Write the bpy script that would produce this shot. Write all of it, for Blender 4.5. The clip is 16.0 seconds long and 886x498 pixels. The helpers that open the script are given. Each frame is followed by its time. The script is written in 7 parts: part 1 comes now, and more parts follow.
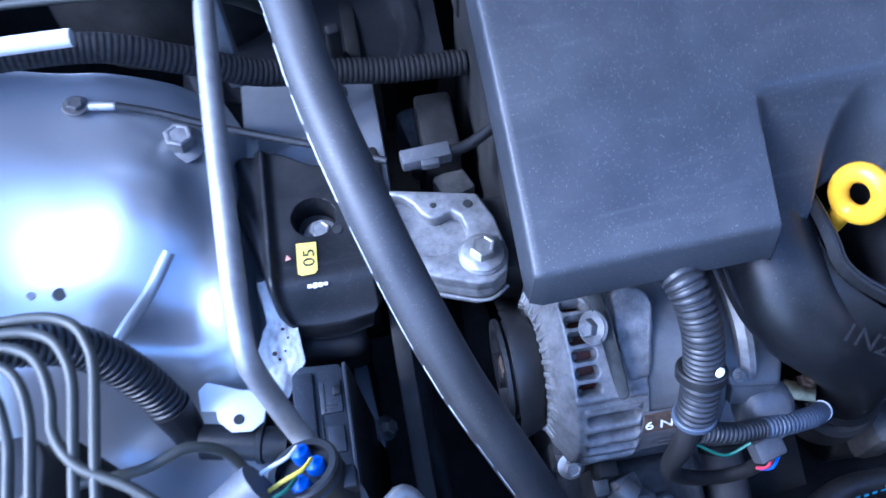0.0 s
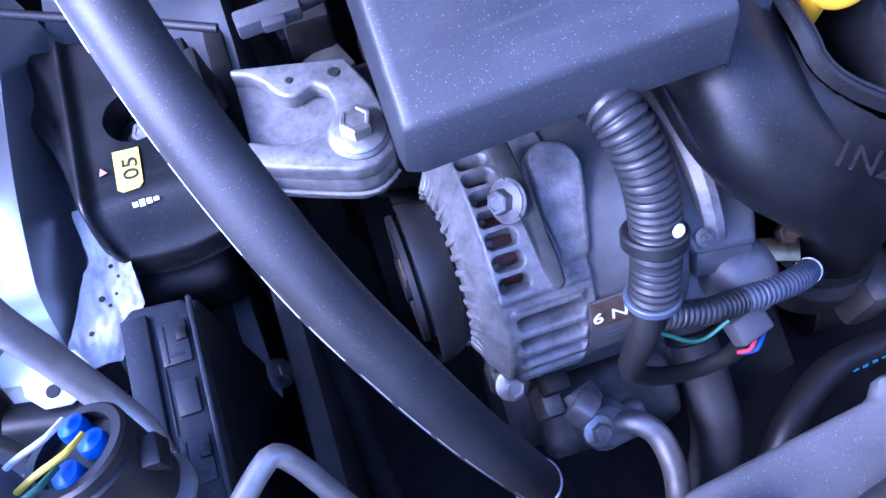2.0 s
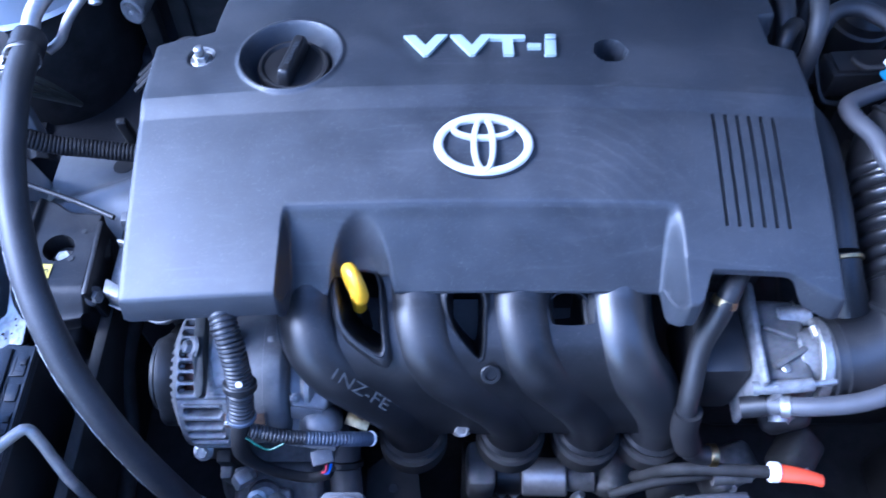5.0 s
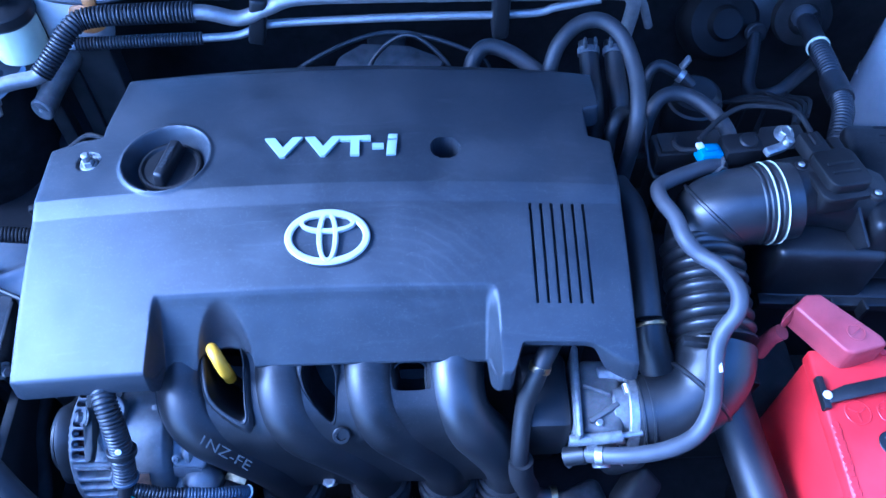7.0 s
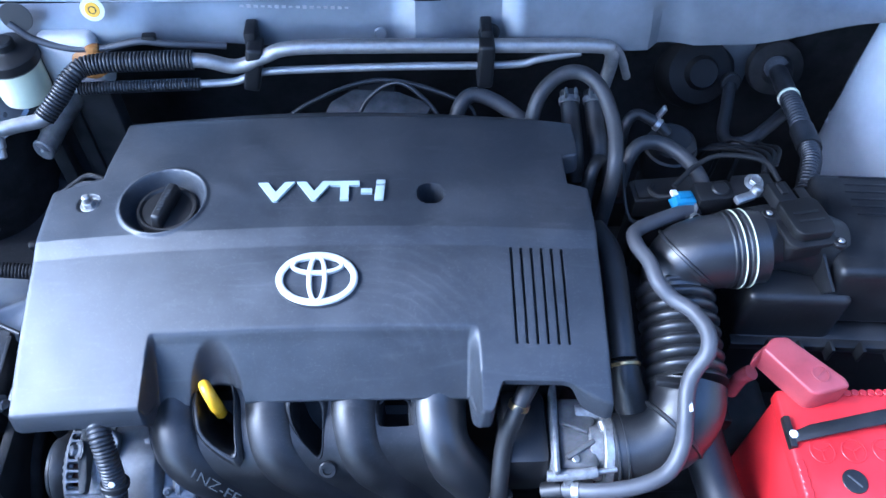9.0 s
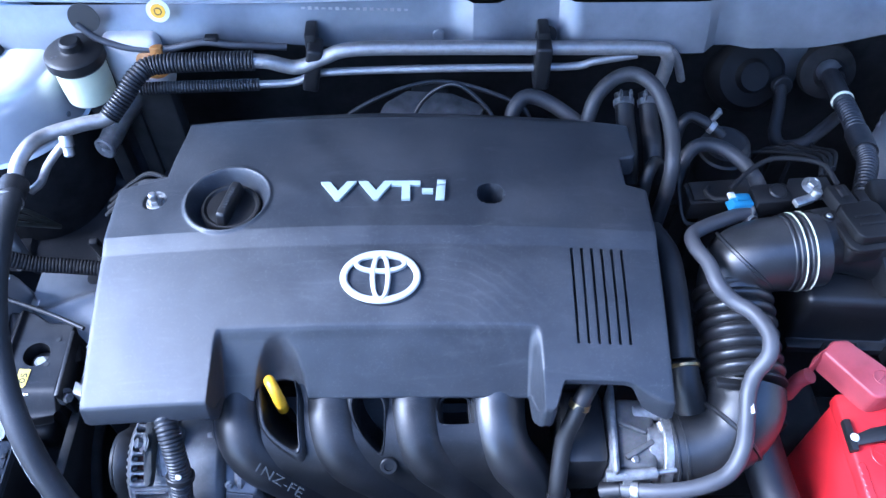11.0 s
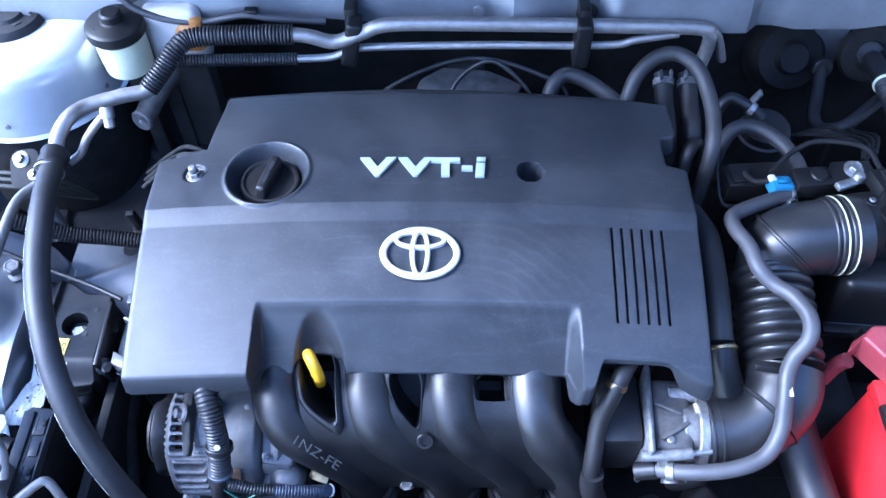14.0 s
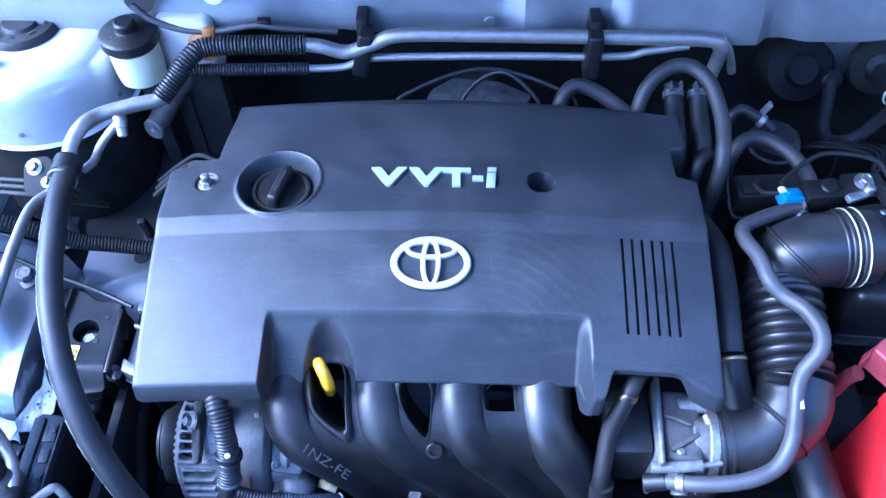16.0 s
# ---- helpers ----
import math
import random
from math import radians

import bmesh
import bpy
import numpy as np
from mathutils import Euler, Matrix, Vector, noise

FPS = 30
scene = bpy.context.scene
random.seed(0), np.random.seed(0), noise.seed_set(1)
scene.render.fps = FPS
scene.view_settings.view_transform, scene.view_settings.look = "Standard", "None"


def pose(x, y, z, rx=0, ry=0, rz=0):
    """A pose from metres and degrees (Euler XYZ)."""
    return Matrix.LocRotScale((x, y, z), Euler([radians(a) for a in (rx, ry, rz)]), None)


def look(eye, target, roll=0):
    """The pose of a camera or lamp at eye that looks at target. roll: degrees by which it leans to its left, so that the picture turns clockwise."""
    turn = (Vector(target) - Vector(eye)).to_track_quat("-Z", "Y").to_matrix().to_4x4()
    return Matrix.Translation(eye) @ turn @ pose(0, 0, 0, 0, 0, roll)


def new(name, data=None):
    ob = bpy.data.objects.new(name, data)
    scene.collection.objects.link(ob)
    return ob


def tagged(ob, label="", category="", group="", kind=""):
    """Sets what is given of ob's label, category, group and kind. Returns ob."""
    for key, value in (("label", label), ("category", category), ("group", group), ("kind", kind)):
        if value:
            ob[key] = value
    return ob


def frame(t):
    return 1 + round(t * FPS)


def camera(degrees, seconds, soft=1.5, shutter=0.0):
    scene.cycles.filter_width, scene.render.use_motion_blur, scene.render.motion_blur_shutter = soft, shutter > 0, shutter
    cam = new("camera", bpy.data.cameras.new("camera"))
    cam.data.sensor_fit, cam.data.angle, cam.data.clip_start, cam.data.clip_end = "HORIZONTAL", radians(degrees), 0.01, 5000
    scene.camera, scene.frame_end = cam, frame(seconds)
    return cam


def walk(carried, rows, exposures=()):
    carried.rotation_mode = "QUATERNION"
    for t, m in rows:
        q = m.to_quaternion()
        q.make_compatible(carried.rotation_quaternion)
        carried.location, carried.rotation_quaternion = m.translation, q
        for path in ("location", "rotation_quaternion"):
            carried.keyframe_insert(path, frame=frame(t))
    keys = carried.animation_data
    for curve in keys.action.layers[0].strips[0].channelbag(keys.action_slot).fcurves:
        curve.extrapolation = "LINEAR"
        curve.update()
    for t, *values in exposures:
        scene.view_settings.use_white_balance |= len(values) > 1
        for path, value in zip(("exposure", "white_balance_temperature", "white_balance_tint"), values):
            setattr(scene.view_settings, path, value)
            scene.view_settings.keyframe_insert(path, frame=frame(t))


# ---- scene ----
cam = camera(57.3, 16.0, shutter=0.4)
PATH = [
    (0, (-0.361, -0.292, 1.212), (-0.227, 0.68, -0.531), -2.6),
    (0.5, (-0.363, -0.255, 1.142), (-0.128, 0.633, -0.634), -2.0),
    (1, (-0.333, -0.266, 1.085), (-0.075, 0.569, -0.714), -1.7),
    (1.5, (-0.321, -0.268, 1.085), (-0.088, 0.543, -0.728), -3.6),
    (2, (-0.319, -0.271, 1.09), (-0.121, 0.547, -0.725), -5.6),
    (2.5, (-0.312, -0.277, 1.101), (-0.138, 0.566, -0.704), -6.7),
    (3, (-0.296, -0.288, 1.118), (-0.151, 0.582, -0.677), -6.7),
    (3.5, (-0.247, -0.33, 1.205), (-0.143, 0.564, -0.581), -4.4),
    (4, (-0.151, -0.408, 1.316), (-0.102, 0.556, -0.436), -2.0),
    (4.5, (-0.109, -0.411, 1.373), (-0.044, 0.653, -0.32), -1.6),
    (5, (-0.042, -0.446, 1.406), (-0.017, 0.683, -0.244), 0.8),
    (7.5, (0.101, -0.459, 1.547), (0.143, 0.712, -0.074), -0.3),
    (8, (0.107, -0.463, 1.558), (0.171, 0.737, -0.041), 0.8),
    (8.5, (0.111, -0.468, 1.56), (0.184, 0.743, -0.03), 1.1),
    (9, (0.1, -0.466, 1.567), (0.163, 0.739, -0.028), 1.2),
    (9.5, (0.084, -0.469, 1.564), (0.129, 0.746, -0.024), 1.0),
    (12, (0.048, -0.474, 1.574), (0.057, 0.737, -0.018), -0.2),
    (12.5, (0.044, -0.475, 1.574), (0.049, 0.735, -0.019), -0.1),
    (13, (0.038, -0.473, 1.573), (0.043, 0.731, -0.024), 0.2),
    (13.5, (0.036, -0.475, 1.573), (0.031, 0.716, -0.035), -0.2),
    (14, (0.029, -0.475, 1.568), (0.014, 0.699, -0.051), -0.2),
    (14.5, (0.028, -0.474, 1.57), (0.005, 0.697, -0.051), -0.2),
    (15, (0.025, -0.474, 1.571), (0.0, 0.706, -0.044), -0.3),
    (15.5, (0.023, -0.475, 1.571), (-0.006, 0.713, -0.038), -0.4),
    (16, (0.023, -0.476, 1.57), (-0.004, 0.716, -0.035), -0.3),
]
EXPOSURES = [(0, 2.66, 4570, 18), (0.5, 2.47, 4500, 20), (1.0, 2.75, 4650, 20), (1.5, 2.93, 4610, 38), (2.5, 2.9, 4640, 42), (3.0, 2.85, 4760, 32), (3.5, 2.85, 4590, 34), (4.0, 2.85, 4600, 24), (5, 2.81, 4490, 20), (7.5, 2.73, 3620, 18), (8, 2.86, 4020, 12), (8.3, 2.96, 4480, 8), (9, 2.86, 4710, 12), (12, 2.87, 4750, 16), (14.5, 2.92, 4750, 18), (15.5, 2.92, 4730, 20), (16, 2.88, 4290, 20)]
walk(cam, [(t, look(eye, target, roll)) for t, eye, target, roll in PATH], EXPOSURES)

# ---- world, sun, exposure ----
world = bpy.data.worlds.new("sky")
scene.world = world
world.use_nodes = True
wn = world.node_tree.nodes
sky = wn.new("ShaderNodeTexSky")
sky.sky_type = "NISHITA"
sky.sun_disc = False
sky.sun_elevation = radians(42)
sky.sun_rotation = radians(250)
wn["Background"].inputs["Strength"].default_value = 0.15
world.node_tree.links.new(sky.outputs["Color"], wn["Background"].inputs["Color"])
sun_data = bpy.data.lights.new("sun", "SUN")
sun_data.energy, sun_data.angle, sun_data.color = 1.6, radians(24), (1.0, 0.97, 0.92)
sun = new("sun", sun_data)
sun.matrix_world = look((-1.9, -0.1, 2.3), (0, 0, 0.8))


# ---- materials ----
def mat(name, color, rough=0.5, metal=0.0, vary=0.12, scale=25.0, grain=2400.0, bump=0.06, rvary=0.12, spec=0.5, dust=0.0, coat=0.0, speck=0.0, smear=0.0, swipe=None):
    """A worn surface: colour and gloss vary in stains and in grain, dust lies on what looks up."""
    m = bpy.data.materials.new(name)
    m.use_nodes = True
    nt = m.node_tree
    n, l = nt.nodes, nt.links
    b = n["Principled BSDF"]
    b.inputs["Metallic"].default_value = metal
    b.inputs["Specular IOR Level"].default_value = spec
    b.inputs["Coat Weight"].default_value = coat
    b.inputs["Coat Roughness"].default_value = 0.12
    tc = n.new("ShaderNodeTexCoord")
    stain = n.new("ShaderNodeTexNoise")
    stain.inputs["Scale"].default_value = scale
    stain.inputs["Detail"].default_value = 6
    stain.inputs["Roughness"].default_value = 0.65
    fine = n.new("ShaderNodeTexNoise")
    fine.inputs["Scale"].default_value = grain
    fine.inputs["Detail"].default_value = 3
    l.new(tc.outputs["Object"], stain.inputs["Vector"])
    l.new(tc.outputs["Object"], fine.inputs["Vector"])
    ramp = n.new("ShaderNodeValToRGB")
    lo = [c * (1 - vary * 1.6) for c in color]
    hi = [min(1, c * (1 + vary)) for c in color]
    ramp.color_ramp.elements[0].position, ramp.color_ramp.elements[1].position = 0.3, 0.7
    ramp.color_ramp.elements[0].color = (*lo, 1)
    ramp.color_ramp.elements[1].color = (*hi, 1)
    l.new(stain.outputs["Fac"], ramp.inputs["Fac"])
    col = ramp.outputs["Color"]
    mixf = n.new("ShaderNodeMix")
    mixf.data_type = "RGBA"
    mixf.blend_type = "MULTIPLY"
    mixf.inputs["Factor"].default_value = min(1, vary * 2)
    l.new(col, mixf.inputs["A"])
    l.new(fine.outputs["Color"], mixf.inputs["B"])
    col = mixf.outputs["Result"]
    if dust > 0:
        geo = n.new("ShaderNodeNewGeometry")
        sep = n.new("ShaderNodeSeparateXYZ")
        l.new(geo.outputs["Normal"], sep.inputs["Vector"])
        up = n.new("ShaderNodeMapRange")
        up.inputs["From Min"].default_value, up.inputs["From Max"].default_value = 0.3, 1.0
        l.new(sep.outputs["Z"], up.inputs["Value"])
        dn = n.new("ShaderNodeTexNoise")
        dn.inputs["Scale"].default_value = 14
        dn.inputs["Detail"].default_value = 8
        l.new(tc.outputs["Object"], dn.inputs["Vector"])
        dr = n.new("ShaderNodeMapRange")
        dr.inputs["From Min"].default_value, dr.inputs["From Max"].default_value = 0.42, 0.72
        l.new(dn.outputs["Fac"], dr.inputs["Value"])
        mul = n.new("ShaderNodeMath")
        mul.operation = "MULTIPLY"
        l.new(up.outputs["Result"], mul.inputs[0])
        l.new(dr.outputs["Result"], mul.inputs[1])
        mul2 = n.new("ShaderNodeMath")
        mul2.operation = "MULTIPLY"
        mul2.inputs[1].default_value = dust
        l.new(mul.outputs[0], mul2.inputs[0])
        mixd = n.new("ShaderNodeMix")
        mixd.data_type = "RGBA"
        mixd.inputs["B"].default_value = (0.31, 0.30, 0.29, 1)
        l.new(mul2.outputs[0], mixd.inputs["Factor"])
        l.new(col, mixd.inputs["A"])
        col = mixd.outputs["Result"]
    if smear > 0:
        mp = n.new("ShaderNodeMapping")
        mp.inputs["Scale"].default_value = (9, 55, 9)
        mp.inputs["Rotation"].default_value = (0, 0, 0.25)
        l.new(tc.outputs["Object"], mp.inputs["Vector"])
        sn = n.new("ShaderNodeTexNoise")
        sn.inputs["Scale"].default_value = 1.6
        sn.inputs["Detail"].default_value = 5
        sn.inputs["Distortion"].default_value = 1.2
        l.new(mp.outputs["Vector"], sn.inputs["Vector"])
        sm = n.new("ShaderNodeMapRange")
        sm.inputs["From Min"].default_value, sm.inputs["From Max"].default_value = 0.58, 0.80
        sm.inputs["To Max"].default_value = smear
        l.new(sn.outputs["Fac"], sm.inputs["Value"])
        mz = n.new("ShaderNodeMix")
        mz.data_type = "RGBA"
        mz.inputs["B"].default_value = (0.29, 0.29, 0.29, 1)
        l.new(sm.outputs["Result"], mz.inputs["Factor"])
        l.new(col, mz.inputs["A"])
        col = mz.outputs["Result"]
    if swipe:
        # arcs of dust left by a cloth, round a centre and out to a reach
        cx_, cy_, mx_, my_, reach_ = swipe
        off = n.new("ShaderNodeVectorMath")
        off.operation = "SUBTRACT"
        off.inputs[1].default_value = (cx_, cy_, 0)
        l.new(tc.outputs["Object"], off.inputs[0])
        wv = n.new("ShaderNodeTexWave")
        wv.wave_type = "RINGS"
        wv.rings_direction = "Z"
        wv.inputs["Scale"].default_value = 27
        wv.inputs["Distortion"].default_value = 2.2
        wv.inputs["Detail"].default_value = 2
        wv.inputs["Detail Scale"].default_value = 2.2
        l.new(off.outputs["Vector"], wv.inputs["Vector"])
        dist = n.new("ShaderNodeVectorMath")
        dist.operation = "DISTANCE"
        dist.inputs[1].default_value = (mx_, my_, 0.03)
        l.new(tc.outputs["Object"], dist.inputs[0])
        fade = n.new("ShaderNodeMapRange")
        fade.inputs["From Min"].default_value, fade.inputs["From Max"].default_value = reach_, reach_ * 0.3
        fade.inputs["To Max"].default_value = 0.055
        l.new(dist.outputs["Value"], fade.inputs["Value"])
        crest = n.new("ShaderNodeMapRange")
        crest.inputs["From Min"].default_value, crest.inputs["From Max"].default_value = 0.62, 1.0
        l.new(wv.outputs["Fac"], crest.inputs["Value"])
        patch = n.new("ShaderNodeMath")
        patch.operation = "MULTIPLY"
        l.new(crest.outputs["Result"], patch.inputs[0])
        l.new(stain.outputs["Fac"], patch.inputs[1])
        both = n.new("ShaderNodeMath")
        both.operation = "MULTIPLY"
        l.new(patch.outputs[0], both.inputs[0])
        l.new(fade.outputs["Result"], both.inputs[1])
        ma = n.new("ShaderNodeMix")
        ma.data_type = "RGBA"
        ma.inputs["B"].default_value = (0.33, 0.32, 0.30, 1)
        l.new(both.outputs[0], ma.inputs["Factor"])
        l.new(col, ma.inputs["A"])
        col = ma.outputs["Result"]
    if speck > 0:
        vo = n.new("ShaderNodeTexVoronoi")
        vo.inputs["Scale"].default_value = 1500
        l.new(tc.outputs["Object"], vo.inputs["Vector"])
        sr = n.new("ShaderNodeMapRange")
        sr.inputs["From Min"].default_value, sr.inputs["From Max"].default_value = -0.03, 0.05
        sepc = n.new("ShaderNodeSeparateColor")
        l.new(vo.outputs["Color"], sepc.inputs["Color"])
        size = n.new("ShaderNodeMath")
        size.operation = "POWER"
        size.inputs[1].default_value = 3.0
        l.new(sepc.outputs["Green"], size.inputs[0])
        reach = n.new("ShaderNodeMath")
        reach.operation = "MULTIPLY"
        reach.inputs[1].default_value = 0.40
        l.new(size.outputs[0], reach.inputs[0])
        gap = n.new("ShaderNodeMath")
        gap.operation = "SUBTRACT"
        l.new(reach.outputs[0], gap.inputs[0])
        l.new(vo.outputs["Distance"], gap.inputs[1])
        l.new(gap.outputs[0], sr.inputs["Value"])
        gt = n.new("ShaderNodeMath")
        gt.operation = "GREATER_THAN"
        gt.inputs[1].default_value = 0.45
        l.new(sepc.outputs["Red"], gt.inputs[0])
        ml = n.new("ShaderNodeMath")
        ml.operation = "MULTIPLY"
        l.new(gt.outputs[0], ml.inputs[0])
        l.new(sr.outputs["Result"], ml.inputs[1])
        ms = n.new("ShaderNodeMath")
        ms.operation = "MULTIPLY"
        ms.inputs[1].default_value = speck
        l.new(ml.outputs[0], ms.inputs[0])
        mx = n.new("ShaderNodeMix")
        mx.data_type = "RGBA"
        mx.inputs["B"].default_value = (0.30, 0.29, 0.275, 1)
        l.new(ms.outputs[0], mx.inputs["Factor"])
        l.new(col, mx.inputs["A"])
        col = mx.outputs["Result"]
    l.new(col, b.inputs["Base Color"])
    rr = n.new("ShaderNodeMapRange")
    rr.inputs["To Min"].default_value = max(0.03, rough - rvary)
    rr.inputs["To Max"].default_value = min(1, rough + rvary)
    l.new(stain.outputs["Fac"], rr.inputs["Value"])
    l.new(rr.outputs["Result"], b.inputs["Roughness"])
    bp = n.new("ShaderNodeBump")
    bp.inputs["Strength"].default_value = bump
    bp.inputs["Distance"].default_value = 0.0005
    l.new(fine.outputs["Fac"], bp.inputs["Height"])
    l.new(bp.outputs["Normal"], b.inputs["Normal"])
    return m


M_COVER = mat("cover_plastic", (0.0265, 0.0300, 0.0365), 0.42, vary=0.16, bump=0.28, grain=3200, dust=0.06, speck=0.40, rvary=0.14, smear=0.06, spec=0.48, swipe=(0.05, -0.16, 0.10, -0.065, 0.085))
M_BLACK = mat("black_plastic", (0.012, 0.012, 0.013), 0.45, vary=0.25, bump=0.14, grain=2600, dust=0.05, speck=0.10, spec=0.4)
M_GLOSSBLK = mat("moulded_black_plastic", (0.012, 0.0125, 0.014), 0.40, vary=0.3, bump=0.10, dust=0.06, speck=0.2, spec=0.33, smear=0.03)
M_DUCT = mat("dusty_black_duct", (0.020, 0.0205, 0.022), 0.36, vary=0.25, bump=0.10, dust=0.09, speck=0.2, spec=0.62, smear=0.05)
M_MATTE = mat("matt_black_plastic", (0.0085, 0.0085, 0.0092), 0.58, vary=0.25, bump=0.12, grain=2600, dust=0.03, speck=0.10, spec=0.3)
# Paler rubber for the lower hose: missing fill light put into its colour.
M_LIFTHOSE = mat("lightened_rubber_hose", (0.055, 0.054, 0.056), 0.6, vary=0.25, bump=0.2, grain=1500, dust=0.06, speck=0.1)
M_RUBBER = mat("black_rubber", (0.014, 0.014, 0.015), 0.5, vary=0.2, bump=0.12, dust=0.06, speck=0.2)
M_HOSE = mat("dusty_rubber_hose", (0.032, 0.032, 0.034), 0.54, vary=0.25, bump=0.10, grain=3000, dust=0.09, speck=0.3)
M_GREYHOSE = mat("grey_rubber_hose", (0.062, 0.062, 0.067), 0.48, vary=0.14, bump=0.12, dust=0.08)
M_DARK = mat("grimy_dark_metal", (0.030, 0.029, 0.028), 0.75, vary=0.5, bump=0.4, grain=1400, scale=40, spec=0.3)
M_BLOCK = mat("grimy_cast_aluminium", (0.15, 0.145, 0.14), 0.6, metal=0.3, vary=0.4, bump=0.5, grain=1500, scale=50)
# The same silver, paler: strong light on towers and ledge put into the colour.
M_PAINT = mat("lit_silver_body_paint", (0.66, 0.68, 0.71), 0.24, metal=0.25, vary=0.10, scale=9, grain=2500, bump=0.03, coat=0.6, dust=0.06)
# Silver toned down: the inner wing's soft shadow is painted into this colour.
M_WING = mat("shaded_silver_wing_paint", (0.43, 0.445, 0.47), 0.30, metal=0.75, vary=0.05, scale=9, grain=2500, bump=0.02, dust=0.02, rvary=0.05)
# Duller silver, darkened so that shade on cowl and rail sits in the colour.
M_PAINTSHADE = mat("shaded_silver_paint", (0.21, 0.22, 0.235), 0.42, metal=0.4, vary=0.18, scale=14, grain=2000, bump=0.05, dust=0.12)
M_ALU = mat("cast_aluminium", (0.28, 0.28, 0.285), 0.5, metal=0.45, vary=0.26, scale=140, grain=1800, bump=0.3, speck=0.5)
M_ALUDULL = mat("weathered_aluminium", (0.26, 0.258, 0.258), 0.52, metal=0.4, vary=0.34, scale=95, grain=1500, bump=0.45, speck=0.3)
M_PRESSED = mat("grey_pressed_sheet", (0.135, 0.137, 0.142), 0.45, metal=0.3, vary=0.2, scale=60, grain=2000, bump=0.15, speck=0.3)
M_PIPE = mat("aluminium_pipe", (0.39, 0.375, 0.36), 0.48, metal=0.75, vary=0.12, scale=120, bump=0.15, grain=1500)
M_STEEL = mat("zinc_plated_steel", (0.52, 0.51, 0.49), 0.42, metal=0.85, vary=0.2, scale=160, bump=0.2)
M_BRASS = mat("yellow_zinc", (0.52, 0.40, 0.20), 0.35, metal=1.0, vary=0.25, scale=150, bump=0.1)
M_RUST = mat("rusty_steel", (0.15, 0.095, 0.065), 0.75, metal=0.3, vary=0.4, scale=120, bump=0.6)
M_WHITE = mat("white_paint", (0.78, 0.78, 0.76), 0.4, vary=0.05)
M_BADGE = mat("satin_silver_badge", (0.60, 0.61, 0.60), 0.36, metal=0.35, vary=0.04, bump=0.02)
M_LETTER = mat("pale_silver_lettering", (0.40, 0.47, 0.46), 0.45, metal=0.1, vary=0.06, bump=0.02)
M_YELLOW = mat("yellow_plastic", (0.80, 0.43, 0.012), 0.35, vary=0.08, bump=0.05)
M_STICK = mat("yellow_label", (0.72, 0.58, 0.10), 0.5, vary=0.1)
M_PINK = mat("faded_pink_paint", (0.62, 0.30, 0.22), 0.5, vary=0.15)
M_INK = mat("black_ink", (0.02, 0.02, 0.02), 0.5, vary=0.1)
M_RED = mat("red_plastic", (0.58, 0.02, 0.025), 0.38, vary=0.12, bump=0.12, dust=0.06)
M_DKRED = mat("faded_red_plastic", (0.36, 0.06, 0.07), 0.42, vary=0.18, bump=0.2, dust=0.12)
M_CREAM = mat("cream_plastic", (0.72, 0.74, 0.52), 0.4, vary=0.06)
M_AMBER = mat("amber_plastic", (0.46, 0.21, 0.05), 0.45, vary=0.3, scale=40)
M_MILK = mat("milky_plastic", (0.60, 0.58, 0.55), 0.45, vary=0.12)
M_BLUE = mat("blue_plastic", (0.03, 0.10, 0.45), 0.35, vary=0.1)
M_CYAN = mat("light_blue_plastic", (0.06, 0.25, 0.42), 0.45, vary=0.15)
M_WIREG = mat("green_wire", (0.012, 0.08, 0.055), 0.5)
M_WIREY = mat("yellow_wire", (0.7, 0.55, 0.05), 0.45)
M_WIREW = mat("white_wire", (0.75, 0.75, 0.72), 0.45)
M_WIRER = mat("red_wire", (0.6, 0.06, 0.1), 0.45)
M_LOOM = mat("ribbed_loom", (0.018, 0.019, 0.022), 0.45, vary=0.15, bump=0.08, dust=0.04)
M_BLUELOOM = mat("blue_grey_loom", (0.055, 0.068, 0.095), 0.5, vary=0.15)
M_TAPE = mat("black_cloth_tape", (0.013, 0.0125, 0.013), 0.75, vary=0.25, bump=0.5, grain=900, spec=0.3)
M_OLIVE = mat("olive_brake_pipe", (0.055, 0.055, 0.043), 0.5, metal=0.1, vary=0.15)
M_TRAY = mat("grey_shroud_plastic", (0.075, 0.077, 0.085), 0.5, vary=0.2, bump=0.15, grain=2600, dust=0.16, speck=0.5)
M_FOIL = mat("crinkled_sealing_sheet", (0.80, 0.78, 0.72), 0.55, metal=0.0, vary=0.12, scale=70, grain=500, bump=0.3, speck=0.2)
M_ORANGE = mat("orange_red_plastic", (0.70, 0.08, 0.03), 0.4, vary=0.1)
M_COPPER = mat("copper_winding", (0.11, 0.038, 0.022), 0.5, metal=0.3)
M_STRAP = mat("olive_grey_steel", (0.060, 0.061, 0.056), 0.6, vary=0.3, scale=90, bump=0.25, spec=0.3)
M_WELL = mat("dark_glossy_panel", (0.016, 0.017, 0.020), 0.42, vary=0.25, scale=18, grain=1800, bump=0.08, speck=0.2, spec=0.22)
# For the unseen wall in front; dark so that it reflects little light.
M_BLOCKER = mat("dark_light_blocker", (0.07, 0.07, 0.072), 0.9, vary=0.2, scale=3, grain=200, bump=0.6)
M_GROUND = mat("concrete_ground", (0.22, 0.22, 0.21), 0.9, vary=0.25, scale=3, grain=200, bump=0.6)


# ---- mesh helpers ----
def thing(name, label, category, at=(0, 0, 0), group="", kind=""):
    e = new(name)
    e.empty_display_size = 0.02
    e.location = at
    return tagged(e, label, category, group, kind)


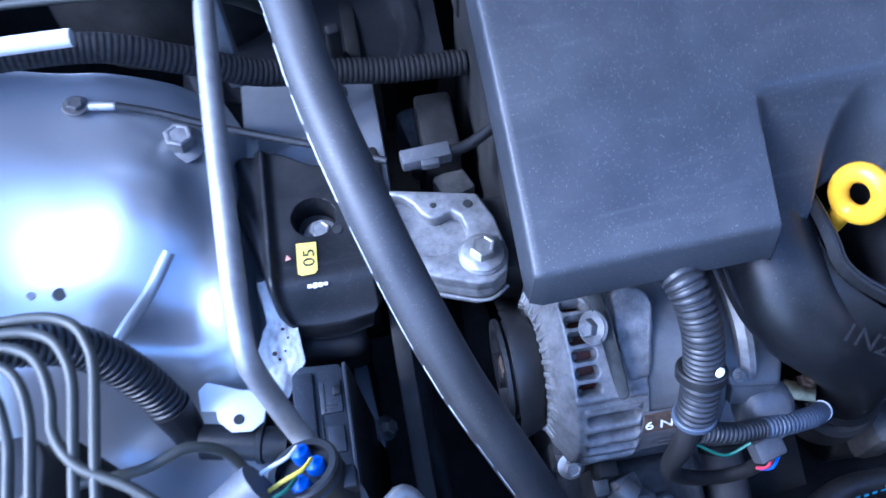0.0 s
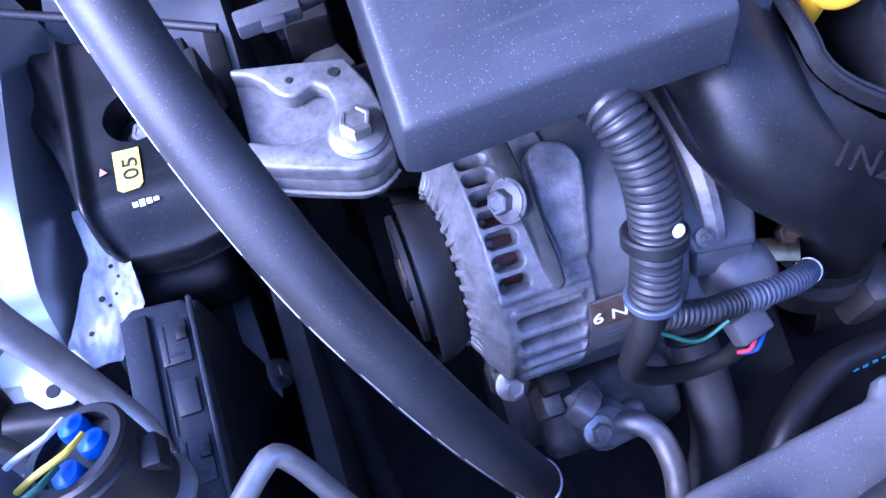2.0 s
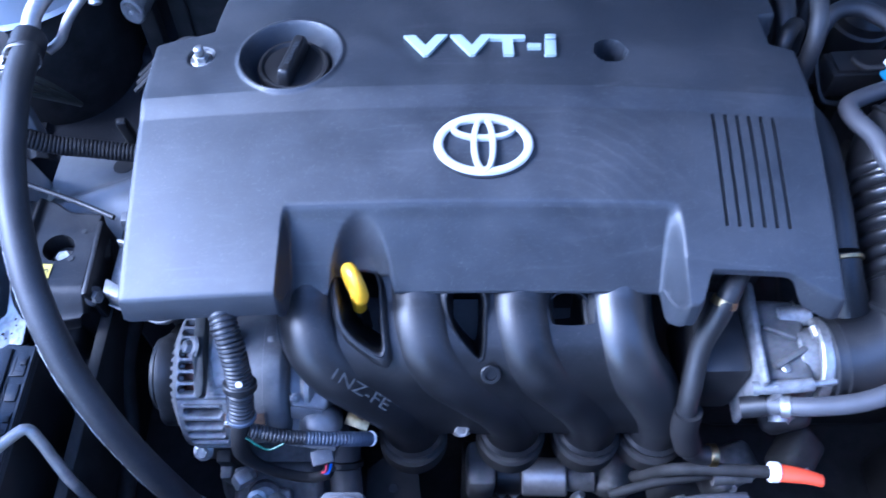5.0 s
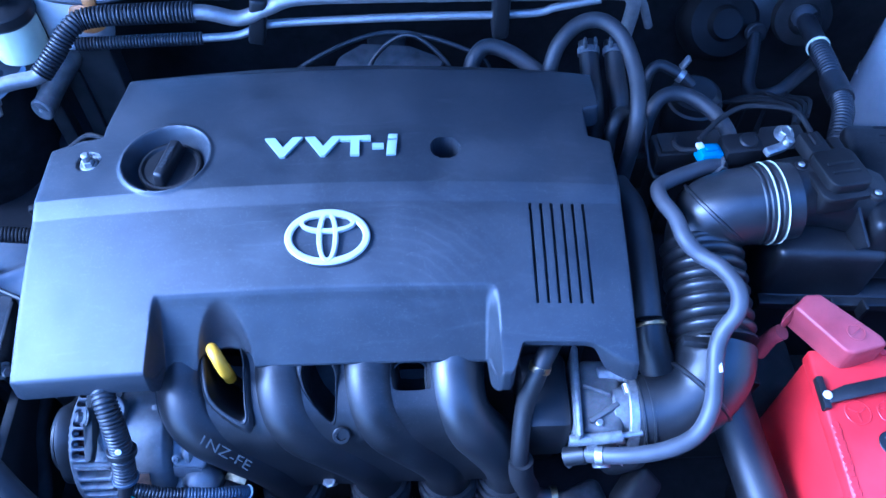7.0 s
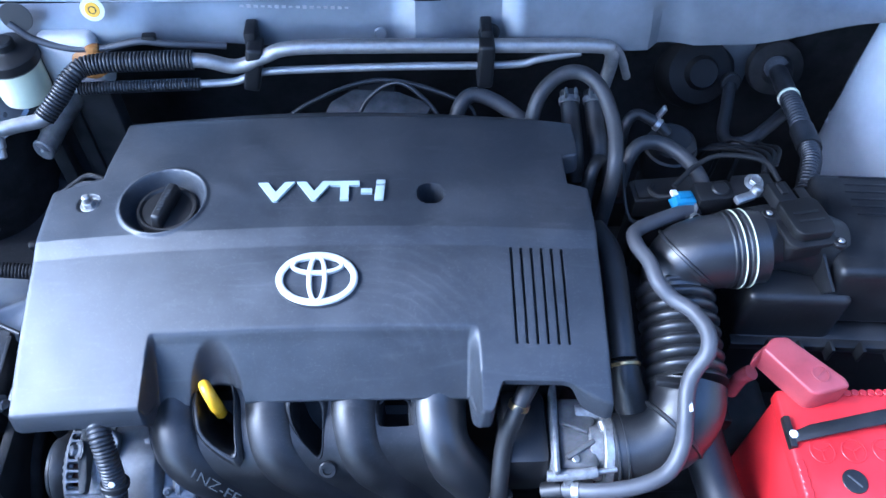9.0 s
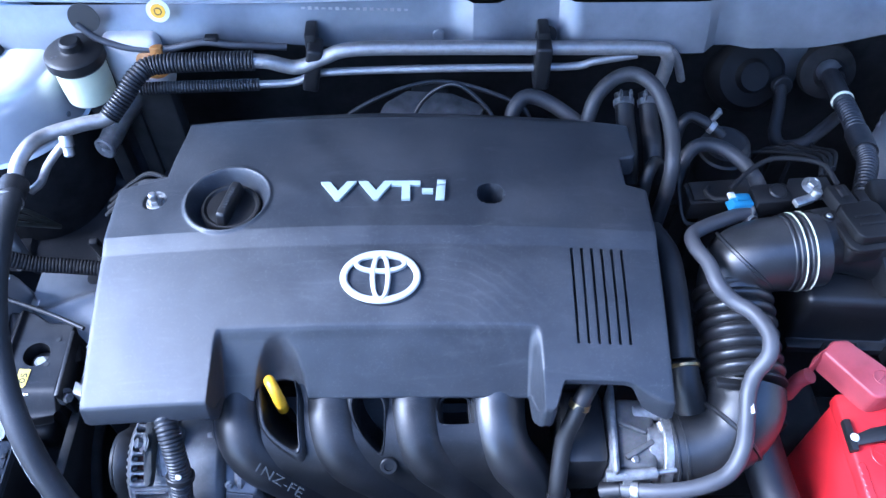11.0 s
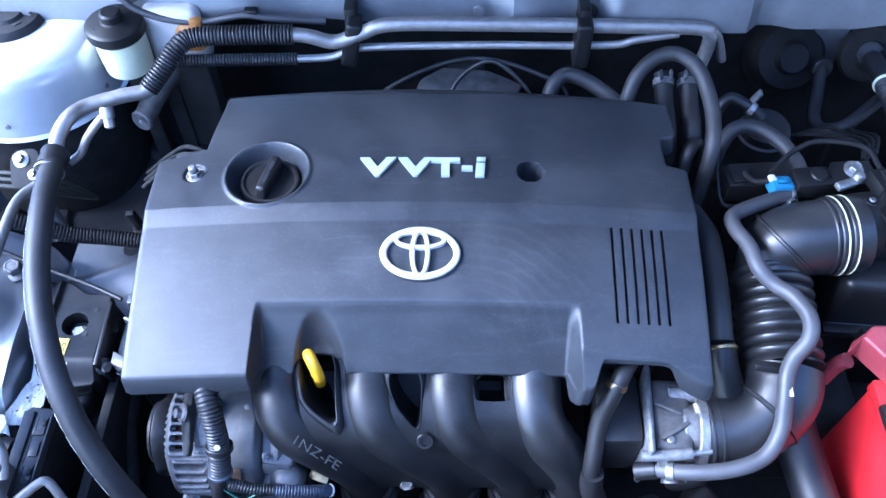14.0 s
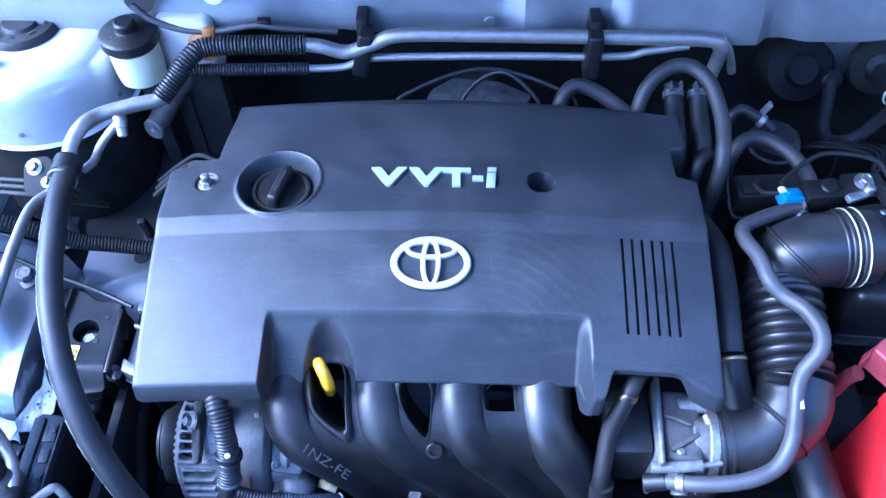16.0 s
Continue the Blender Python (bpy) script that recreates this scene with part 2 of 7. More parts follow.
def world_loc(ob):
    p = Vector((0, 0, 0))
    while ob:
        p += ob.location
        ob = ob.parent
    return p


def part(name, bm, material, parent=None, label="", sharp=38):
    me = bpy.data.meshes.new(name)
    if parent is not None:
        bmesh.ops.translate(bm, vec=-world_loc(parent), verts=bm.verts)
    bmesh.ops.recalc_face_normals(bm, faces=bm.faces)
    bm.to_mesh(me)
    bm.free()
    me.materials.append(material)
    me.polygons.foreach_set("use_smooth", [True] * len(me.polygons))
    me.set_sharp_from_angle(angle=radians(sharp))
    ob = new(name, me)
    if parent is not None:
        ob.parent = parent
    if label:
        ob["label"] = label
    return ob


def solo(name, bm, material, label, category, group="", kind="", sharp=38):
    """A thing of one mesh."""
    return tagged(part(name, bm, material, None, label, sharp), label, category, group, kind)


def spline(pts, step=0.006):
    """Points along a smooth curve through pts, about step apart."""
    p = [Vector(q) for q in pts]
    if len(p) == 2:
        k = max(2, int((p[1] - p[0]).length / step))
        return [p[0].lerp(p[1], i / k) for i in range(k + 1)]
    e = [p[0] * 2 - p[1]] + p + [p[-1] * 2 - p[-2]]
    out = []
    for i in range(1, len(e) - 2):
        a, b, c, d = e[i - 1:i + 3]
        k = max(1, int((c - b).length / step))
        for j in range(k):
            t = j / k
            out.append(0.5 * ((2 * b) + (c - a) * t + (2 * a - 5 * b + 4 * c - d) * t * t + (3 * b - a - 3 * c + d) * t ** 3))
    out.append(p[-1])
    return out


def sweep(bm, line, radius, seg=14, flat=1.0, caps=True):
    """A tube along a line; radius: metres, or a function of the way along; flat: height over width."""
    n = len(line)
    rings, s = [], 0.0
    up = Vector((0.3, 0.2, 0.93))
    for i, p in enumerate(line):
        d = (line[min(i + 1, n - 1)] - line[max(i - 1, 0)]).normalized()
        if i:
            s += (p - line[i - 1]).length
        side = d.cross(up).normalized()
        up = side.cross(d).normalized()
        r = radius(s) if callable(radius) else radius
        rings.append([bm.verts.new(p + side * math.cos(a) * r + up * math.sin(a) * r * flat)
                      for a in (2 * math.pi * k / seg for k in range(seg))])
    for a, b in zip(rings, rings[1:]):
        for k in range(seg):
            bm.faces.new((a[k], a[(k + 1) % seg], b[(k + 1) % seg], b[k]))
    if caps:
        bm.faces.new(rings[0][::-1])
        bm.faces.new(rings[-1])
    return bm


def tube(pts, radius, seg=14, step=0.003, flat=1.0):
    return sweep(bmesh.new(), spline(pts, step), radius, seg, flat)


def ribbed(pts, r, pitch, depth=0.14, seg=16):
    """A corrugated tube: rounded ribs, narrow grooves."""
    return sweep(bmesh.new(), spline(pts, pitch / 6), lambda s: r * (1 - depth * abs(math.sin(math.pi * s / pitch)) ** 6), seg)


def frame_to(axis):
    return Vector(axis).normalized().to_track_quat("Z", "Y").to_matrix().to_4x4()


def lathe(profile, at, axis=(0, 0, 1), seg=28, bm=None):
    """Profile rows (radius, height) turned round an axis."""
    bm = bm or bmesh.new()
    m = Matrix.Translation(at) @ frame_to(axis)
    rings = []
    for r, h in profile:
        if r < 1e-6:
            rings.append([bm.verts.new(m @ Vector((0, 0, h)))])
        else:
            rings.append([bm.verts.new(m @ Vector((r * math.cos(2 * math.pi * k / seg), r * math.sin(2 * math.pi * k / seg), h))) for k in range(seg)])
    for a, b in zip(rings, rings[1:]):
        for k in range(seg):
            q = (a[k % len(a)], a[(k + 1) % len(a)], b[(k + 1) % len(b)], b[k % len(b)])
            q = list(dict.fromkeys(q))
            if len(q) > 2:
                bm.faces.new(q)
    return bm


def disc(r, h, at, axis=(0, 0, 1), seg=28, edge=0.0015, bm=None):
    """A solid cylinder with rounded rims, standing on at."""
    e = min(edge, r * 0.4, h * 0.4)
    return lathe([(0, 0), (r - e, 0), (r, e), (r, h - e), (r - e, h), (0, h)], at, axis, seg, bm)


def ring(r0, r1, h, at, axis=(0, 0, 1), seg=32, bm=None):
    e = min(0.001, (r1 - r0) * 0.3, h * 0.3)
    return lathe([(r0, 0), (r1 - e, 0), (r1, e), (r1, h - e), (r1 - e, h), (r0, h), (r0, 0)], at, axis, seg, bm)


def block(size, m, bevel=0.002, seg=2, bm=None, taper=1.0):
    """A box with rounded edges, its centre at the pose m; taper narrows its top."""
    b = bmesh.new()
    bmesh.ops.create_cube(b, size=1)
    for v in b.verts:
        k = taper if v.co.z > 0 else 1.0
        v.co = Vector((v.co.x * size[0] * k, v.co.y * size[1] * k, v.co.z * size[2]))
    if bevel > 0:
        bmesh.ops.bevel(b, geom=b.edges[:], offset=bevel, segments=seg, affect="EDGES", profile=0.5)
    bmesh.ops.transform(b, matrix=m, verts=b.verts)
    if bm is None:
        return b
    join(bm, b)
    return bm


def join(bm, other):
    me = bpy.data.meshes.new("tmp")
    other.to_mesh(me)
    other.free()
    bm.from_mesh(me)
    bpy.data.meshes.remove(me)
    return bm


def prism(outline, height, m, bevel=0.0015, bm=None, seg=2):
    """An outline (x, y) raised to a height, edges rounded, at the pose m."""
    b = bmesh.new()
    f = b.faces.new([b.verts.new((x, y, 0)) for x, y in outline])
    r = bmesh.ops.extrude_face_region(b, geom=[f])
    vs = [v for v in r["geom"] if isinstance(v, bmesh.types.BMVert)]
    bmesh.ops.translate(b, vec=(0, 0, height), verts=vs)
    bmesh.ops.recalc_face_normals(b, faces=b.faces)
    if bevel > 0:
        bmesh.ops.bevel(b, geom=b.edges[:], offset=bevel, segments=seg, affect="EDGES", profile=0.5, clamp_overlap=True)
    bmesh.ops.transform(b, matrix=m, verts=b.verts)
    if bm is None:
        return b
    join(bm, b)
    return bm


def slab(top, drop, bevel=0.0015, seg=2):
    """A plate under an outline of points in space, its far side moved by drop."""
    b = bmesh.new()
    f = b.faces.new([b.verts.new(q) for q in top])
    r = bmesh.ops.extrude_face_region(b, geom=[f])
    bmesh.ops.translate(b, vec=drop, verts=[v for v in r["geom"] if isinstance(v, bmesh.types.BMVert)])
    bmesh.ops.recalc_face_normals(b, faces=b.faces)
    if bevel > 0:
        bmesh.ops.bevel(b, geom=b.edges[:], offset=bevel, segments=seg, affect="EDGES", profile=0.5, clamp_overlap=True)
    return b


def rounded(w, h, r, k=5):
    """The outline of a rectangle with round corners, about its centre."""
    out = []
    for cx, cy, a0 in ((w / 2 - r, h / 2 - r, 0), (r - w / 2, h / 2 - r, 90), (r - w / 2, r - h / 2, 180), (w / 2 - r, r - h / 2, 270)):
        for i in range(k + 1):
            a = radians(a0 + 90 * i / k)
            out.append((cx + r * math.cos(a), cy + r * math.sin(a)))
    return out


def axes(at, z, x):
    """A pose at a place from its z and, about, its x direction."""
    z = Vector(z).normalized()
    y = z.cross(Vector(x)).normalized()
    x = y.cross(z)
    m = Matrix((x, y, z)).transposed().to_4x4()
    m.translation = at
    return m


def hexagon(r, h, at, axis=(0, 0, 1), bm=None, twist=0.2):
    b = bmesh.new()
    e = r * 0.12
    m = Matrix.Translation(at) @ frame_to(axis)
    rows = [(r, 0), (r, h - e), (r - e, h), (r * 0.70, h), (r * 0.62, h - e * 0.6), (0, h - e * 0.5)]
    rings = []
    for q, z in rows:
        if q == 0:
            rings.append([b.verts.new(m @ Vector((0, 0, z)))])
        else:
            rings.append([b.verts.new(m @ Vector((q * math.cos(twist + math.pi * k / 3), q * math.sin(twist + math.pi * k / 3), z))) for k in range(6)])
    for a, c in zip(rings, rings[1:]):
        for k in range(6):
            q = list(dict.fromkeys((a[k % len(a)], a[(k + 1) % len(a)], c[(k + 1) % len(c)], c[k % len(c)])))
            if len(q) > 2:
                b.faces.new(q)
    if bm is None:
        return b
    join(bm, b)
    return bm


def bolt(at, r, parent=None, axis=(0, 0, 1), name="bolt", label="zinc-plated flanged hex bolt", material=None, group=""):
    """A flanged hex bolt that sits on at."""
    bm = lathe([(0, 0), (r * 1.55, 0), (r * 1.6, r * 0.15), (r * 1.1, r * 0.38), (0, r * 0.38)], at, axis, 24)
    hexagon(r, r * 1.0, Vector(at) + Vector(axis).normalized() * r * 0.33, axis, bm)
    if parent is None:
        return solo(name, bm, material or M_STEEL, label, "bolt", group)
    return part(name, bm, material or M_STEEL, parent, sharp=25)


def text_mesh(words, width, m, depth, bold=0.0, spacing=1.0, height=None):
    """Raised lettering in the built-in font, scaled to a width, lying in the x y plane of m, its lower left corner at m."""
    cu = bpy.data.curves.new("words", "FONT")
    cu.body, cu.size, cu.extrude, cu.offset, cu.space_character = words, 1.0, 0.01, bold, spacing
    cu.resolution_u = 4
    ob = bpy.data.objects.new("words", cu)
    scene.collection.objects.link(ob)
    dg = bpy.context.evaluated_depsgraph_get()
    me = bpy.data.meshes.new_from_object(ob.evaluated_get(dg))
    bm = bmesh.new()
    bm.from_mesh(me)
    bpy.data.objects.remove(ob)
    bpy.data.curves.remove(cu)
    bpy.data.meshes.remove(me)
    xs = [v.co.x for v in bm.verts]
    ys = [v.co.y for v in bm.verts]
    k = width / (max(xs) - min(xs))
    ky = k if height is None else height / (max(ys) - min(ys))
    for v in bm.verts:
        v.co = Vector(((v.co.x - min(xs)) * k, (v.co.y - min(ys)) * ky, depth if v.co.z > 0 else 0))
    bmesh.ops.transform(bm, matrix=m, verts=bm.verts)
    return bm


def bars(count, w, h, gap, m, depth=0.0004):
    """A row of plain bars for writing that cannot be read."""
    bm = bmesh.new()
    for i in range(count):
        k = (0.7, 1.0, 0.85, 0.55)[i % 4]
        block((w, h * k, depth), m @ Matrix.Translation(((w + gap) * i, 0, depth / 2)), 0, bm=bm)
    return bm


def smooth(a, b, x):
    t = min(1.0, max(0.0, (x - a) / (b - a)))
    return t * t * (3 - 2 * t)


def grid(xs, ys, fn):
    """A sheet of points fn(x, y)."""
    bm = bmesh.new()
    rows = [[bm.verts.new(fn(x, y)) for x in xs] for y in ys]
    for a, b in zip(rows, rows[1:]):
        for i in range(len(xs) - 1):
            bm.faces.new((a[i], a[i + 1], b[i + 1], b[i]))
    bmesh.ops.remove_doubles(bm, verts=bm.verts, dist=1e-5)
    return bm


def thicken(bm, d):
    """Gives a sheet a thickness below its surface."""
    bmesh.ops.recalc_face_normals(bm, faces=bm.faces)
    bmesh.ops.solidify(bm, geom=bm.faces[:], thickness=d)
    return bm


def lin(a, b, n):
    return [a + (b - a) * i / (n - 1) for i in range(n)]


# ---- the car's sheet metal and the setting ----
def cowl_wave(x):
    """How far the cowl's face is pressed forwards at x."""
    return -0.016 * smooth(0.085, 0.10, x) * (1 - smooth(0.13, 0.16, x)) - 0.016 * smooth(0.205, 0.225, x) * (1 - smooth(0.38, 0.40, x)) - 0.008 * smooth(0.415, 0.44, x) - 0.012 * (1 - smooth(-0.22, -0.15, x))


def cowl_low(x):
    return 0.934 + 0.016 * (1 - smooth(-0.25, -0.02, x)) + 0.03 * smooth(0.5, 0.66, x) - 0.012 * (1 - smooth(-0.42, -0.30, x))


def cowl_fn(x, t):
    z0 = cowl_low(x)
    y = 0.322 + cowl_wave(x) + 0.022 * t * t
    if t < 0.12:
        return Vector((x, y + 0.014 * (1 - t / 0.12), z0 + 0.001))
    return Vector((x, y, z0 + (0.992 - z0) * (t - 0.12) / 0.88))


# The cowl face takes the darkened silver; its shading below the ledge is painted.
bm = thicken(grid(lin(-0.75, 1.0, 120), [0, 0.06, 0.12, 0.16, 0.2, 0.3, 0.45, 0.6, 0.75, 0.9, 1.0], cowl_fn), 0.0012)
cowl = tagged(part("cowl_panel", bm, M_PAINTSHADE), "silver painted cowl panel with pressed ribs", "cowl panel", kind="structure")


def ledge_fn(x, y):
    return Vector((x, 0.335 + y + 0.004 * math.sin(x * 9), 0.994 + 0.05 * y + 0.003 * smooth(0.0, 0.015, y)))


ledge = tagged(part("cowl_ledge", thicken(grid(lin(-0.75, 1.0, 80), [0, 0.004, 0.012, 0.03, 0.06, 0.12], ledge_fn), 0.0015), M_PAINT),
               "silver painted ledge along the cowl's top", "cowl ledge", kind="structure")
for x in (0.155, 0.172, 0.19, 0.44, 0.462):
    part("hole", disc(0.0035, 0.001, (x, 0.350, 0.9955), seg=14), M_DARK, ledge)
firewall = tagged(part("wall_firewall", block((1.8, 0.02, 0.62), pose(0.12, 0.47, 0.66), 0.002), M_DARK), "black insulated firewall behind the engine", "firewall", kind="structure")
bay_floor = tagged(part("floor", block((1.9, 1.1, 0.02), pose(0.12, -0.02, 0.39), 0.002), M_DARK), "grimy dark undertray below the engine", "undertray", kind="structure")
wall_front = tagged(part("wall_front", block((1.8, 0.03, 0.36), pose(0.12, -0.44, 0.55), 0.004), M_DARK), "black radiator support", "radiator support", kind="structure")
wall_left = tagged(part("wall_left", block((0.02, 1.1, 0.55), pose(-0.83, -0.02, 0.66), 0.004), M_PAINTSHADE), "silver inner wing panel", "inner wing", kind="structure")
wall_right = tagged(part("wall_right", block((0.02, 1.1, 0.55), pose(1.07, -0.02, 0.66), 0.004), M_PAINTSHADE), "silver inner wing panel", "inner wing", kind="structure")
ground = tagged(part("ground", grid(lin(-60, 60, 9), lin(-60, 60, 9), lambda x, y: Vector((x, y, 0))), M_GROUND), "grey concrete ground below the car", "ground", kind="structure")
# Unseen wall, added to cut sky light and reflections from the right.
side_blocker = tagged(part("blocker_side", block((0.2, 9.0, 2.4), pose(2.6, 1.0, 1.2), 0.01), M_GROUND), "unseen grey wall added to darken reflections from the right", "wall", kind="structure")
# Added out of view to hold light off the surfaces that face forwards.
front_blocker = tagged(part("blocker_front", block((3.29, 0.2, 3.4), pose(0.845, -2.6, 1.7), 0.01), M_BLOCKER), "unseen dark grey wall added to darken front-facing surfaces", "wall", kind="structure")
hood = tagged(part("hood", block((1.5, 1.0, 0.03), Matrix.Translation((0.12, 0.40, 1.02)) @ pose(0, 0, 0, -56, 0, 0) @ Matrix.Translation((0, -0.5, 0.0)), 0.01), M_DARK),
              "raised hood with a dark lining", "hood", kind="structure")


# left inner wing: a pressed sheet that falls from the strut tower to the frame rail
def wing_z(x, y):
    z = 0.766 + 0.22 * max(0, -0.47 - x) + 0.03 * smooth(0.0, 0.12, y) * smooth(-0.46, -0.54, x)
    z += 0.012 * math.exp(-((x + 0.56) / 0.05) ** 2 - ((y - 0.03) / 0.06) ** 2)
    z -= 0.05 * smooth(-0.462, -0.452, x) + 0.02 * smooth(-0.02, -0.16, y)
    z += 0.018 * smooth(-0.49, -0.54, x) * smooth(-0.03, -0.10, y)
    z -= 0.05 * smooth(-0.075, -0.13, y) + 0.10 * smooth(0.108, 0.135, y)
    z += 0.010 * math.exp(-((x + 0.50) / 0.03) ** 2 - ((y - 0.01) / 0.05) ** 2)
    z += (0.0062 * math.sin(50 * (y - 0.012) + 9 * x) + 0.0045 * math.sin(48 * (x + 0.545) - 14 * y)) * smooth(-0.465, -0.49, x) * smooth(-0.10, -0.05, y)
    return z


bm = thicken(grid(lin(-0.82, -0.445, 90), lin(-0.40, 0.135, 110), lambda x, y: Vector((x, y, wing_z(x, y)))), 0.0015)
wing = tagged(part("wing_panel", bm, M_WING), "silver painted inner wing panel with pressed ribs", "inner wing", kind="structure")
part("pressed_rib", tube([(-0.494, -0.022, wing_z(-0.494, -0.022) - 0.001), (-0.508, -0.045, wing_z(-0.508, -0.045)), (-0.520, -0.068, wing_z(-0.520, -0.068)), (-0.529, -0.084, wing_z(-0.529, -0.084) - 0.002)], 0.0040, 12), M_WING, wing)
part("hole", disc(0.0045, 0.001, (-0.558, -0.040, wing_z(-0.558, -0.04) - 0.0002), (0.2, 0, 1), 18), M_INK, wing)
part("hole", disc(0.003, 0.001, (-0.575, -0.038, wing_z(-0.575, -0.038) - 0.0002), (0.2, 0, 1), 14), M_PAINTSHADE, wing)


def rail_fn(x, y):
    z = 0.716 - 0.008 * smooth(0.10, 0.07, y) * smooth(-0.44, -0.38, x) + 0.006 * math.exp(-((y - 0.095 - 0.5 * (x + 0.41)) / 0.008) ** 2)
    if x > -0.352:
        z -= 0.20 * smooth(-0.352, -0.345, x)
    return Vector((min(x, -0.347), y, z))


rail = tagged(part("frame_rail", thicken(grid(lin(-0.455, -0.34, 40), lin(-0.03, 0.166, 60), rail_fn), 0.002), M_PAINTSHADE), "silver painted frame rail beside the engine", "frame rail", kind="structure")
part("hole", disc(0.011, 0.0012, (-0.383, 0.139, 0.7155), seg=22), M_INK, rail, "dark round hole in the rail")
part("rail_side", block((0.012, 0.70, 0.16), pose(-0.362, -0.06, 0.632), 0.003), M_DARK, rail)


def strut_tower(at, r, flip):
    """A pressed tower: flat top with a rolled rim, flaring to its foot."""
    t = thing("strut_tower", "silver painted suspension strut tower with a black rubber cap", "strut tower", at, "strut towers")
    profile = [(0.045, -0.001), (0.06, 0.001), (r * 0.80, 0), (r * 0.92, -0.004), (r * 0.985, -0.014), (r, -0.03), (r * 1.01, -0.07), (r * 1.015, -0.12), (r * 1.02, -0.17), (r * 1.03, -0.24)]
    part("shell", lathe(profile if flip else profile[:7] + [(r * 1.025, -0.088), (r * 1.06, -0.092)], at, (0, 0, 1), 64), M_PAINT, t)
    # Dark skirt under the left tower: shade beneath it given as colour.
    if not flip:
        part("foot", lathe([(r * 0.99, -0.086), (r * 1.0, -0.14), (r * 1.03, -0.24)], at, (0, 0, 1), 64), M_DARK, t, "tower foot coloured dark for the shade below the rim")
    cap = part("cap", lathe([(0, 0.010), (0.020, 0.010), (0.023, 0.006), (0.030, 0.005), (0.034, 0.009), (0.041, 0.008), (0.045, 0.003), (0.046, -0.002)], at, (0, 0, 1), 48), M_RUBBER, t, "black rubber strut cap")
    for k in range(8):
        a = k * math.pi / 4
        part("lug", block((0.010, 0.004, 0.002), Matrix.Translation(Vector(at) + Vector((0.032 * math.cos(a), 0.032 * math.sin(a), 0.0092))) @ pose(0, 0, 0, 0, 0, math.degrees(a) + 90), 0.0008), M_RUBBER, cap)
    for k in range(3):
        a = radians(18 + 120 * k) if not flip else radians(215 + 120 * k)
        p = Vector(at) + Vector((0.074 * math.cos(a), 0.074 * math.sin(a), 0.001))
        nut = part("nut", hexagon(0.009, 0.009, p), M_BRASS, t, "yellow zinc strut nut")
        part("stud", disc(0.0045, 0.010, p + Vector((0, 0, 0.008)), seg=14), M_STEEL, nut)
    for k in range(9):
        a = radians(-150 + 32 * k)
        part("dimple", disc(0.0035, 0.0015, Vector(at) + Vector((1.03 * r * math.cos(a), 1.03 * r * math.sin(a), -0.068)), (math.cos(a), math.sin(a), 0.2), 14), M_PAINTSHADE, t)
    return t


strut_tower((-0.502, 0.315, 0.945), 0.112, False)
strut_tower((0.800, 0.305, 0.945), 0.122, True)


# ---- engine ----
engine = thing("engine", "grimy cast engine block and cylinder head", "engine", (0, 0.08, 0.45))
part("block", block((0.50, 0.28, 0.36), pose(0.01, 0.085, 0.62), 0.012), M_DARK, engine)
part("cylinder_head", block((0.46, 0.24, 0.08), pose(0.0, 0.100, 0.812), 0.01), M_BLOCK, engine)
part("valve_cover", block((0.42, 0.20, 0.03), pose(-0.01, 0.11, 0.862), 0.008), M_BLOCK, engine)
part("sump", block((0.42, 0.22, 0.06), pose(0.02, 0.06, 0.43), 0.01), M_DARK, engine)
gearbox = thing("gearbox", "grimy cast aluminium gearbox beside the engine", "gearbox", (0.40, 0.05, 0.42))
part("case", block((0.26, 0.26, 0.22), pose(0.40, 0.06, 0.56), 0.03, 3), M_DARK, gearbox)
part("bell_housing", disc(0.15, 0.06, (0.26, 0.06, 0.56), (1, 0, 0), 40, 0.006), M_DARK, gearbox)


# ---- engine cover ----
OIL, SMALL_HOLE, STUD = (-0.166, 0.099), (0.115, 0.100), (-0.247, 0.103)


def front_edge(x):
    y = -0.114
    y += 0.020 * smooth(-0.1650, -0.1600, x)
    if -0.1285 < x < -0.0745:
        y += 0.021 * max(0.0, 1 - ((x + 0.1015) / 0.027) ** 2) ** 0.5
    y -= 0.030 * smooth(0.149, 0.158, x)
    y += 0.026 * smooth(0.168, 0.181, x)
    y -= 0.018 * smooth(0.236, 0.288, x)
    return y


def left_edge(y):
    return -0.290 + 0.052 * smooth(0.122, 0.138, y) + 0.008 * smooth(0.138, 0.235, y)


def right_edge(y):
    return 0.286 - 0.022 * smooth(0.114, 0.122, y) + 0.019 * smooth(0.165, 0.173, y)


def back_edge(x):
    return 0.242 - 0.22 * x * x


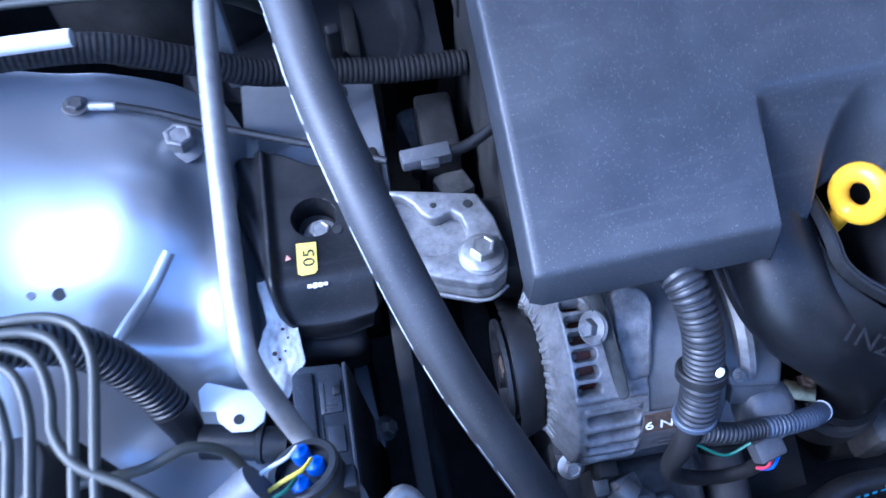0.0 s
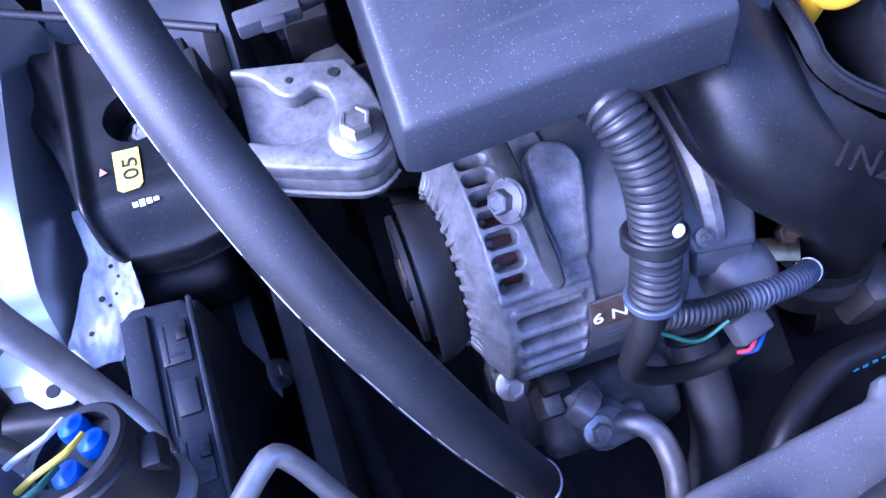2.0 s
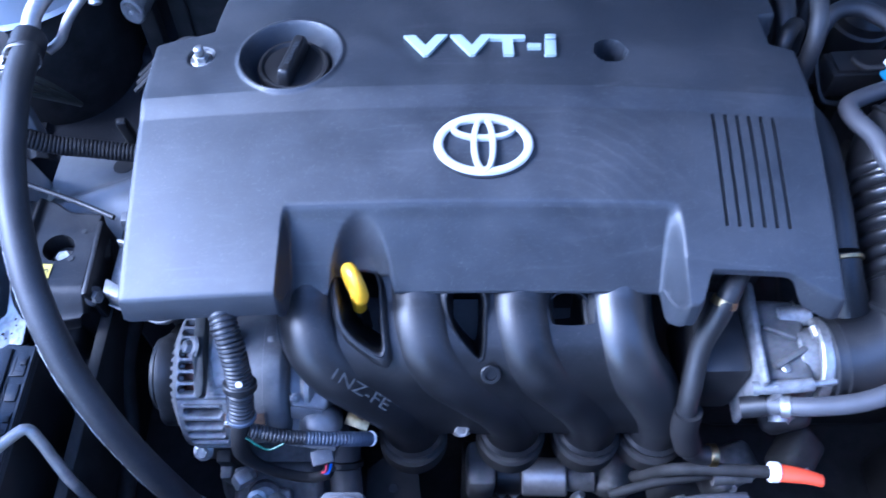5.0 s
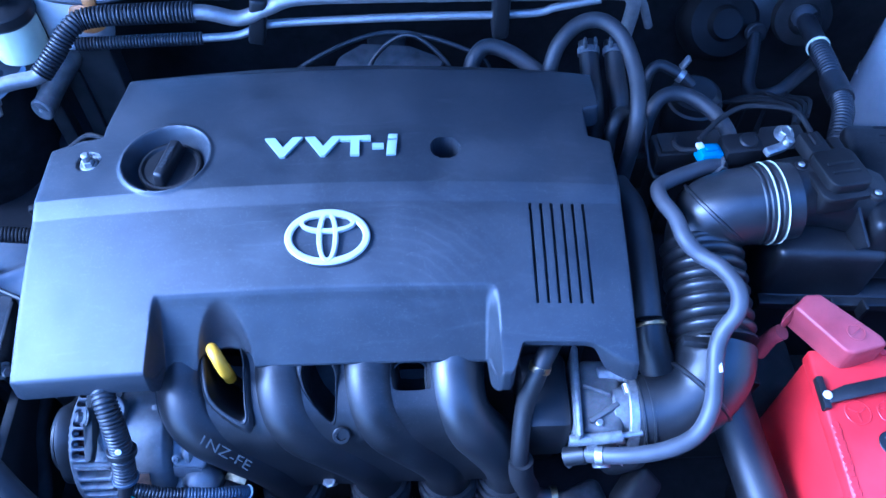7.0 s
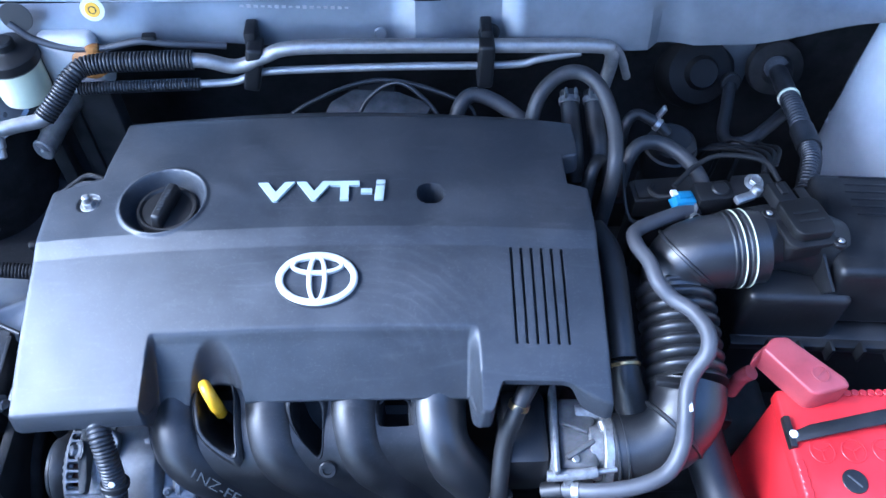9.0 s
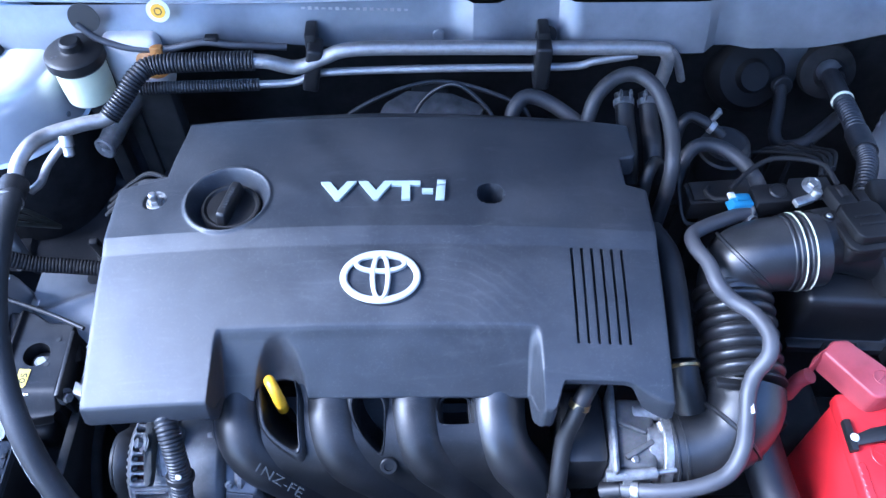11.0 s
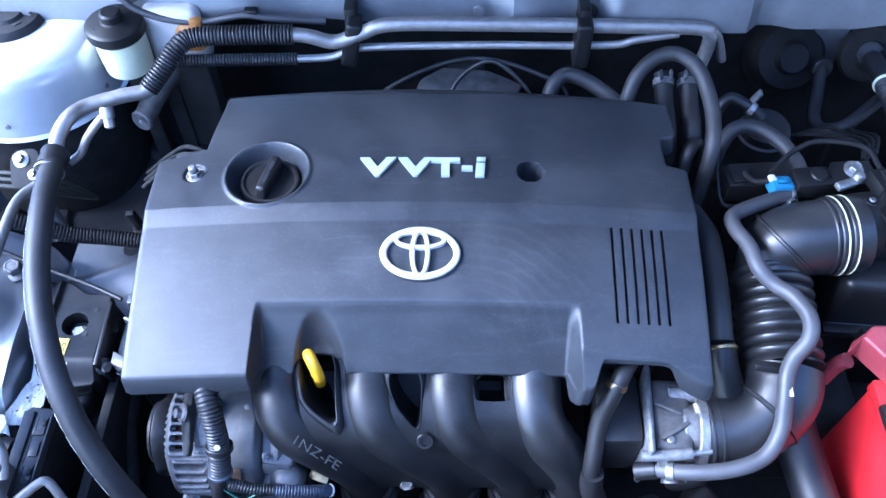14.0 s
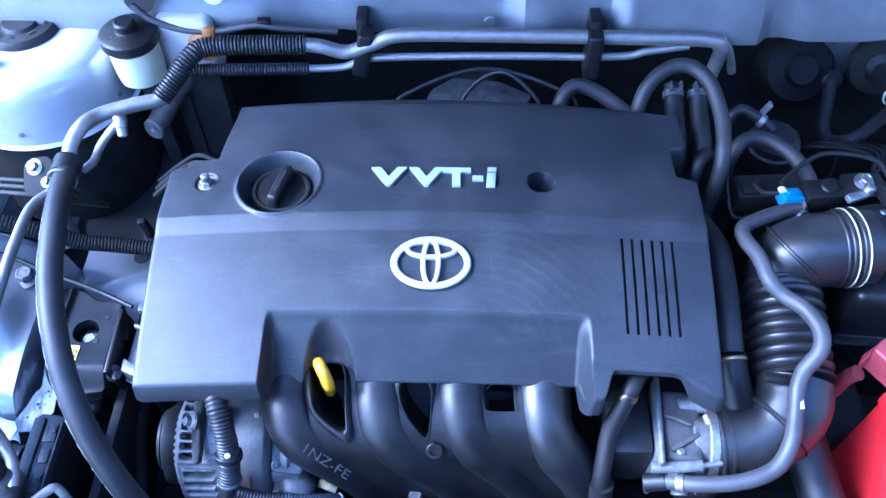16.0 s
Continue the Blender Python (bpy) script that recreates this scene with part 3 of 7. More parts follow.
def cover_z(x, y):
    crown = 0.2 * x * x
    yc = 0.055
    if y > yc:
        z = 0.920 - 0.40 * (y - 0.06) ** 2 - 0.006 * smooth(0.225, 0.242, y)
    elif y > yc - 0.019:
        t = (yc - y) / 0.019
        z = 0.920 - (0.920 - 0.9134) * (t - 0.04 * math.sin(math.pi * t))
    else:
        z = 0.905 + 0.25 * y - 0.5 * y * y
    z -= crown
    # the middle of the front falls away behind the runners
    xs = -0.1625 + 0.05 * (y + 0.09)
    mid = smooth(xs - 0.003, xs + 0.004, x) * (1 - smooth(0.147, 0.160, x))
    if y < -0.04:
        d = max(0.0, -0.046 - y)
        z -= mid * (0.95 * d * smooth(-0.042, -0.056, y))
    # scoop for the dipstick
    r = math.hypot((x + 0.1015) / 0.0285, (y + 0.106) / 0.055)
    if r < 1:
        z -= 0.024 * smooth(1.0, 0.70, r)
    # filler well, screw hole, stud seat
    r = math.hypot(x - OIL[0], y - OIL[1])
    z += 0.0022 * math.exp(-((r - 0.0455) / 0.0022) ** 2)
    z -= 0.019 * smooth(0.0445, 0.032, r)
    r = math.hypot(x - SMALL_HOLE[0], y - SMALL_HOLE[1])
    z -= 0.045 * smooth(0.0146, 0.0132, r)
    r = math.hypot(x - STUD[0], y - STUD[1])
    z -= 0.004 * smooth(0.0125, 0.011, r)
    # ventilation slits
    if -0.064 < y < 0.034 and 0.18 < x < 0.26:
        for k in range(6):
            if abs(x - 0.1955 - 0.0105 * k) < 0.00135:
                z -= 0.010
    return z


def refine(base, spots):
    return sorted(set([round(v, 5) for v in base + spots]))


slit_x = [0.1955 + 0.0105 * k + d for k in range(6) for d in (-0.0016, -0.0013, 0, 0.0013, 0.0016)]
cx = refine(lin(-0.29, 0.286, 150), slit_x + lin(-0.18, -0.146, 34) + lin(0.14, 0.185, 24) + lin(-0.136, -0.07, 34) + lin(-0.215, -0.118, 48) + lin(0.1, 0.131, 18) + lin(-0.262, -0.232, 14) + lin(0.262, 0.286, 8))
cy = refine(lin(-0.125, 0.242, 110), lin(-0.118, -0.04, 30) + lin(0.033, 0.057, 12) + lin(0.052, 0.146, 46) + [-0.0642, -0.0638, 0.0338, 0.0342] + lin(0.11, 0.18, 30))


def cover_fn(x, y):
    x = min(max(x, left_edge(y)), right_edge(y))
    y = min(max(y, front_edge(x)), back_edge(x))
    return Vector((x, y, cover_z(x, y)))


cover = thing("engine_cover", "dark grey plastic engine cover with raised lettering and an oval badge", "engine cover", (0, 0.06, 0.86))
bm = grid(cx, cy, cover_fn)
bmesh.ops.recalc_face_normals(bm, faces=bm.faces)


def skirt(bm, steps):
    """Turns the rim down and out: steps of (out, down, extra forwards at the front)."""
    for out, down, fwd in steps:
        edges = [e for e in bm.edges if e.is_boundary]
        nrm = {}
        for e in edges:
            f = e.link_faces[0]
            c = f.calc_center_median()
            mid = (e.verts[0].co + e.verts[1].co) / 2
            d = e.verts[1].co - e.verts[0].co
            p = Vector((d.y, -d.x, 0))
            if p.dot(mid - c) < 0:
                p = -p
            if p.length > 1e-9:
                p.normalize()
            for v in e.verts:
                nrm[v] = nrm.get(v, Vector()) + p
        r = bmesh.ops.extrude_edge_only(bm, edges=edges)
        link = {}
        for g in r["geom"]:
            if isinstance(g, bmesh.types.BMVert):
                link[g] = g
        old = {tuple(round(c, 7) for c in v.co): nrm[v] for v in nrm}
        for v in link:
            p = old.get(tuple(round(c, 7) for c in v.co), Vector((0, 0, 0)))
            if p.length > 0:
                p = p.normalized()
            front = max(0.0, -p.y)
            inner = smooth(-0.1640, -0.1590, v.co.x) * (1 - smooth(0.147, 0.154, v.co.x)) * smooth(-0.02, -0.05, v.co.y)
            right = smooth(0.166, 0.172, v.co.x) * (1 - smooth(0.245, 0.262, v.co.x)) * smooth(-0.02, -0.05, v.co.y)
            k = 1 - 0.86 * inner - 0.75 * right
            v.co += Vector((p.x * out * k, p.y * (out + fwd * front) * k, -down * k))


skirt(bm, [(0.0008, 0.0005, 0), (0.0009, 0.0013, 0.0004), (0.0005, 0.002, 0.0006), (0.0016, 0.018, 0.0022), (0.0003, 0.003, 0), (-0.0025, 0.0005, -0.001), (-0.001, -0.004, 0)])
part("shell", bm, M_COVER, cover, sharp=50)


def on_cover(x, y, lift=0.0):
    """A pose on the cover's surface, z along its normal."""
    e = 0.002
    n = Vector((-(cover_z(x + e, y) - cover_z(x - e, y)) / (2 * e), -(cover_z(x, y + e) - cover_z(x, y - e)) / (2 * e), 1)).normalized()
    return axes(Vector((x, y, cover_z(x, y))) + n * lift, n, (1, 0, 0))


for word, x0, w in (("V", -0.0668, 0.0385), ("V", -0.0260, 0.0375), ("T", 0.0090, 0.0310), ("-", 0.0418, 0.0115)):
    m = on_cover(x0, 0.0885, 0.0)
    h = {"-": 0.006, "i": 0.0285}.get(word, 0.026)
    if word == "-":
        m = on_cover(x0, 0.0975, 0.0)
    part("letter", text_mesh(word, w, m, 0.0032, bold=0.012 if word == "i" else 0.045, height=h), M_LETTER, cover, "raised silver letter", sharp=30)


letter_m = on_cover(0.0560, 0.0885, 0.0)
part("letter", prism([(0.0, 0.0), (0.0095, 0.0), (0.0110, 0.0195), (0.0015, 0.0195)], 0.0032, letter_m, 0.0005), M_LETTER, cover, "raised silver letter stem", sharp=30)
part("letter_dot", prism([(0.0018, 0.0222), (0.0112, 0.0222), (0.0116, 0.0278), (0.0022, 0.0278)], 0.0032, letter_m, 0.0005), M_LETTER, cover, "raised silver letter dot", sharp=30)


def oval(a, b, w, depth, m, seg=72, lift=0.0):
    """A flat oval band with rounded edges."""
    bm = bmesh.new()
    rows = ((-w / 2, 0), (-w / 2, depth * 0.7), (-w / 2 + w * 0.2, depth), (w / 2 - w * 0.2, depth), (w / 2, depth * 0.7), (w / 2, 0))
    rings = []
    for o, h in rows:
        rings.append([bm.verts.new(m @ Vector(((a + o) * math.cos(t), (b + o) * math.sin(t), h + lift))) for t in (2 * math.pi * k / seg for k in range(seg))])
    for p, q in zip(rings, rings[1:] + rings[:1]):
        for k in range(seg):
            bm.faces.new((p[k], p[(k + 1) % seg], q[(k + 1) % seg], q[k]))
    return bm


badge_m = on_cover(0, -0.0005, 0.0004)
badge = part("badge", oval(0.0370, 0.0250, 0.0070, 0.0042, badge_m), M_BADGE, cover, "satin silver oval badge")
part("band", oval(0.0245, 0.0085, 0.0050, 0.0046, badge_m @ Matrix.Translation((0, 0.0145, 0))), M_BADGE, badge)
part("band", oval(0.0078, 0.0240, 0.0052, 0.0050, badge_m), M_BADGE, badge)
# Black oval just wider than the badge: backing and its shadow as colour.
part("badge_back_shadow", oval(0.0376, 0.0256, 0.0086, 0.0020, badge_m), M_BLACK, badge)

# oil filler cap, down in its well
cap_z = cover_z(OIL[0], OIL[1])
cap = thing("oil_filler_cap", "black plastic oil filler cap with a bar grip", "oil cap", (OIL[0], OIL[1], cap_z))
part("cap_body", lathe([(0, 0.0062), (0.026, 0.0062), (0.0285, 0.0085), (0.0305, 0.0085), (0.0318, 0.006), (0.0318, -0.006)], (OIL[0] + 0.001, OIL[1] - 0.001, cap_z), (0, 0, 1), 56), M_BLACK, cap)
grip = part("grip", block((0.0125, 0.056, 0.017), Matrix.Translation((OIL[0] + 0.001, OIL[1] - 0.001, cap_z + 0.0135)) @ pose(0, 0, 0, 0, 0, -14), 0.003, 3, taper=0.86), M_BLACK, cap)
part("lettering_bar", bars(7, 0.0028, 0.005, 0.0016, Matrix.Translation((OIL[0] - 0.0015, OIL[1] - 0.014, cap_z + 0.0221)) @ pose(0, 0, 0, 0, 0, 76)), M_COVER, grip)
stud = thing("cover_stud", "small plated stud and nut on the cover's flange", "stud", (STUD[0], STUD[1], cover_z(*STUD)))
part("washer", disc(0.0095, 0.0015, (STUD[0], STUD[1], cover_z(*STUD)), seg=24), M_STEEL, stud)
part("nut", hexagon(0.0065, 0.006, (STUD[0], STUD[1], cover_z(*STUD) + 0.0012)), M_STEEL, stud)
part("shank", disc(0.0042, 0.0085, (STUD[0], STUD[1], cover_z(*STUD) + 0.007), seg=16), M_STEEL, stud)

# ---- intake manifold ----
manifold = thing("intake_manifold", "black moulded plastic intake manifold with four curved runners", "intake manifold", (0, -0.11, 0.70))
starts, ends = (-0.146, -0.054, 0.032, 0.117), (-0.062, 0.034, 0.109, 0.172)
side_view = ((0.0, -0.030, 0.852), (0.0, -0.050, 0.832), (0.0, -0.070, 0.8105), (0.0, -0.088, 0.8005), (0.01, -0.104, 0.796), (0.07, -0.122, 0.787), (0.24, -0.134, 0.771), (0.52, -0.139, 0.746), (0.83, -0.142, 0.712), (0.97, -0.143, 0.680), (1.0, -0.144, 0.635))
for xs, xe in zip(starts, ends):
    line = [(xs + (xe - xs) * f, y, z) for f, y, z in side_view]
    runner = part("runner", tube(line, lambda s: 0.0300 - 0.0025 * smooth(0.06, 0.14, s), 28, 0.005), M_DUCT if xs > 0.1 else M_GLOSSBLK, manifold, "dusty runner" if xs > 0.1 else "")
    part("edge_seam", tube([(x - 0.0285, y - 0.004, z + 0.004) for x, y, z in line[2:-2]], 0.0014, 8), M_GLOSSBLK, runner)
    part("flange", lathe([(0.024, 0), (0.030, 0.002), (0.031, 0.006), (0.027, 0.010)], (xe, -0.1435, 0.652), (0, -0.05, 1), 32), M_GLOSSBLK, runner)
    part("collar", disc(0.0335, 0.03, (xe, -0.1435, 0.618), (0, -0.05, 1), 32, 0.003), M_DARK, runner)
slots = (((-0.125, -0.066, 0.832), (-0.119, -0.108, 0.829), (-0.115, -0.124, 0.817), (-0.088, -0.141, 0.806), (-0.083, -0.137, 0.808), (-0.085, -0.124, 0.817), (-0.089, -0.066, 0.832)),
         ((-0.032, -0.090, 0.830), (-0.028, -0.116, 0.811), (-0.006, -0.138, 0.794), (-0.001, -0.138, 0.794), (0.001, -0.125, 0.804), (0.002, -0.090, 0.830)),
         ((0.057, -0.088, 0.815), (0.059, -0.113, 0.796), (0.062, -0.115, 0.795), (0.089, -0.115, 0.795), (0.091, -0.112, 0.797), (0.090, -0.088, 0.815)))


def soften(poly, times=2):
    """Rounds the corners of an outline by cutting them."""
    for _ in range(times):
        out = []
        for a, b in zip(poly, poly[1:] + poly[:1]):
            a, b = Vector(a), Vector(b)
            out += [a.lerp(b, 0.25), a.lerp(b, 0.75)]
        poly = out
    return poly


def nearest_on(x, y, poly):
    """The point of an outline next to (x, y)."""
    best = None
    for a, b in zip(poly, poly[1:] + poly[:1]):
        ex, ey = b[0] - a[0], b[1] - a[1]
        t = min(1, max(0, ((x - a[0]) * ex + (y - a[1]) * ey) / (ex * ex + ey * ey + 1e-12)))
        q = (a[0] + ex * t, a[1] + ey * t)
        d = math.hypot(q[0] - x, q[1] - y)
        if best is None or d < best[0]:
            best = (d, q)
    return best


slots = [soften(list(o)) for o in slots]
wide = []
for outline in slots:
    mx, my = (sum(p[i] for p in outline) / len(outline) for i in (0, 1))
    wide.append([(mx + (p[0] - mx) * 1.20, my + (p[1] - my) * 1.16) for p in outline])


def inside(x, y, poly):
    hit = False
    for p, q in zip(poly, poly[1:] + poly[:1]):
        if (p[1] > y) != (q[1] > y) and x < (q[0] - p[0]) * (y - p[1]) / (q[1] - p[1]) + p[0]:
            hit = not hit
    return hit


def along(line, fr):
    p = fr * (len(line) - 1)
    i = min(int(p), len(line) - 2)
    return line[i].lerp(line[i + 1], p - i)


for k in range(3):
    # the moulded sheet between two runners, open at the slot
    lines = [spline([(x0 + (x1 - x0) * f, y, z) for f, y, z in side_view], 0.003) for x0, x1 in zip(starts[k:k + 2], ends[k:k + 2])]
    bm = bmesh.new()
    rows = []
    for i in range(0, 110):
        fr = i / 132
        pa, pb = (along(v, fr) for v in lines)
        qa, qb = (along(v, fr + 0.01) for v in lines)
        tg = (qa - pa) + (qb - pb)
        nm = Vector((0, tg.z, -tg.y)).normalized()
        rows.append([bm.verts.new(pa.lerp(pb, u / 80) + nm * (0.0180 + 0.005 * (2 * u / 80 - 1) ** 2)) for u in range(81)])
    for r0, r1 in zip(rows, rows[1:]):
        for u in range(80):
            c = (r0[u].co + r1[u + 1].co) / 2
            if not inside(c.x, c.y, wide[k]) and not (c.y > -0.105 and inside(c.x, -0.106, slots[k])):
                bm.faces.new((r0[u], r0[u + 1], r1[u + 1], r1[u]))
    bmesh.ops.delete(bm, geom=[v for v in bm.verts if not v.link_faces], context="VERTS")
    for v in bm.verts:
        if v.is_boundary and v.co.y < -0.107:
            d, q = nearest_on(v.co.x, v.co.y, wide[k])
            if d < 0.0022:
                v.co.x, v.co.y = q
    part("web", bm, M_GLOSSBLK, manifold)


def slot(outline, at, normal):
    """A moulded rim round an opening between two runners, with its dark pocket."""
    pts = [Vector(p) for p in outline]
    c = sum(pts, Vector()) / len(pts)
    n = Vector(normal).normalized()
    bm = bmesh.new()
    loops = []
    for scale, lift in ((1.42, -0.007), (1.22, -0.0012), (1.13, -0.0004), (1.10, 0.0012), (1.04, 0.0012), (1.0, 0.0), (0.96, -0.02), (0.93, -0.085)):
        loops.append([bm.verts.new(c + (p - c) * scale + n * lift) for p in pts])
    for p, q in zip(loops, loops[1:]):
        for k in range(len(pts)):
            bm.faces.new((p[k], p[(k + 1) % len(pts)], q[(k + 1) % len(pts)], q[k]))
    bm.faces.new(loops[-1])
    return part("slot_rim", bm, M_GLOSSBLK, manifold, "moulded rim of an opening")


for outline in slots:
    slot(outline, 0, (0, -0.6, 0.8))
part("lettering", text_mesh("1NZ-FE", 0.052, axes((-0.1256, -0.1583, 0.7993), (-0.10, -0.72, 0.69), (0.86, -0.30, -0.42)), 0.0005, height=0.0105), M_GLOSSBLK, manifold, "raised lettering moulded into a runner")
boss = part("boss", ring(0.0048, 0.0088, 0.0035, (0.006, -0.149, 0.786), (0, -0.7, 0.7), 32), M_GLOSSBLK, manifold)
part("boss_floor", disc(0.005, 0.0015, (0.006, -0.149, 0.786), (0, -0.7, 0.7), 24), M_GLOSSBLK, boss)
bolt((-0.016, -0.156, 0.690), 0.007, manifold, (0, -0.8, 0.6))
part("mounting_flange", block((0.36, 0.02, 0.04), pose(0.05, -0.045, 0.79), 0.006), M_MATTE, manifold)

# dipstick with a yellow loop
dip = thing("dipstick", "yellow plastic loop handle of the oil dipstick", "dipstick", (-0.105, -0.090, 0.803))
dip_m = axes(Vector((-0.1055, -0.0895, 0.799)), (0.86, 0.50, 0.06), (-0.5, 0.86, 0))
loop_line = [dip_m @ Vector((0.0114 * math.cos(a) - 0.0035, 0.042 + 0.0176 * math.sin(a), 0)) for a in (2 * math.pi * k / 40 for k in range(41))]
part("loop", sweep(bmesh.new(), loop_line, 0.0056, 14, caps=False), M_YELLOW, dip)
part("neck", tube([dip_m @ Vector((0, -0.003, 0)), dip_m @ Vector((-0.002, 0.025, 0))], 0.0062, 14), M_YELLOW, dip)
part("tube", tube([dip_m @ Vector((0, -0.002, 0)), (-0.103, -0.080, 0.76), (-0.10, -0.075, 0.66), (-0.10, -0.07, 0.5)], 0.0045, 10), M_DARK, dip)

# ---- alternator ----
AY, AZ = -0.105, 0.700
alt = thing("alternator", "weathered cast aluminium alternator with cooling slots", "alternator", (-0.21, AY, 0.63))
ax = (1, 0, 0)


def slot_depth(x, deg):
    """How far the alternator's shell is cut in: round-cornered slots on top, six long ones in front."""
    if 47 < deg < 165:
        x0, x1, pitch, half, r, first = -0.2640, -0.2505, 9.0, 0.0031, 0.0024, 52.0
    elif -30 < deg <= 47:
        x0, x1, pitch, half, r, first = -0.2600, -0.2285, 11.0, 0.0036, 0.0026, -20.5
    else:
        return 0.0
    k = round((deg - first) / pitch)
    if k < 0 or (first < 0 and k > 5):
        return 0.0
    v = abs(radians(deg - first - pitch * k)) * 0.0672 - half + r
    u = abs(x - (x0 + x1) / 2) - (x1 - x0) / 2 + r
    d = math.hypot(max(u, 0), max(v, 0)) + min(max(u, v), 0) - r
    return smooth(0.0009, -0.0007, d)


def shell_r(x, deg):
    r = 0.0672 - 0.0012 * smooth(-0.2655, -0.2670, x) - 0.0020 * smooth(-0.2225, -0.2210, x)
    if -26 < deg < 41:
        swell = 0.5 - 0.5 * math.cos(2 * math.pi * (deg + 20.5) / 11.0)
        r += 0.0024 * swell * smooth(-0.2635, -0.2585, x) * smooth(-0.2255, -0.2295, x)
    if 44 < deg < 49:
        r += 0.0016 * (1 - ((deg - 46.5) / 2.5) ** 2) * smooth(-0.2205, -0.223, x)
    return r - 0.0100 * slot_depth(x, deg)


part("front_housing", lathe([(0.018, 0), (0.046, 0.001), (0.055, 0.004), (0.0625, 0.0085), (0.066, 0.0105), (0.064, 0.0125), (0.050, 0.012), (0.018, 0.010)], (-0.277, AY, AZ), ax, 64), M_ALUDULL, alt)
bm = bmesh.new()
degs = [-32 + 0.6 * k for k in range(331)] + [172 + 6 * k for k in range(26)]
xs_ = lin(-0.2665, -0.2215, 66)
rows = [[bm.verts.new((xx, AY - shell_r(xx, g) * math.cos(radians(g)), AZ + shell_r(xx, g) * math.sin(radians(g)))) for g in degs] for xx in xs_]
for i in range(len(rows) - 1):
    for k in range(len(degs)):
        k1 = (k + 1) % len(degs)
        if slot_depth((xs_[i] + xs_[i + 1]) / 2, degs[k] + 0.3) < 0.985:
            bm.faces.new((rows[i][k], rows[i][k1], rows[i + 1][k1], rows[i + 1][k]))
part("shell", bm, M_ALUDULL, alt, sharp=60)
part("stator", lathe([(0.058, 0), (0.0652, 0), (0.0652, 0.030), (0.0668, 0.0305), (0.0668, 0.044), (0.0655, 0.047), (0.058, 0.052), (0.05, 0.052)], (-0.2220, AY, AZ), ax, 96), M_PRESSED, alt, "smooth grey stator case")
part("core", disc(0.040, 0.10, (-0.266, AY, AZ), ax, 48), M_MATTE, alt)
part("rear_plate", disc(0.060, 0.012, (-0.160, AY, AZ), ax, 48, 0.004), M_ALUDULL, alt)
for k in range(36):
    a = radians(10 * k)
    d = Vector((0, math.cos(a), math.sin(a)))
    m = axes(Vector((-0.2700, AY, AZ)) + d * 0.0515, Vector((-1, 0, 0)) * 0.9 + d * 0.5, d)
    part("fan_fin", block((0.026, 0.0036, 0.0075), m, 0.0012), M_ALUDULL, alt)
part("winding", ring(0.044, 0.0520, 0.034, (-0.264, AY, AZ), ax, 40), M_COPPER, alt, "copper winding behind the slots")
pulley = part("pulley", lathe([(0, -0.002), (0.012, -0.002), (0.012, 0.004), (0.024, 0.006), (0.028, 0.0), (0.034, 0.0), (0.0345, 0.003), (0.0315, 0.0045), (0.0315, 0.024), (0.0345, 0.0255), (0.0345, 0.029), (0.02, 0.030), (0, 0.030)], (-0.301, AY, AZ), ax, 48), M_BLACK, alt, "black ribbed pulley")
for k in range(5):
    part("rib", ring(0.0300, 0.0330, 0.0020, (-0.2955 + 0.0038 * k, AY, AZ), ax, 40), M_RUBBER, pulley)
part("mark", block((0.0012, 0.012, 0.010), pose(-0.3015, AY - 0.006, AZ + 0.022), 0.0004), M_RUST, pulley, "faded red paint mark")
part("ear", slab([(-0.2360, -0.0985, 0.778), (-0.2285, -0.0945, 0.780), (-0.2195, -0.0960, 0.780), (-0.2140, -0.1010, 0.779), (-0.2122, -0.1090, 0.777), (-0.2138, -0.1210, 0.770), (-0.2195, -0.1455, 0.756), (-0.2335, -0.1465, 0.756), (-0.2368, -0.1250, 0.770)], (0, 0.010, -0.034), 0.0035, 3), M_ALUDULL, alt, "cast mounting ear")
part("lower_ear", disc(0.014, 0.06, (-0.27, -0.14, 0.648), (1, 0, 0), 24, 0.002), M_ALUDULL, alt)
bolt((-0.272, -0.137, 0.682), 0.007, alt, (-1, -0.2, 0), material=M_ALUDULL)
strap = thing("adjusting_strap", "grey steel alternator adjusting strap", "bracket", (-0.247, -0.12, 0.77))
part("strap", slab([(-0.2516, -0.0880, 0.7815), (-0.2500, -0.1100, 0.7805), (-0.2490, -0.1262, 0.7785), (-0.2468, -0.1480, 0.7690), (-0.2452, -0.1580, 0.7660), (-0.2420, -0.1595, 0.7655), (-0.2388, -0.1570, 0.7665), (-0.2385, -0.1440, 0.7700), (-0.2405, -0.1220, 0.7785), (-0.2416, -0.0880, 0.7815)], (0.002, 0.002, -0.0075), 0.0010), M_STRAP, strap)
part("washer", disc(0.0105, 0.0015, (-0.2500, -0.1165, 0.7745), (-0.75, -0.2, 0.62), 28), M_ALUDULL, strap)
bolt((-0.2511, -0.1168, 0.7755), 0.0058, strap, (-0.75, -0.2, 0.62), material=M_ALUDULL)
part("end_cover", slab([(-0.1705, -0.0800, 0.7540), (-0.1530, -0.0835, 0.7520), (-0.1420, -0.1120, 0.7495), (-0.1325, -0.1450, 0.7400), (-0.1370, -0.1585, 0.7330), (-0.1690, -0.1560, 0.7360), (-0.1740, -0.1150, 0.7500)], (0.002, 0.016, -0.055), 0.004, 3), M_PRESSED, alt, "pressed grey rear cover")
part("cover_fold", slab([(-0.1395, -0.1580, 0.7335), (-0.1685, -0.1555, 0.7365), (-0.1690, -0.1620, 0.7240), (-0.1410, -0.1640, 0.7215)], (0, 0.006, -0.003), 0.0012), M_PRESSED, alt)
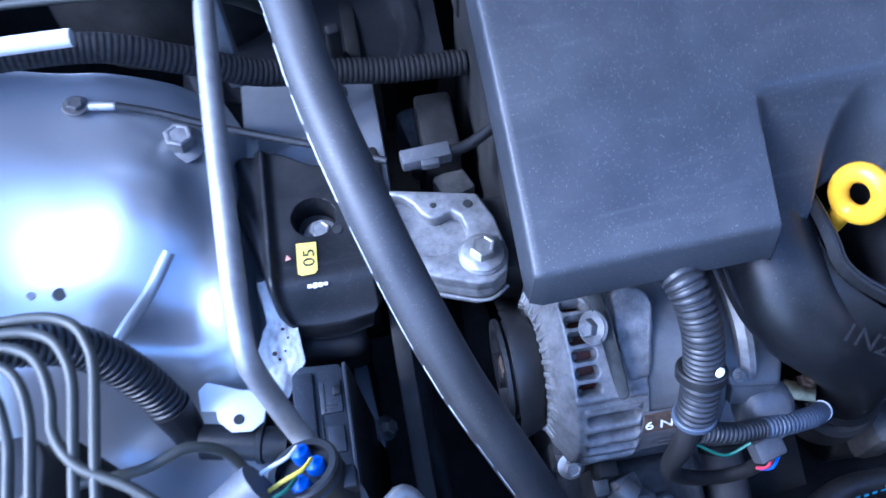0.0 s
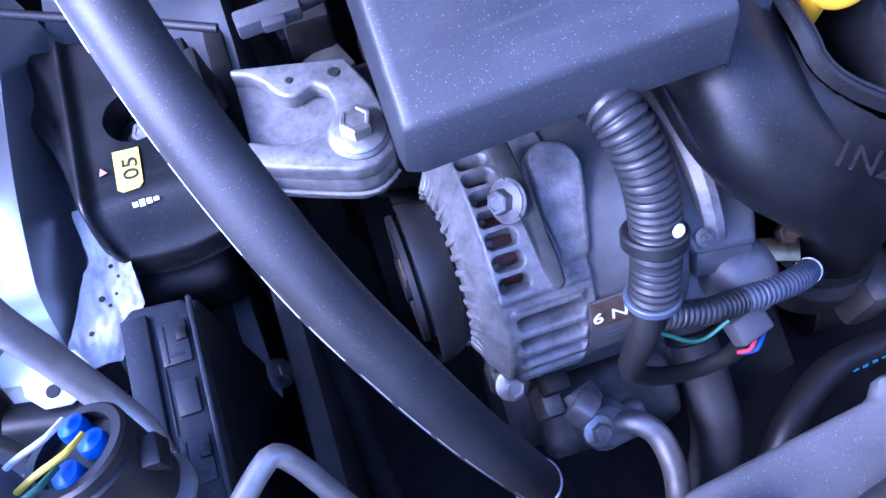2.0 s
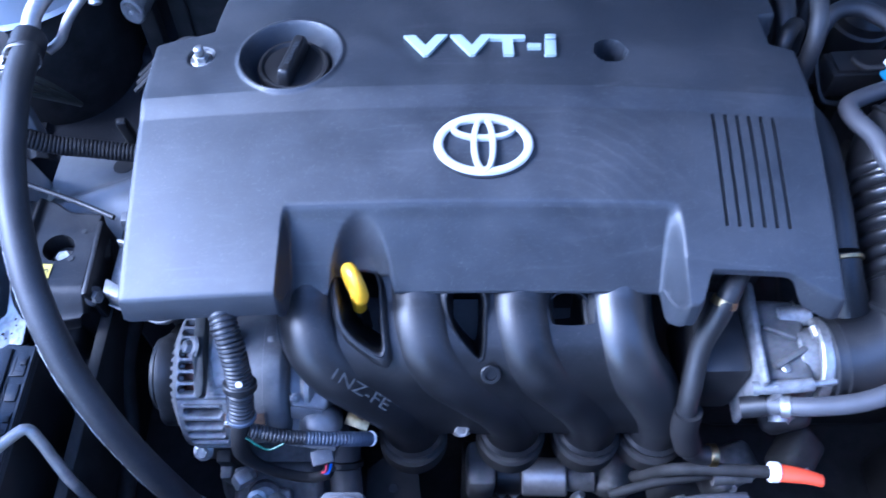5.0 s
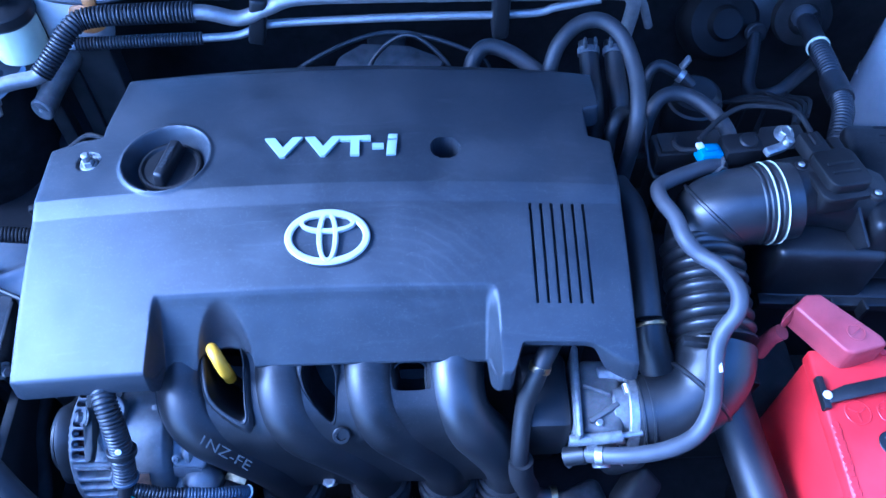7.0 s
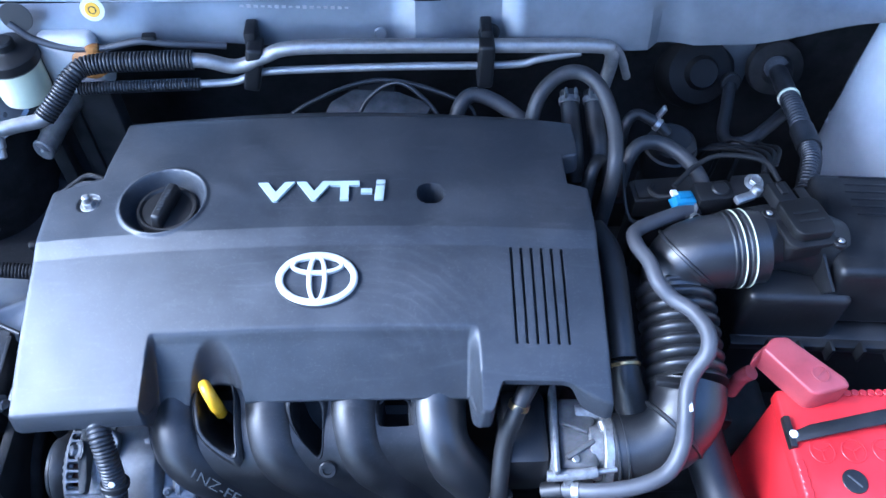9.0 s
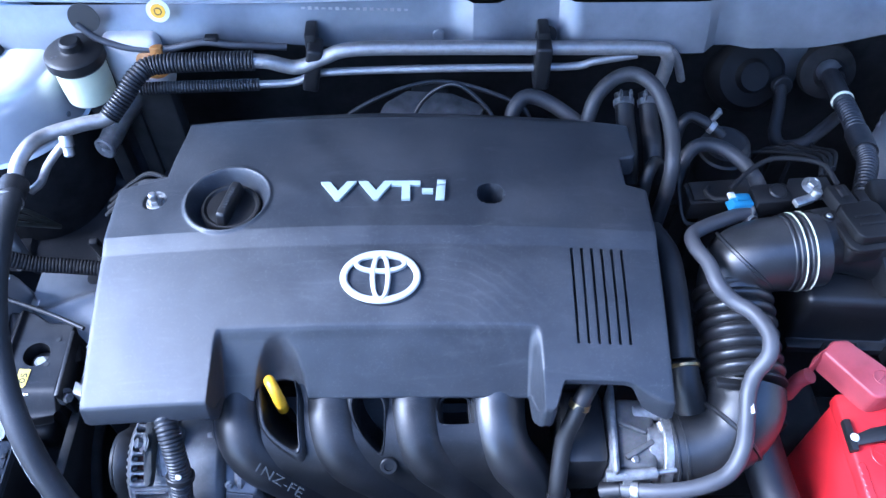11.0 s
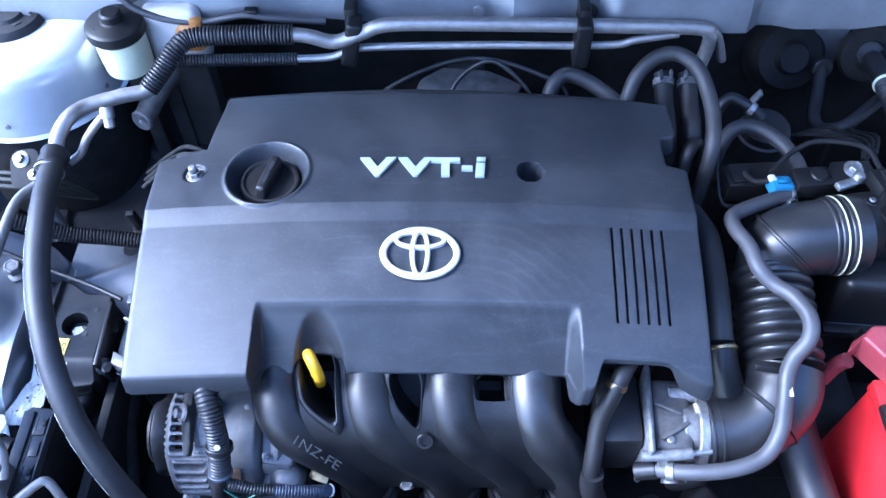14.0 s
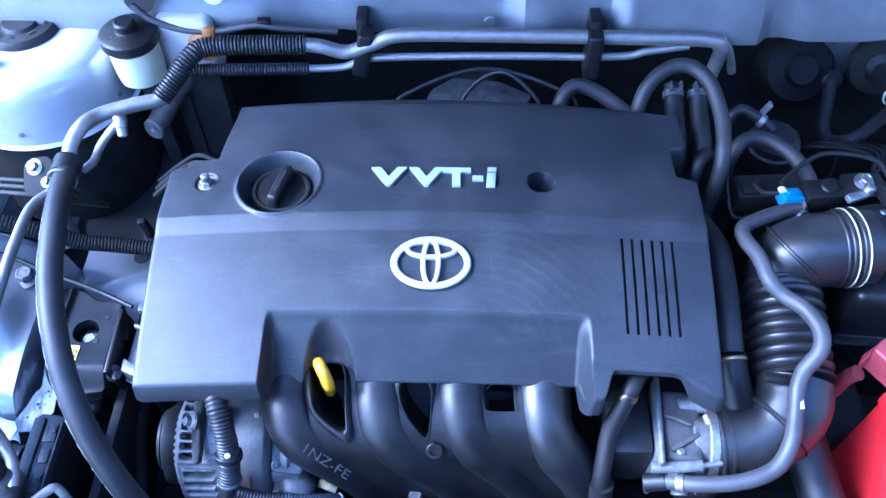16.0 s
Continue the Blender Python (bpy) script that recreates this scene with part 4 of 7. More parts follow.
part("bracket", slab([(-0.1890, -0.1030, 0.7685), (-0.1835, -0.1020, 0.7690), (-0.1765, -0.1330, 0.7560), (-0.1750, -0.1500, 0.7480), (-0.1800, -0.1510, 0.7480), (-0.1830, -0.1330, 0.7565)], (0, 0.001, -0.0022), 0.0006), M_ALU, alt, "folded steel bracket")
bolt((-0.164, -0.1500, 0.7420), 0.0028, alt, (0.2, -0.5, 0.85), material=M_ALUDULL)
part("terminal_post", lathe([(0, 0.017), (0.009, 0.016), (0.0155, 0.012), (0.0185, 0.005), (0.0190, -0.004), (0.0190, -0.030)], (-0.1440, -0.1620, 0.7120), (0.05, -0.5, 0.85), 32), M_PRESSED, alt, "grey rubber terminal boot")
part("terminal_flange", block((0.045, 0.028, 0.010), Matrix.Translation((-0.150, -0.166, 0.702)) @ pose(0, 0, 0, 30, 0, -8), 0.003), M_PRESSED, alt)


def on_shell(x, deg, lift=0.0006):
    return Vector((x, AY - (0.0672 + lift) * math.cos(radians(deg)), AZ + (0.0672 + lift) * math.sin(radians(deg))))


part("rating_label", thicken(grid(lin(-0.2265, -0.190, 8), lin(0, 34, 12), lambda x, y: on_shell(x, y, 0.0010)), 0.0006), M_PRESSED, alt, "worn grey rating label")
part("label_band", thicken(grid(lin(-0.226, -0.1905, 8), lin(20, 33, 8), lambda x, y: on_shell(x, y, 0.0016)), 0.0005), M_RUST, alt, "brown band of the label")
dl = Vector((0, -math.cos(radians(27)), math.sin(radians(27))))
part("mark", text_mesh("6 N", 0.017, axes(on_shell(-0.2255, 23.5, 0.0022), dl, (1, 0, 0)), 0.0006, height=0.0062), M_WHITE, alt, "white characters on the label")
for k in range(3):
    part("label_line", block((0.024 - 0.005 * k, 0.0018, 0.0004), axes(on_shell(-0.210, 14 - 5 * k, 0.0016), Vector((0, -math.cos(radians(14 - 5 * k)), math.sin(radians(14 - 5 * k)))), (1, 0, 0)), 0.0001), M_TRAY, alt)
loom = thing("alternator_loom", "black ribbed wiring loom with cloth tape and a blue-grey branch", "wiring loom", (-0.204, -0.16, 0.76))
part("conduit", ribbed([(-0.228, -0.060, 0.800), (-0.219, -0.098, 0.824), (-0.212, -0.121, 0.832), (-0.205, -0.141, 0.817), (-0.202, -0.156, 0.793), (-0.2035, -0.170, 0.768), (-0.2045, -0.174, 0.758)], 0.0112, 0.0037, 0.14, 22), M_LOOM, loom)
part("clip_band", ring(0.011, 0.0142, 0.007, (-0.2025, -0.160, 0.784), (0.05, 0.5, 0.86), 28), M_BLACK, loom)
part("paint_dot", disc(0.0030, 0.0014, (-0.1990, -0.1650, 0.8030), (0.25, -0.8, 0.58), 14), M_WHITE, loom, "white paint dot")
part("blue_end", ring(0.0105, 0.0126, 0.004, (-0.2045, -0.1745, 0.757), (0.02, 0.35, 0.93), 28), M_BLUELOOM, loom)
part("tape", tube([(-0.2045, -0.174, 0.758), (-0.208, -0.183, 0.738), (-0.211, -0.187, 0.712), (-0.204, -0.188, 0.685), (-0.186, -0.189, 0.662), (-0.162, -0.189, 0.648), (-0.145, -0.189, 0.654), (-0.138, -0.188, 0.672)], lambda s: 0.0085 - 0.003 * smooth(0.03, 0.09, s), 14, flat=0.8), M_TAPE, loom, "black cloth tape wrap")
branch = part("branch", ribbed([(-0.2, -0.180, 0.745), (-0.176, -0.182, 0.735), (-0.155, -0.180, 0.725)], 0.0066, 0.0032, 0.14, 16), M_LOOM, loom)
part("branch_end", ribbed([(-0.155, -0.180, 0.725), (-0.132, -0.178, 0.717), (-0.112, -0.174, 0.706), (-0.101, -0.169, 0.694)], 0.0068, 0.0032, 0.14, 16), M_BLUELOOM, branch, "blue-grey ribbed conduit")
part("branch_ring", ring(0.004, 0.0072, 0.002, (-0.1005, -0.1688, 0.6935), (0.6, 0.3, -0.7), 20), M_WHITE, branch)
part("green_wire", tube([(-0.203, -0.186, 0.742), (-0.185, -0.193, 0.732), (-0.170, -0.190, 0.738)], 0.0010, 8), M_WIREG, loom)
plug = part("plug", block((0.020, 0.014, 0.013), Matrix.Translation((-0.143, -0.185, 0.692)) @ pose(0, 0, 0, 20, 0, 15), 0.002), M_TRAY, loom, "grey connector plug")
part("wire", tube([(-0.139, -0.190, 0.688), (-0.141, -0.194, 0.678), (-0.145, -0.192, 0.670)], 0.0012, 8), M_WIRER, plug)
part("wire", tube([(-0.135, -0.190, 0.688), (-0.138, -0.195, 0.678), (-0.143, -0.193, 0.670)], 0.0012, 8), M_BLUE, plug)
term = thing("terminal_stud", "rusty terminal stud and nut behind the alternator", "stud", (-0.106, -0.149, 0.700))
part("nut", hexagon(0.006, 0.006, (-0.107, -0.149, 0.703), (0.1, -0.3, 0.95)), M_RUST, term)
part("stud", disc(0.0035, 0.018, (-0.107, -0.149, 0.703), (0.1, -0.3, 0.95), 12), M_RUST, term)
part("tongue", block((0.022, 0.012, 0.002), Matrix.Translation((-0.112, -0.155, 0.700)) @ pose(0, 0, 0, 15, 5, -20), 0.0006), M_BRASS, term)

# ---- engine mount ----
mount = thing("engine_mount", "black steel engine mount with a round opening and a yellow label", "engine mount", (-0.405, 0.0, 0.70))
HOLE = (-0.4065, 0.005)


def piecewise(v, rows):
    """A value read off rows (v, value)."""
    for (a, p), (b, q) in zip(rows, rows[1:]):
        if v <= b:
            return p + (q - p) * min(1, max(0, (v - a) / (b - a)))
    return rows[-1][1]


def mount_fn(u, v):
    """The pressed top: u from the outer flange to the engine, v from the back to the rolled front lip."""
    back = 0.0680 - 0.0040 * u - 0.0150 * smooth(0.45, 0.75, u)
    y = back + (-0.0665 - back) * v - 0.004 * math.sin(math.pi * u) * smooth(0.9, 1.0, v)
    x0 = piecewise(v, ((0.0, -0.4800), (0.12, -0.4740), (0.35, -0.4610), (0.50, -0.4520), (0.62, -0.4470), (0.80, -0.4420), (0.92, -0.4380), (1.0, -0.4290)))
    x1 = piecewise(v, ((0.0, -0.3740), (0.15, -0.3680), (0.75, -0.3680), (0.92, -0.3710), (1.0, -0.3790)))
    x = x0 + (x1 - x0) * u
    fold = -0.4372 + 0.006 * smooth(0.85, 1.0, v)
    z = 0.752 + 0.0050 * math.exp(-((x - fold) / 0.0035) ** 2)
    z -= 0.34 * max(0, fold - 0.003 - x) - 0.004 * math.sin(x * 260 + y * 90) * smooth(fold, fold - 0.02, x)
    z -= 0.019 * smooth(-0.036, -0.066, y) ** 1.3 + 0.012 * smooth(0.965, 1.0, v)
    z -= 0.014 * smooth(-0.3735, -0.368, x) + 0.010 * smooth(0.03, 0.0, u) + 0.006 * smooth(0.03, 0.0, v)
    z -= 0.026 * smooth(0.0152, 0.0138, math.hypot(x - HOLE[0], y - HOLE[1]))
    return Vector((x, y, z))


part("top_plate", thicken(grid(sorted(set(lin(0, 1, 90) + lin(0.28, 0.50, 40) + lin(0.45, 0.85, 70))), sorted(set(lin(0, 1, 80) + lin(0.28, 0.62, 70) + lin(0.9, 1.0, 20))), mount_fn), 0.0025), M_GLOSSBLK, mount, sharp=55)
part("body", block((0.066, 0.10, 0.055), pose(-0.404, -0.005, 0.70), 0.008), M_BLACK, mount)
part("rubber", disc(0.014, 0.012, (-0.4065, 0.005, 0.722), seg=28), M_RUBBER, mount)
bolt((-0.404, 0.0, 0.735), 0.0075, mount)
part("boot", block((0.052, 0.03, 0.06), Matrix.Translation((-0.410, -0.060, 0.685)) @ pose(0, 0, 0, 12, 0, 0), 0.010, 3), M_MATTE, mount)
bolt((-0.3645, -0.044, 0.742), 0.0062, mount, (0.85, -0.4, 0.3), material=M_ALUDULL)
part("gusset", slab([(-0.3715, 0.020, 0.748), (-0.3640, 0.024, 0.742), (-0.3600, 0.004, 0.738), (-0.3700, -0.004, 0.747)], (0, 0, -0.012), 0.0015), M_GLOSSBLK, mount)
part("inner_wall", block((0.006, 0.085, 0.05), Matrix.Translation((-0.366, -0.008, 0.732)) @ pose(0, 0, 0, 0, -8, 2), 0.002), M_GLOSSBLK, mount)
bolt((-0.486, 0.063, 0.775), 0.0100, mount, (0.1, 0, 1), material=M_ALUDULL)
part("small_hole", disc(0.0032, 0.0006, (-0.3915, -0.008, 0.7523), seg=16), M_INK, mount)
part("small_hole", disc(0.0028, 0.0006, (-0.386, 0.024, 0.7523), seg=16), M_INK, mount)
yl = part("label", prism([(-0.0065, -0.010), (-0.004, -0.012), (0.004, -0.0115), (0.0062, -0.009), (0.0065, 0.0115), (-0.0065, 0.012)], 0.0004, axes((-0.4135, -0.0265, 0.7527), (0, -0.02, 1), (1, -0.03, 0)), 0), M_STICK, mount, "yellow paper label")
part("digits", text_mesh("05", 0.012, axes((-0.4090, -0.0325, 0.7530), (0, -0.02, 1), (0.05, 1, 0.02)), 0.0004, height=0.0075), M_INK, yl, "black printed digits")
part("marks", bars(4, 0.0026, 0.0035, 0.0008, axes((-0.414, -0.0455, 0.7503), (0, -0.26, 0.96), (1, 0, 0))), M_WHITE, mount, "white stamped marks")
part("paint_mark", prism([(0, 0), (0.004, 0.001), (0.001, 0.0045)], 0.0004, axes((-0.4275, -0.026, 0.7530), (0, -0.02, 1), (1, 0, 0)), 0), M_PINK, mount, "faded orange paint mark")
part("lower_body", block((0.07, 0.07, 0.08), pose(-0.40, 0.0, 0.66), 0.008), M_BLACK, mount)

bracket = thing("mount_bracket", "cast aluminium bracket bolted between engine and mount", "bracket", (-0.318, -0.02, 0.74))
bk = [(-0.3545, 0.0195), (-0.3300, 0.0140), (-0.2950, 0.0060), (-0.2870, -0.0150), (-0.2830, -0.0420), (-0.2870, -0.0560), (-0.2970, -0.0625), (-0.3080, -0.0625), (-0.3300, -0.0540), (-0.3550, -0.0430)]
part("plate", prism(bk, 0.021, pose(0, 0, 0.717), 0.002), M_ALU, bracket)
part("raised_rim", prism(bk + [(-0.3552, -0.0270), (-0.3430, -0.0335), (-0.3310, -0.0373), (-0.3185, -0.0353), (-0.3094, -0.0293), (-0.3075, -0.0200), (-0.3095, -0.0100), (-0.3145, -0.0055), (-0.3190, -0.0065), (-0.3234, -0.0090), (-0.3290, -0.0090), (-0.3345, -0.0050), (-0.3393, 0.0050), (-0.3460, 0.0120), (-0.3545, 0.0150)], 0.012, pose(0, 0, 0.7365), 0.0022, seg=3), M_ALU, bracket)
part("cast_line", tube([(-0.354, -0.0452, 0.728), (-0.330, -0.0560, 0.728), (-0.308, -0.0645, 0.728), (-0.2965, -0.0645, 0.728), (-0.286, -0.0575, 0.728)], 0.0012, 8), M_ALU, bracket)
part("seat", disc(0.0155, 0.005, (-0.301, -0.043, 0.7465), seg=28), M_ALU, bracket)
bolt((-0.301, -0.043, 0.7515), 0.0088, bracket)
part("hole", disc(0.0034, 0.001, (-0.303, -0.002, 0.7482), seg=16), M_INK, bracket)
part("hole", disc(0.0022, 0.001, (-0.3262, 0.001, 0.7482), seg=14), M_INK, bracket)
part("lug", block((0.06, 0.06, 0.05), pose(-0.272, -0.02, 0.712), 0.006), M_DARK, bracket)

# ---- hoses and pipes on the left ----
big = thing("coolant_line_hose", "thick black rubber hose with a chalky white seam line", "hose", (-0.36, -0.10, 0.85))
big_pts = [(-0.412, 0.130, 0.894), (-0.402, 0.085, 0.906), (-0.392, 0.035, 0.910), (-0.384, -0.014, 0.902), (-0.372, -0.062, 0.888), (-0.356, -0.110, 0.862), (-0.338, -0.148, 0.826), (-0.318, -0.176, 0.786), (-0.298, -0.196, 0.735), (-0.278, -0.210, 0.680), (-0.266, -0.216, 0.640)]
part("hose", tube(big_pts, 0.0125, 24), M_HOSE, big)
seam = spline(big_pts, 0.004)
sb = bmesh.new()
random.seed(5)
i = 6
while i < len(seam) - 8:
    k = random.randint(4, 12)
    dd = (seam[i + 1] - seam[i]).normalized()
    off = (dd.cross(Vector((0, 0, 1))).normalized() + Vector((0, 0, 0.22))).normalized() * 0.0127
    sweep(sb, [seam[j] + off for j in range(i, min(i + k, len(seam)))], random.uniform(0.00016, 0.00030), 5)
    i += k + random.randint(0, 2)
part("seam", sb, M_WHITE, big, "broken chalky white seam")
part("end_ring", ring(0.0125, 0.0138, 0.003, (-0.266, -0.216, 0.637), (-0.2, 0.1, 1), 28), M_WHITE, big)
part("end_fitting", tube([(-0.266, -0.216, 0.64), (-0.262, -0.220, 0.60), (-0.258, -0.22, 0.55)], 0.011, 16), M_DARK, big)
part("crimp", lathe([(0.0125, -0.004), (0.0150, -0.003), (0.0158, 0.004), (0.0150, 0.010), (0.0160, 0.014), (0.0150, 0.020), (0.011, 0.022)], (-0.413, 0.124, 0.8945), (-0.05, 1, -0.03), 28), M_RUBBER, big, "black crimped collar")
part("crimp_ring", ring(0.0148, 0.0162, 0.003, (-0.4115, 0.112, 0.8965), (-0.05, 1, -0.03), 28), M_PIPE, big)

low = thing("refrigerant_pipe", "bent aluminium refrigerant pipe with ribbed black sleeves", "pipe", (-0.1, 0.29, 0.93))
main_pts = [(-0.413, 0.142, 0.896), (-0.410, 0.158, 0.908), (-0.400, 0.178, 0.916), (-0.386, 0.198, 0.914), (-0.352, 0.214, 0.914), (-0.322, 0.226, 0.914), (-0.304, 0.244, 0.930), (-0.288, 0.262, 0.945), (-0.268, 0.276, 0.949), (-0.20, 0.281, 0.949), (-0.145, 0.283, 0.947), (-0.108, 0.285, 0.936), (-0.075, 0.289, 0.946), (-0.040, 0.292, 0.956), (0.06, 0.296, 0.954), (0.2, 0.299, 0.950), (0.318, 0.301, 0.946), (0.336, 0.301, 0.938), (0.340, 0.302, 0.922), (0.338, 0.305, 0.880), (0.336, 0.315, 0.84)]
part("pipe", tube(main_pts, 0.0085, 18), M_PIPE, low)
part("sleeve", ribbed([(-0.322, 0.226, 0.914), (-0.304, 0.244, 0.930), (-0.288, 0.262, 0.945), (-0.268, 0.276, 0.949), (-0.20, 0.281, 0.949), (-0.155, 0.283, 0.948)], 0.0118, 0.0042, 0.16, 20), M_LOOM, low, "ribbed black sleeve")
thin2 = [(-0.300, 0.285, 0.905), (-0.24, 0.290, 0.903), (-0.16, 0.294, 0.902), (-0.118, 0.295, 0.904), (-0.095, 0.295, 0.913), (-0.066, 0.296, 0.919), (0.06, 0.297, 0.922), (0.215, 0.297, 0.923), (0.25, 0.298, 0.930), (0.30, 0.30, 0.938)]
part("thin_pipe", tube(thin2, 0.0048, 14), M_PIPE, low)
part("thin_sleeve", ribbed([(-0.300, 0.285, 0.905), (-0.24, 0.290, 0.903), (-0.158, 0.294, 0.902)], 0.0078, 0.0036, 0.16, 16), M_LOOM, low, "ribbed black sleeve")
for cxp, tilt in ((-0.089, 12), (0.186, 0)):
    cl = part("clip", block((0.019, 0.030, 0.062), Matrix.Translation((cxp, 0.296, 0.930)) @ pose(0, 0, 0, 0, tilt, 0), 0.004, 3), M_BLACK, low, "black plastic pipe clip")
    part("clip_back", block((0.014, 0.03, 0.03), pose(cxp, 0.315, 0.955), 0.003), M_BLACK, cl)
stub = part("stub", tube([(0.338, 0.300, 0.946), (0.352, 0.305, 0.925), (0.366, 0.31, 0.890)], 0.0052, 14), M_PIPE, low)
service = part("service_pipe", tube([(-0.405, 0.146, 0.876), (-0.392, 0.152, 0.884), (-0.380, 0.158, 0.902), (-0.366, 0.163, 0.918), (-0.356, 0.170, 0.926)], 0.0048, 12), M_PIPE, low)
part("valve", lathe([(0.0062, 0), (0.0075, 0.002), (0.0075, 0.012), (0.0058, 0.013), (0.0058, 0.022), (0.003, 0.024), (0, 0.022)], (-0.350, 0.172, 0.938), (0.1, -0.6, -0.8), 18), M_STEEL, service, "plated service valve")
holder = thing("pipe_holder", "bolted steel plate that holds the pipe collar", "bracket", (-0.444, 0.125, 0.89))
part("plate", prism(rounded(0.036, 0.044, 0.012), 0.003, axes((-0.440, 0.120, 0.893), (-0.15, -0.5, 0.85), (1, 0.1, 0)), 0.0008), M_DARK, holder)
bolt((-0.4455, 0.128, 0.900), 0.006, holder, (-0.15, -0.5, 0.85))
bolt((-0.430, 0.112, 0.893), 0.004, holder, (-0.15, -0.5, 0.85))
part("leg", block((0.012, 0.012, 0.14), pose(-0.449, 0.13, 0.825), 0.002), M_PAINTSHADE, holder)

thin = thing("thin_metal_pipe", "thin bare metal pipe that bends down to a sensor", "pipe", (-0.437, -0.05, 0.88))
part("pipe", tube([(-0.413, 0.118, 0.880), (-0.428, 0.100, 0.886), (-0.438, 0.076, 0.890), (-0.4375, 0.03, 0.893), (-0.4365, -0.02, 0.890), (-0.4345, -0.08, 0.884), (-0.433, -0.125, 0.879), (-0.4315, -0.142, 0.868), (-0.427, -0.150, 0.838), (-0.4205, -0.160, 0.812), (-0.412, -0.174, 0.800), (-0.408, -0.195, 0.790)], 0.0058, 16), M_PIPE, thin)

ground_lead = thing("earth_lead", "black earth lead with a brass eyelet", "cable", (-0.46, 0.05, 0.79))
gz = wing_z(-0.545, 0.082) + 0.004
part("eyelet", ring(0.0035, 0.0085, 0.002, (-0.545, 0.084, gz), (0.2, 0, 1), 24), M_BLOCK, ground_lead)
part("lug_bolt", hexagon(0.0055, 0.004, (-0.545, 0.084, gz + 0.001), (0.2, 0, 1)), M_BLOCK, ground_lead)
part("crimp", tube([(-0.536, 0.083, gz), (-0.520, 0.081, gz - 0.001)], 0.0032, 10), M_STEEL, ground_lead)
part("wire", tube([(-0.520, 0.081, gz - 0.001), (-0.495, 0.077, 0.795), (-0.465, 0.068, 0.786), (-0.430, 0.058, 0.778), (-0.390, 0.045, 0.772), (-0.352, 0.028, 0.770)], 0.0026, 10), M_RUBBER, ground_lead)
conn = part("connector", block((0.034, 0.012, 0.010), Matrix.Translation((-0.326, 0.026, 0.771)) @ pose(0, 0, 0, 0, 0, 4), 0.0018), M_TRAY, ground_lead, "grey plug connector")
part("latch", block((0.012, 0.005, 0.006), pose(-0.324, 0.018, 0.773), 0.001), M_TRAY, conn)
part("tail", tube([(-0.31, 0.027, 0.771), (-0.295, 0.03, 0.772), (-0.27, 0.04, 0.78)], 0.004, 10), M_BLACK, ground_lead)

bigloom = thing("wing_loom", "thick black ribbed wiring loom along the inner wing", "wiring loom", (-0.45, 0.13, 0.78))
part("conduit", ribbed([(-0.66, 0.10, 0.83), (-0.590, 0.098, 0.842), (-0.526, 0.108, 0.830), (-0.480, 0.112, 0.806), (-0.435, 0.118, 0.776), (-0.400, 0.124, 0.762), (-0.365, 0.127, 0.752), (-0.33, 0.128, 0.745), (-0.28, 0.13, 0.74)], 0.0100, 0.004, 0.07, 18), M_TAPE, bigloom)
part("tape_end", tube([(-0.66, 0.083, 0.862), (-0.60, 0.086, 0.862), (-0.524, 0.085, 0.862)], 0.0055, 12), M_MILK, bigloom, "pale grey sleeve")

# ---- pressure switch, valve block, relay box ----
relay = thing("relay_box", "black plastic relay box with a clipped lid", "relay box", (-0.405, -0.16, 0.66))
part("body", block((0.034, 0.155, 0.15), pose(-0.4135, -0.178, 0.670), 0.003), M_BLACK, relay)
lid = part("lid", prism([(-0.431, -0.262), (-0.431, -0.104), (-0.425, -0.099), (-0.402, -0.101), (-0.397, -0.108), (-0.397, -0.262)], 0.014, pose(0, 0, 0.7375), 0.002), M_COVER, relay)
for y in (-0.122, -0.176, -0.23):
    c = part("clip", block((0.013, 0.020, 0.0022), pose(-0.4085, y, 0.7520), 0.0006), M_COVER, lid)
    part("clip_slot", block((0.0014, 0.018, 0.0006), pose(-0.4125, y, 0.7532), 0.0002), M_INK, c)
    part("clip_slot", block((0.007, 0.0014, 0.0006), pose(-0.4085, y - 0.006, 0.7532), 0.0002), M_INK, c)
    part("catch", block((0.005, 0.006, 0.003), pose(-0.4045, y + 0.003, 0.7535), 0.0008), M_BLACK, c)
part("lid_step", block((0.012, 0.15, 0.004), pose(-0.424, -0.18, 0.7525), 0.001), M_COVER, lid)
part("lid_edge", block((0.0025, 0.156, 0.004), pose(-0.3985, -0.18, 0.7528), 0.001), M_COVER, lid)
for y in (-0.148, -0.204):
    part("lid_bridge", block((0.010, 0.016, 0.003), pose(-0.4075, y, 0.7520), 0.0008), M_COVER, lid)
    part("lid_gap", block((0.0010, 0.030, 0.0006), pose(-0.4150, y, 0.7520), 0.0002), M_INK, lid)
part("wall", block((0.004, 0.16, 0.17), Matrix.Translation((-0.394, -0.18, 0.66)) @ pose(0, 0, 0, 0, -3, 0), 0.002), M_BLACK, relay)

